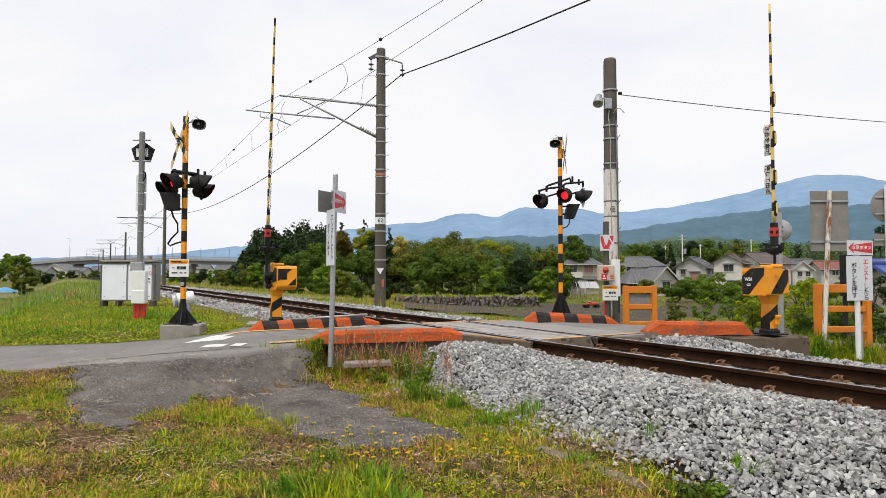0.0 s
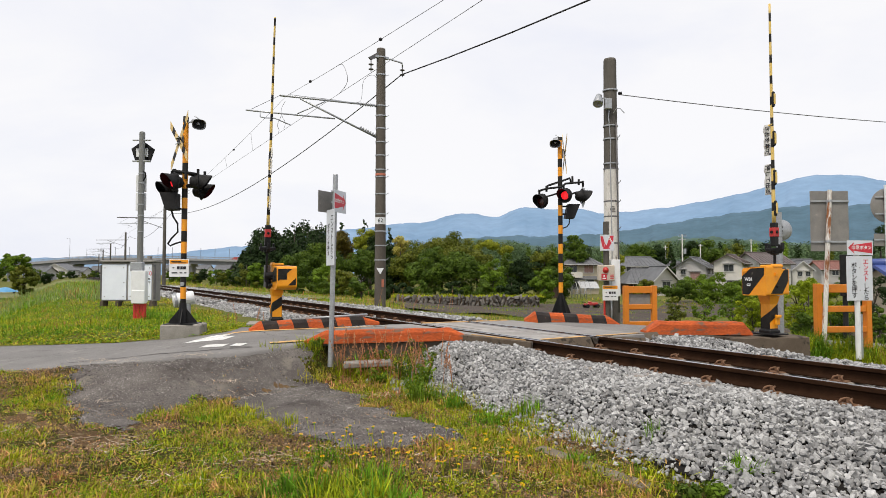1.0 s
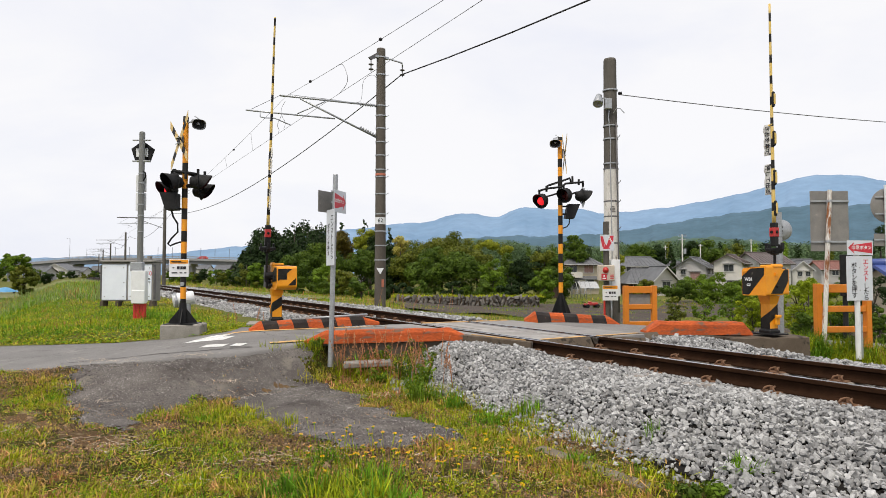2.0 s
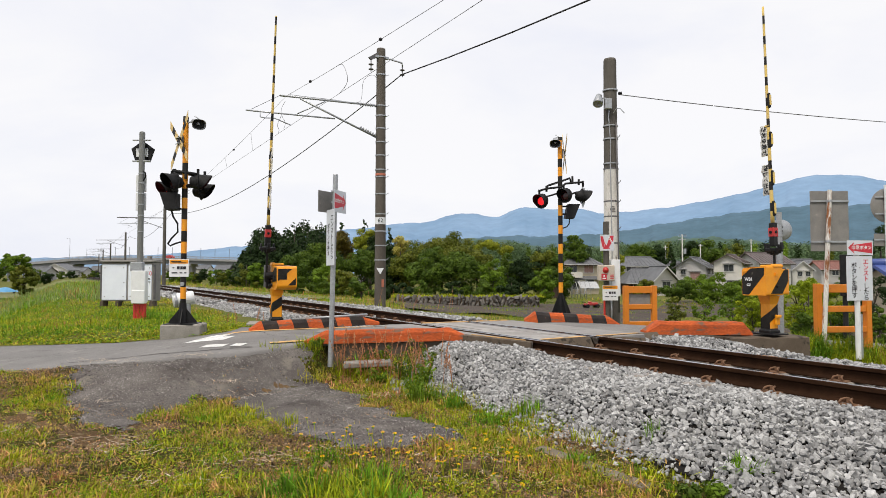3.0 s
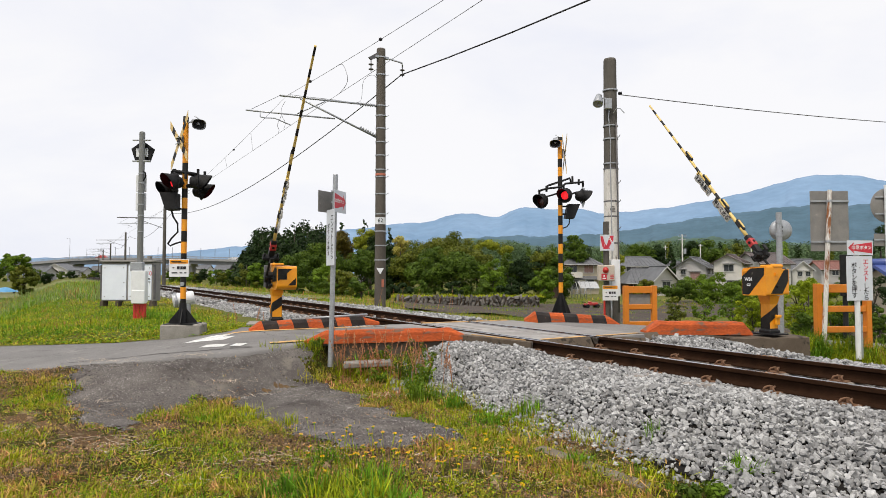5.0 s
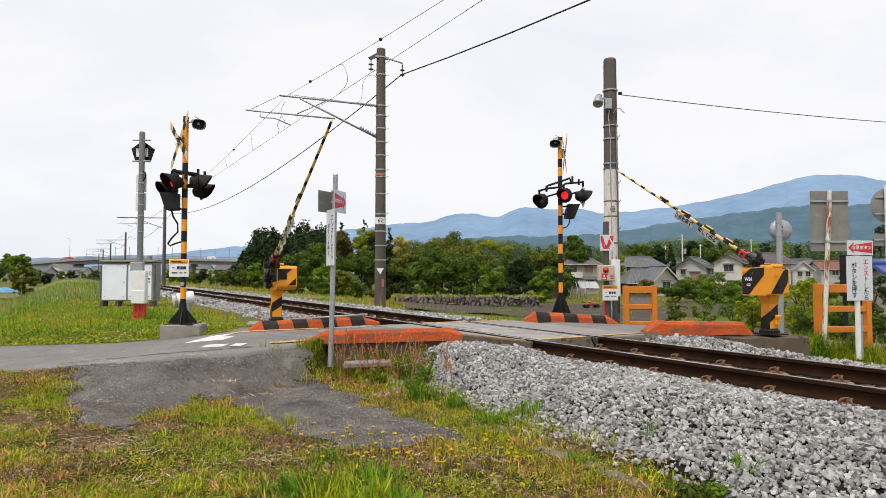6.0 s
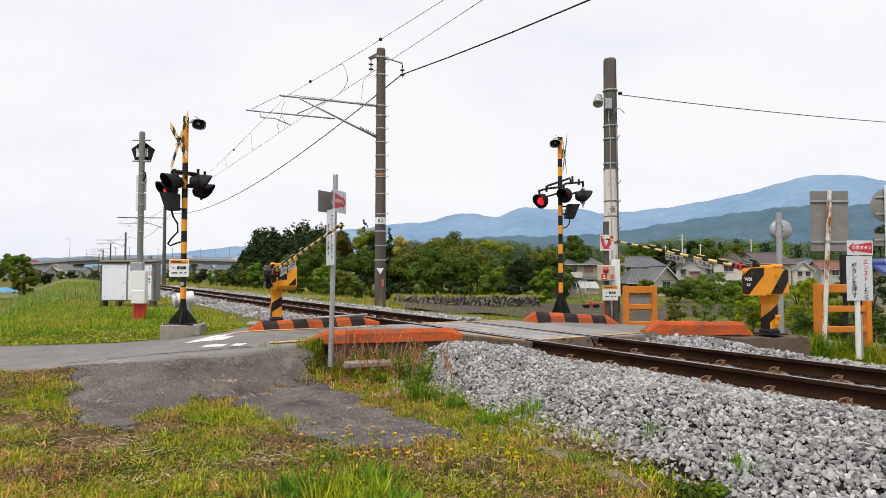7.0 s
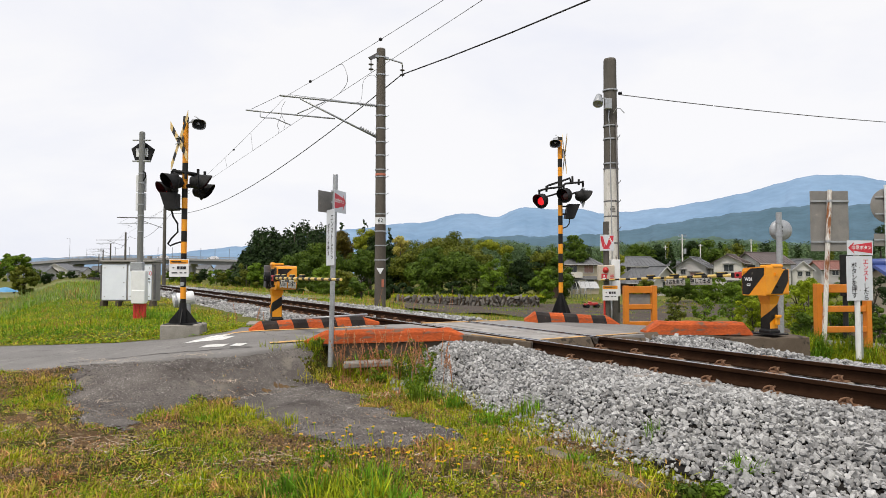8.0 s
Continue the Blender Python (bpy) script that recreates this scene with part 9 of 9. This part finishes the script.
LUSH = "tuft of lush long green grass blades"
for i, (x, y, n, L, w, m, sp, lab) in enumerate([
        (-0.62, 4.15, 300, 0.21, 0.013, B_GREEN, 0.28, LUSH), (-0.98, 4.35, 200, 0.19, 0.013, B_LUSH, 0.26, LUSH), (-0.35, 4.05, 240, 0.19, 0.012, B_LUSH, 0.24, LUSH), (-0.5, 4.6, 160, 0.17, 0.013, B_LUSH, 0.22, LUSH), (-0.9, 5.1, 70, 0.16, 0.010, B_LUSH, 0.12, LUSH),
        (-6.35, 8.75, 46, 0.36, 0.014, B_LUSH, 0.06, "tall leafy green weed at the road edge"), (-1.95, 6.55, 50, 0.2, 0.009, B_GREEN, 0.12, LUSH), (-1.55, 6.35, 40, 0.16, 0.009, B_GREEN, 0.12, LUSH), (-2.3, 6.75, 60, 0.14, 0.009, B_GREEN, 0.16, LUSH),
        (0.13, 7.09, 150, 0.19, 0.010, B_LUSH, 0.10, "leafy weed at the edge of the ballast"), (0.48, 6.4, 110, 0.17, 0.010, B_LUSH, 0.17, LUSH), (0.92, 6.5, 110, 0.17, 0.010, B_LUSH, 0.15, LUSH), (0.80, 6.6, 40, 0.18, 0.01, B_GREEN, 0.12, LUSH),
        (2.18, 4.55, 140, 0.13, 0.012, B_LUSH, 0.14, "tuft of grass growing in the ballast"), (1.75, 5.35, 40, 0.18, 0.008, B_LUSH, 0.06, "tuft of grass growing in the ballast"), (1.35, 5.6, 90, 0.12, 0.009, B_GREEN, 0.22, LUSH),
        (-0.30, 7.45, 90, 0.26, 0.020, L_BRIGHT, 0.12, "leafy dock weed beside the ballast"), (-0.12, 7.55, 60, 0.20, 0.018, L_BRIGHT, 0.10, "leafy dock weed beside the ballast"), (1.05, 5.05, 46, 0.14, 0.014, B_LUSH, 0.09, "leafy weed on the edging strip"),
        (-2.5, 9.35, 60, 0.16, 0.010, B_GREEN, 0.2, LUSH), (-1.95, 9.25, 80, 0.22, 0.010, B_GREEN, 0.22, LUSH), (-1.75, 8.75, 80, 0.20, 0.010, B_YEL, 0.24, "tuft of yellowing grass at the sign post"), (-1.4, 8.6, 80, 0.16, 0.010, B_RED, 0.24, "tuft of reddish grass beside the asphalt"),
        (-1.0, 8.3, 90, 0.16, 0.010, B_DRY, 0.25, "tuft of dry brown grass beside the asphalt"), (-0.7, 7.7, 80, 0.14, 0.009, B_RED, 0.22, "tuft of yellowing grass beside the asphalt"), (-0.3, 7.0, 80, 0.16, 0.009, B_YEL, 0.22, "tuft of yellowing grass beside the asphalt"),
        (0.1, 6.4, 80, 0.14, 0.009, B_GREEN, 0.24, LUSH), (-5.7, 12.3, 90, 0.2, 0.010, B_GREEN, 0.3, LUSH), (-4.2, 12.2, 90, 0.22, 0.01, B_GREEN, 0.3, LUSH), (-7.4, 16.0, 80, 0.32, 0.012, B_LUSH, 0.25, LUSH), (-8.2, 16.1, 80, 0.3, 0.012, B_GREEN, 0.25, LUSH),
        (6.9, 10.9, 200, 0.26, 0.010, B_GREEN, 0.25, "tall grass round the sign posts"), (7.4, 11.0, 200, 0.25, 0.010, B_GREEN, 0.25, "tall grass round the sign posts"), (6.6, 11.4, 200, 0.30, 0.010, B_LUSH, 0.25, "tall grass round the sign posts"),
        (7.8, 11.2, 200, 0.30, 0.010, B_DRY, 0.25, "tall grass round the sign posts"), (6.3, 11.0, 150, 0.30, 0.012, B_LUSH, 0.24, "tall grass round the sign posts"), (-0.9, 17.5, 90, 0.5, 0.02, B_LUSH, 0.35, LUSH), (0.4, 17.6, 90, 0.45, 0.02, B_GREEN, 0.35, LUSH),
        (1.5, 16.2, 90, 0.45, 0.018, B_LUSH, 0.35, LUSH), (-2.0, 20.5, 90, 0.6, 0.02, B_GREEN, 0.4, LUSH)]):
    tuft(x, y, n, L, w, m, 900 + i, lab, spread=sp)


for i in range(11):
    tuft(6.15 + 0.22 * i, 11.24 + 0.05 * (i % 3), 170, 0.26 + 0.05 * (i % 3), 0.013, (B_LUSH, B_GREEN, L_BRIGHT)[i % 3], 1400 + i, "rank green grass along the lane edge", spread=0.2)


def straw(x, y, n, spread, length, seed):
    """A loose handful of dead stalks lying on the ground."""
    rng = np.random.default_rng(seed)
    a, r = rng.uniform(0, 6.28, n), spread * np.sqrt(rng.random(n))
    px_, py_ = r * np.cos(a) * 1.6, r * np.sin(a) * 0.6
    V, F = blades(rng, px_, py_, rng.uniform(0.012, 0.03, n), np.full(n, length * (1.5 if y > 7 else 0.9)), 0.007, 0.4)
    up = V[:, 2].copy()
    base = np.repeat(V.reshape(-1, 6, 3)[:, 0, 2], 6)
    lay = np.repeat(rng.uniform(0, 6.28, n), 6)
    V[:, 0] += np.cos(lay) * (up - base)
    V[:, 1] += np.sin(lay) * (up - base)
    V[:, 2] = base + 0.12 * (up - base)
    ob = new("dead_stalks", array_mesh("dead_stalks", V, F, B_STRAW))
    ob.matrix_basis = pose(x, y, gz1(x, y) + (0.045 if y > 7 else 0.015))
    tagged(ob, "handful of pale dead stalks lying on asphalt", "straw", "dead stalks")


B_STRAW = leaf_mat("pale_dead_stalks", (0.62, 0.52, 0.40), (0.50, 0.40, 0.29), sub=0.1, scale=2.0, island=0.3)
for i, (x, y, n, sp, L) in enumerate([(-4.75, 8.6, 26, 0.22, 0.16), (-4.3, 8.45, 22, 0.2, 0.15), (-3.55, 8.75, 26, 0.2, 0.18), (-3.35, 8.9, 14, 0.12, 0.16), (-4.6, 7.8, 16, 0.2, 0.12), (-2.65, 7.9, 40, 0.25, 0.14), (-2.45, 7.55, 26, 0.2, 0.13),
                                      (-3.9, 7.2, 20, 0.3, 0.12), (-3.0, 5.6, 60, 0.3, 0.15), (-2.6, 5.35, 40, 0.25, 0.15), (-4.4, 6.0, 50, 0.35, 0.14), (-1.2, 5.2, 30, 0.3, 0.1), (-0.6, 7.55, 24, 0.2, 0.12), (-2.0, 4.6, 40, 0.3, 0.14),
                                      (-1.5, 5.0, 40, 0.35, 0.12), (0.4, 4.6, 40, 0.35, 0.12), (0.2, 5.2, 30, 0.3, 0.1), (-3.8, 5.0, 50, 0.4, 0.14)]):
    straw(x, y, n, sp, L, 1200 + i)


def seed_stalk(x, y, h, seed, label="reddish-brown dock stalk gone to seed"):
    """An upright stalk with a cluster of seeds along its upper half."""
    rng = np.random.default_rng(seed)
    t = thing("dock_stalk", label, "weed", pose(x, y, gz1(x, y) - 0.02), "dock stalks")
    bend = rng.normal(0, 0.17, 2)
    stem = [(0, 0, 0), (bend[0] * 0.3 * h, bend[1] * 0.3 * h, h * 0.5), (bend[0] * h, bend[1] * h, h)]
    part("stem", Shape().tube(stem, 0.004, 5, r_end=0.002), B_RED, t)
    n = 90
    u = rng.uniform(0.45, 1.0, n)
    cx, cy = np.interp(u, [0, 0.5, 1], [p[0] for p in stem]), np.interp(u, [0, 0.5, 1], [p[1] for p in stem])
    cs = np.column_stack([cx, cy, u * h]) + rng.normal(0, 0.014, (n, 3)) * (1.3 - u)[:, None]
    V, F = leaves(rng, cs, np.full(n, 0.006), 130, 0.013)
    tagged(part("seed_head", array_mesh("seed_head", V, F, B_RED), None, t), kind="stuff")
    V, F = blades(rng, np.zeros(7), np.zeros(7), np.zeros(7), np.full(7, 0.2 * h + 0.06), 0.018, 0.8)
    part("leaf_rosette", array_mesh("leaf_rosette", V, F, B_GREEN), None, t)


def leafy_weed(x, y, h, spread, mat, seed, label="bushy green weed below the kerb wall"):
    """A branching weed with many small leaves."""
    rng = np.random.default_rng(seed)
    t = thing("leafy_weed", label, "weed", pose(x, y, gz1(x, y) - 0.02), "leafy weeds")
    st, cs = Shape(), []
    for k in range(9):
        a, q = rng.uniform(0, 6.28), spread * rng.uniform(0.3, 1.0)
        tip = Vector((q * math.cos(a), q * math.sin(a), h * rng.uniform(0.6, 1.05)))
        st.tube([(0, 0, 0), (tip.x * 0.4, tip.y * 0.4, tip.z * 0.55), tip], 0.004, 5, r_end=0.0015)
        for f in (0.35, 0.55, 0.75, 0.95):
            cs.append((tip.x * f, tip.y * f, tip.z * (f + 0.08)))
    part("stems", st, B_GREEN, t)
    V, F = leaves(rng, np.array(cs), np.full(len(cs), 0.045), 420, 0.035)
    tagged(part("foliage", array_mesh("foliage", V, F, mat), None, t), kind="stuff")


for i, (x, y, h, sp, m) in enumerate([(-1.85, 9.28, 0.15, 0.12, L_BRIGHT), (-1.15, 9.2, 0.34, 0.2, L_MID), (-0.80, 9.1, 0.42, 0.22, L_MID), (-0.45, 9.05, 0.46, 0.22, L_OLIVE), (-0.55, 8.65, 0.34, 0.22, L_MID), (-0.20, 8.75, 0.40, 0.2, L_MID),
                                      (-0.85, 8.6, 0.24, 0.2, L_BRIGHT), (-0.25, 8.2, 0.32, 0.18, L_BRIGHT), (-0.35, 7.7, 0.28, 0.16, L_BRIGHT), (-0.05, 8.9, 0.36, 0.16, L_OLIVE), (1.80, 4.26, 0.10, 0.10, L_BRIGHT), (1.66, 4.32, 0.08, 0.10, L_MID)]):
    leafy_weed(x, y, h, sp, m, 1300 + i, "bushy green weed below the kerb wall" if y > 6 else "low bushy weed at the edge of the ballast")

rs_ = random.Random(12)
for i in range(54):
    x = rs_.uniform(-1.5, 0.15)
    y = 9.15 - 0.55 * (x + 1.5) * rs_.uniform(0.4, 1.6) - rs_.uniform(0, 0.35)
    seed_stalk(x, y, rs_.uniform(0.30, 0.80), 1000 + i)
for i, (x, y, n, L, w, m) in enumerate([(-1.15, 9.25, 60, 0.30, 0.018, B_LUSH), (-0.75, 9.2, 60, 0.34, 0.02, B_GREEN), (-0.4, 9.1, 70, 0.36, 0.02, B_LUSH), (-0.15, 8.9, 60, 0.34, 0.02, B_LUSH), (-0.55, 8.8, 60, 0.30, 0.018, B_YEL),
                                        (0.05, 9.2, 50, 0.3, 0.018, B_GREEN), (-0.3, 8.4, 60, 0.30, 0.018, B_LUSH), (-1.5, 9.3, 50, 0.26, 0.014, B_GREEN), (-0.95, 8.95, 50, 0.24, 0.014, B_YEL)]):
    tuft(x, y, n, L, w, m, 980 + i, "rank leafy weed below the retaining wall", lean=0.7, spread=0.16)
for i in range(14):
    seed_stalk(rs_.uniform(-3.0, 0.8), rs_.uniform(20.5, 24.0), rs_.uniform(0.7, 1.1), 1050 + i)
for i in range(8):
    seed_stalk(-3.9 + rs_.uniform(-0.5, 0.5), 13.2 + rs_.uniform(-0.5, 0.6), rs_.uniform(0.35, 0.6), 1080 + i)

# yellow hawkweed flowers in the foreground
M_PETAL = leaf_mat("yellow_petals", (0.92, 0.58, 0.010), (0.86, 0.48, 0.008), sub=0.25, island=0.1)
FLOWERS = []


def flower(h, seed):
    rng = random.Random(seed)
    t = thing("hawkweed", "slender hawkweed with a yellow flower head", "flower", pose(0, 0, 0), "yellow hawkweed flowers")
    bx, by = rng.uniform(-0.05, 0.05), rng.uniform(-0.05, 0.05)
    part("stem", Shape().tube([(0, 0, 0), (bx * 0.3, by * 0.3, h * 0.5), (bx, by, h)], 0.0028, 5, r_end=0.0018), B_GREEN, t)
    head = Shape()
    for ring, (r, tilt, k) in enumerate(((0.0165, 16, 12), (0.012, 40, 9))):
        for j in range(k):
            a = 2 * math.pi * j / k + ring * 0.3
            up = math.sin(radians(tilt)) * r
            head.add([(0.003 * math.cos(a - 0.5), 0.003 * math.sin(a - 0.5), 0.001 * ring), (r * math.cos(a - 0.14), r * math.sin(a - 0.14), up + 0.001 * ring), (r * 1.08 * math.cos(a), r * 1.08 * math.sin(a), up), (r * math.cos(a + 0.14), r * math.sin(a + 0.14), up + 0.001 * ring)], [(0, 1, 2, 3)])
    part("flower_head", head, M_PETAL, t, "yellow flower head", at_pose=pose(bx, by, h, rng.uniform(-30, 30), rng.uniform(-30, 30), 0))
    part("bud", Shape().lathe([(0.0, -0.016), (0.006, -0.012), (0.007, -0.002), (0.004, 0.001)], 8, M=pose(bx, by, h)), B_LUSH, t)
    return t


protos_ = [flower(0.12 + 0.035 * i, 50 + i) for i in range(5)]
spots = []
for i in range(96):
    if i < 74:
        x = rs_.uniform(-0.95, 0.55)
        y = rs_.uniform(4.2, 5.3) - 0.25 * x
    else:
        x, y = rs_.uniform(-1.25, 0.1), rs_.uniform(4.9, 5.6)
    spots.append((x, y))
for i, (x, y) in enumerate(spots):
    m = pose(x, y, gz1(x, y) - 0.01, rs_.uniform(-6, 6), rs_.uniform(-6, 6), rs_.uniform(0, 360))
    if i < 5:
        protos_[i].matrix_basis = m
        FLOWERS.append(protos_[i])
    else:
        FLOWERS.append(copy_thing(protos_[i % 5], m))


# ---- what moves ----
def lamp_rows(switches, lit):
    """The plate behind each lens turns its glowing side to the front while the lamp is on."""
    rows = [(0.0, pose(0, 0.012, 0, 0, 0, 0 if lit else 180))]
    for t in switches:
        steps = (60, 120, 180) if lit else (120, 60, 0)
        rows.append((t, pose(0, 0.012, 0, 0, 0, 0 if lit else 180)))
        for k, a in enumerate(steps):
            rows.append((t + (k + 1) / 48, pose(0, 0.012, 0, 0, 0, a)))
        lit = not lit
    rows.append((8.0, pose(0, 0.012, 0, 0, 0, 0 if lit else 180)))
    return rows


def motions():
    # arm angles from upright, in degrees
    fall_b = [(0, 0.0), (2.6, 0.0), (2.8, 0.3), (3.0, 1.6), (3.2, 4.4), (3.4, 8.5), (3.7, 14.1), (4.0, 19.9), (4.3, 25.3), (4.7, 33.5), (5.25, 44.4), (5.8, 55.4), (6.2, 63.7),
              (6.6, 72.0), (7.0, 79.6), (7.4, 85.4), (7.7, 89.2), (8.0, 91.8)]
    fall_a = [(0, 7.0), (2.6, 7.0), (2.8, 7.2), (3.0, 8.2), (3.2, 10.5), (3.4, 15.2), (3.7, 21.6), (4.0, 28.6), (4.3, 34.4), (4.7, 41.6), (5.25, 51.6), (5.8, 61.4), (6.3, 70.3),
              (6.6, 75.7), (7.0, 82.0), (7.3, 85.2), (7.6, 87.9), (8.0, 89.9)]
    walk(BOOM_B, [(t, pose(0.16, 0, 1.0, -a, 0, 0)) for t, a in fall_b])
    walk(BOOM_A, [(t, pose(0.20, 0, 0.86, -a, 0, 0)) for t, a in fall_a])
    for key, rows in (("first", [(0.0, 624.0), (8.0, 288.0)]), ("second", [(0.0, 697.0), (8.0, 377.0)]), ("red", [(0.0, 478.0), (8.0, 0.0)])):
        # bearing as a column of a 1568-wide view, changed to metres along the bridge
        pts = [((c0 - 784) / 1120 * (BRIDGE_Y - 1.8)) for c0 in np.linspace(rows[0][1], rows[1][1], 17)]
        out = []
        for i, x in enumerate(pts):
            slope = math.degrees(math.atan2(bridge_z(x + 2) - bridge_z(x - 2), 4))
            out.append((0.5 * i, pose(x, BRIDGE_Y - 1.8, bridge_z(x) + 0.02, 0, slope, 180)))
        walk(CARS[key], out)
    flips = [0.26, 0.86, 1.51, 2.12, 2.75, 3.40, 4.03, 4.62, 5.24, 5.86, 6.52, 7.06, 7.66]
    for key, lit in (("b_mid", True), ("b_left", False), ("b_back", False), ("a_near", True), ("a_far", False), ("a_back", False), ("a_back_far", True)):
        walk(LAMPS[key], lamp_rows(flips, lit))


motions()
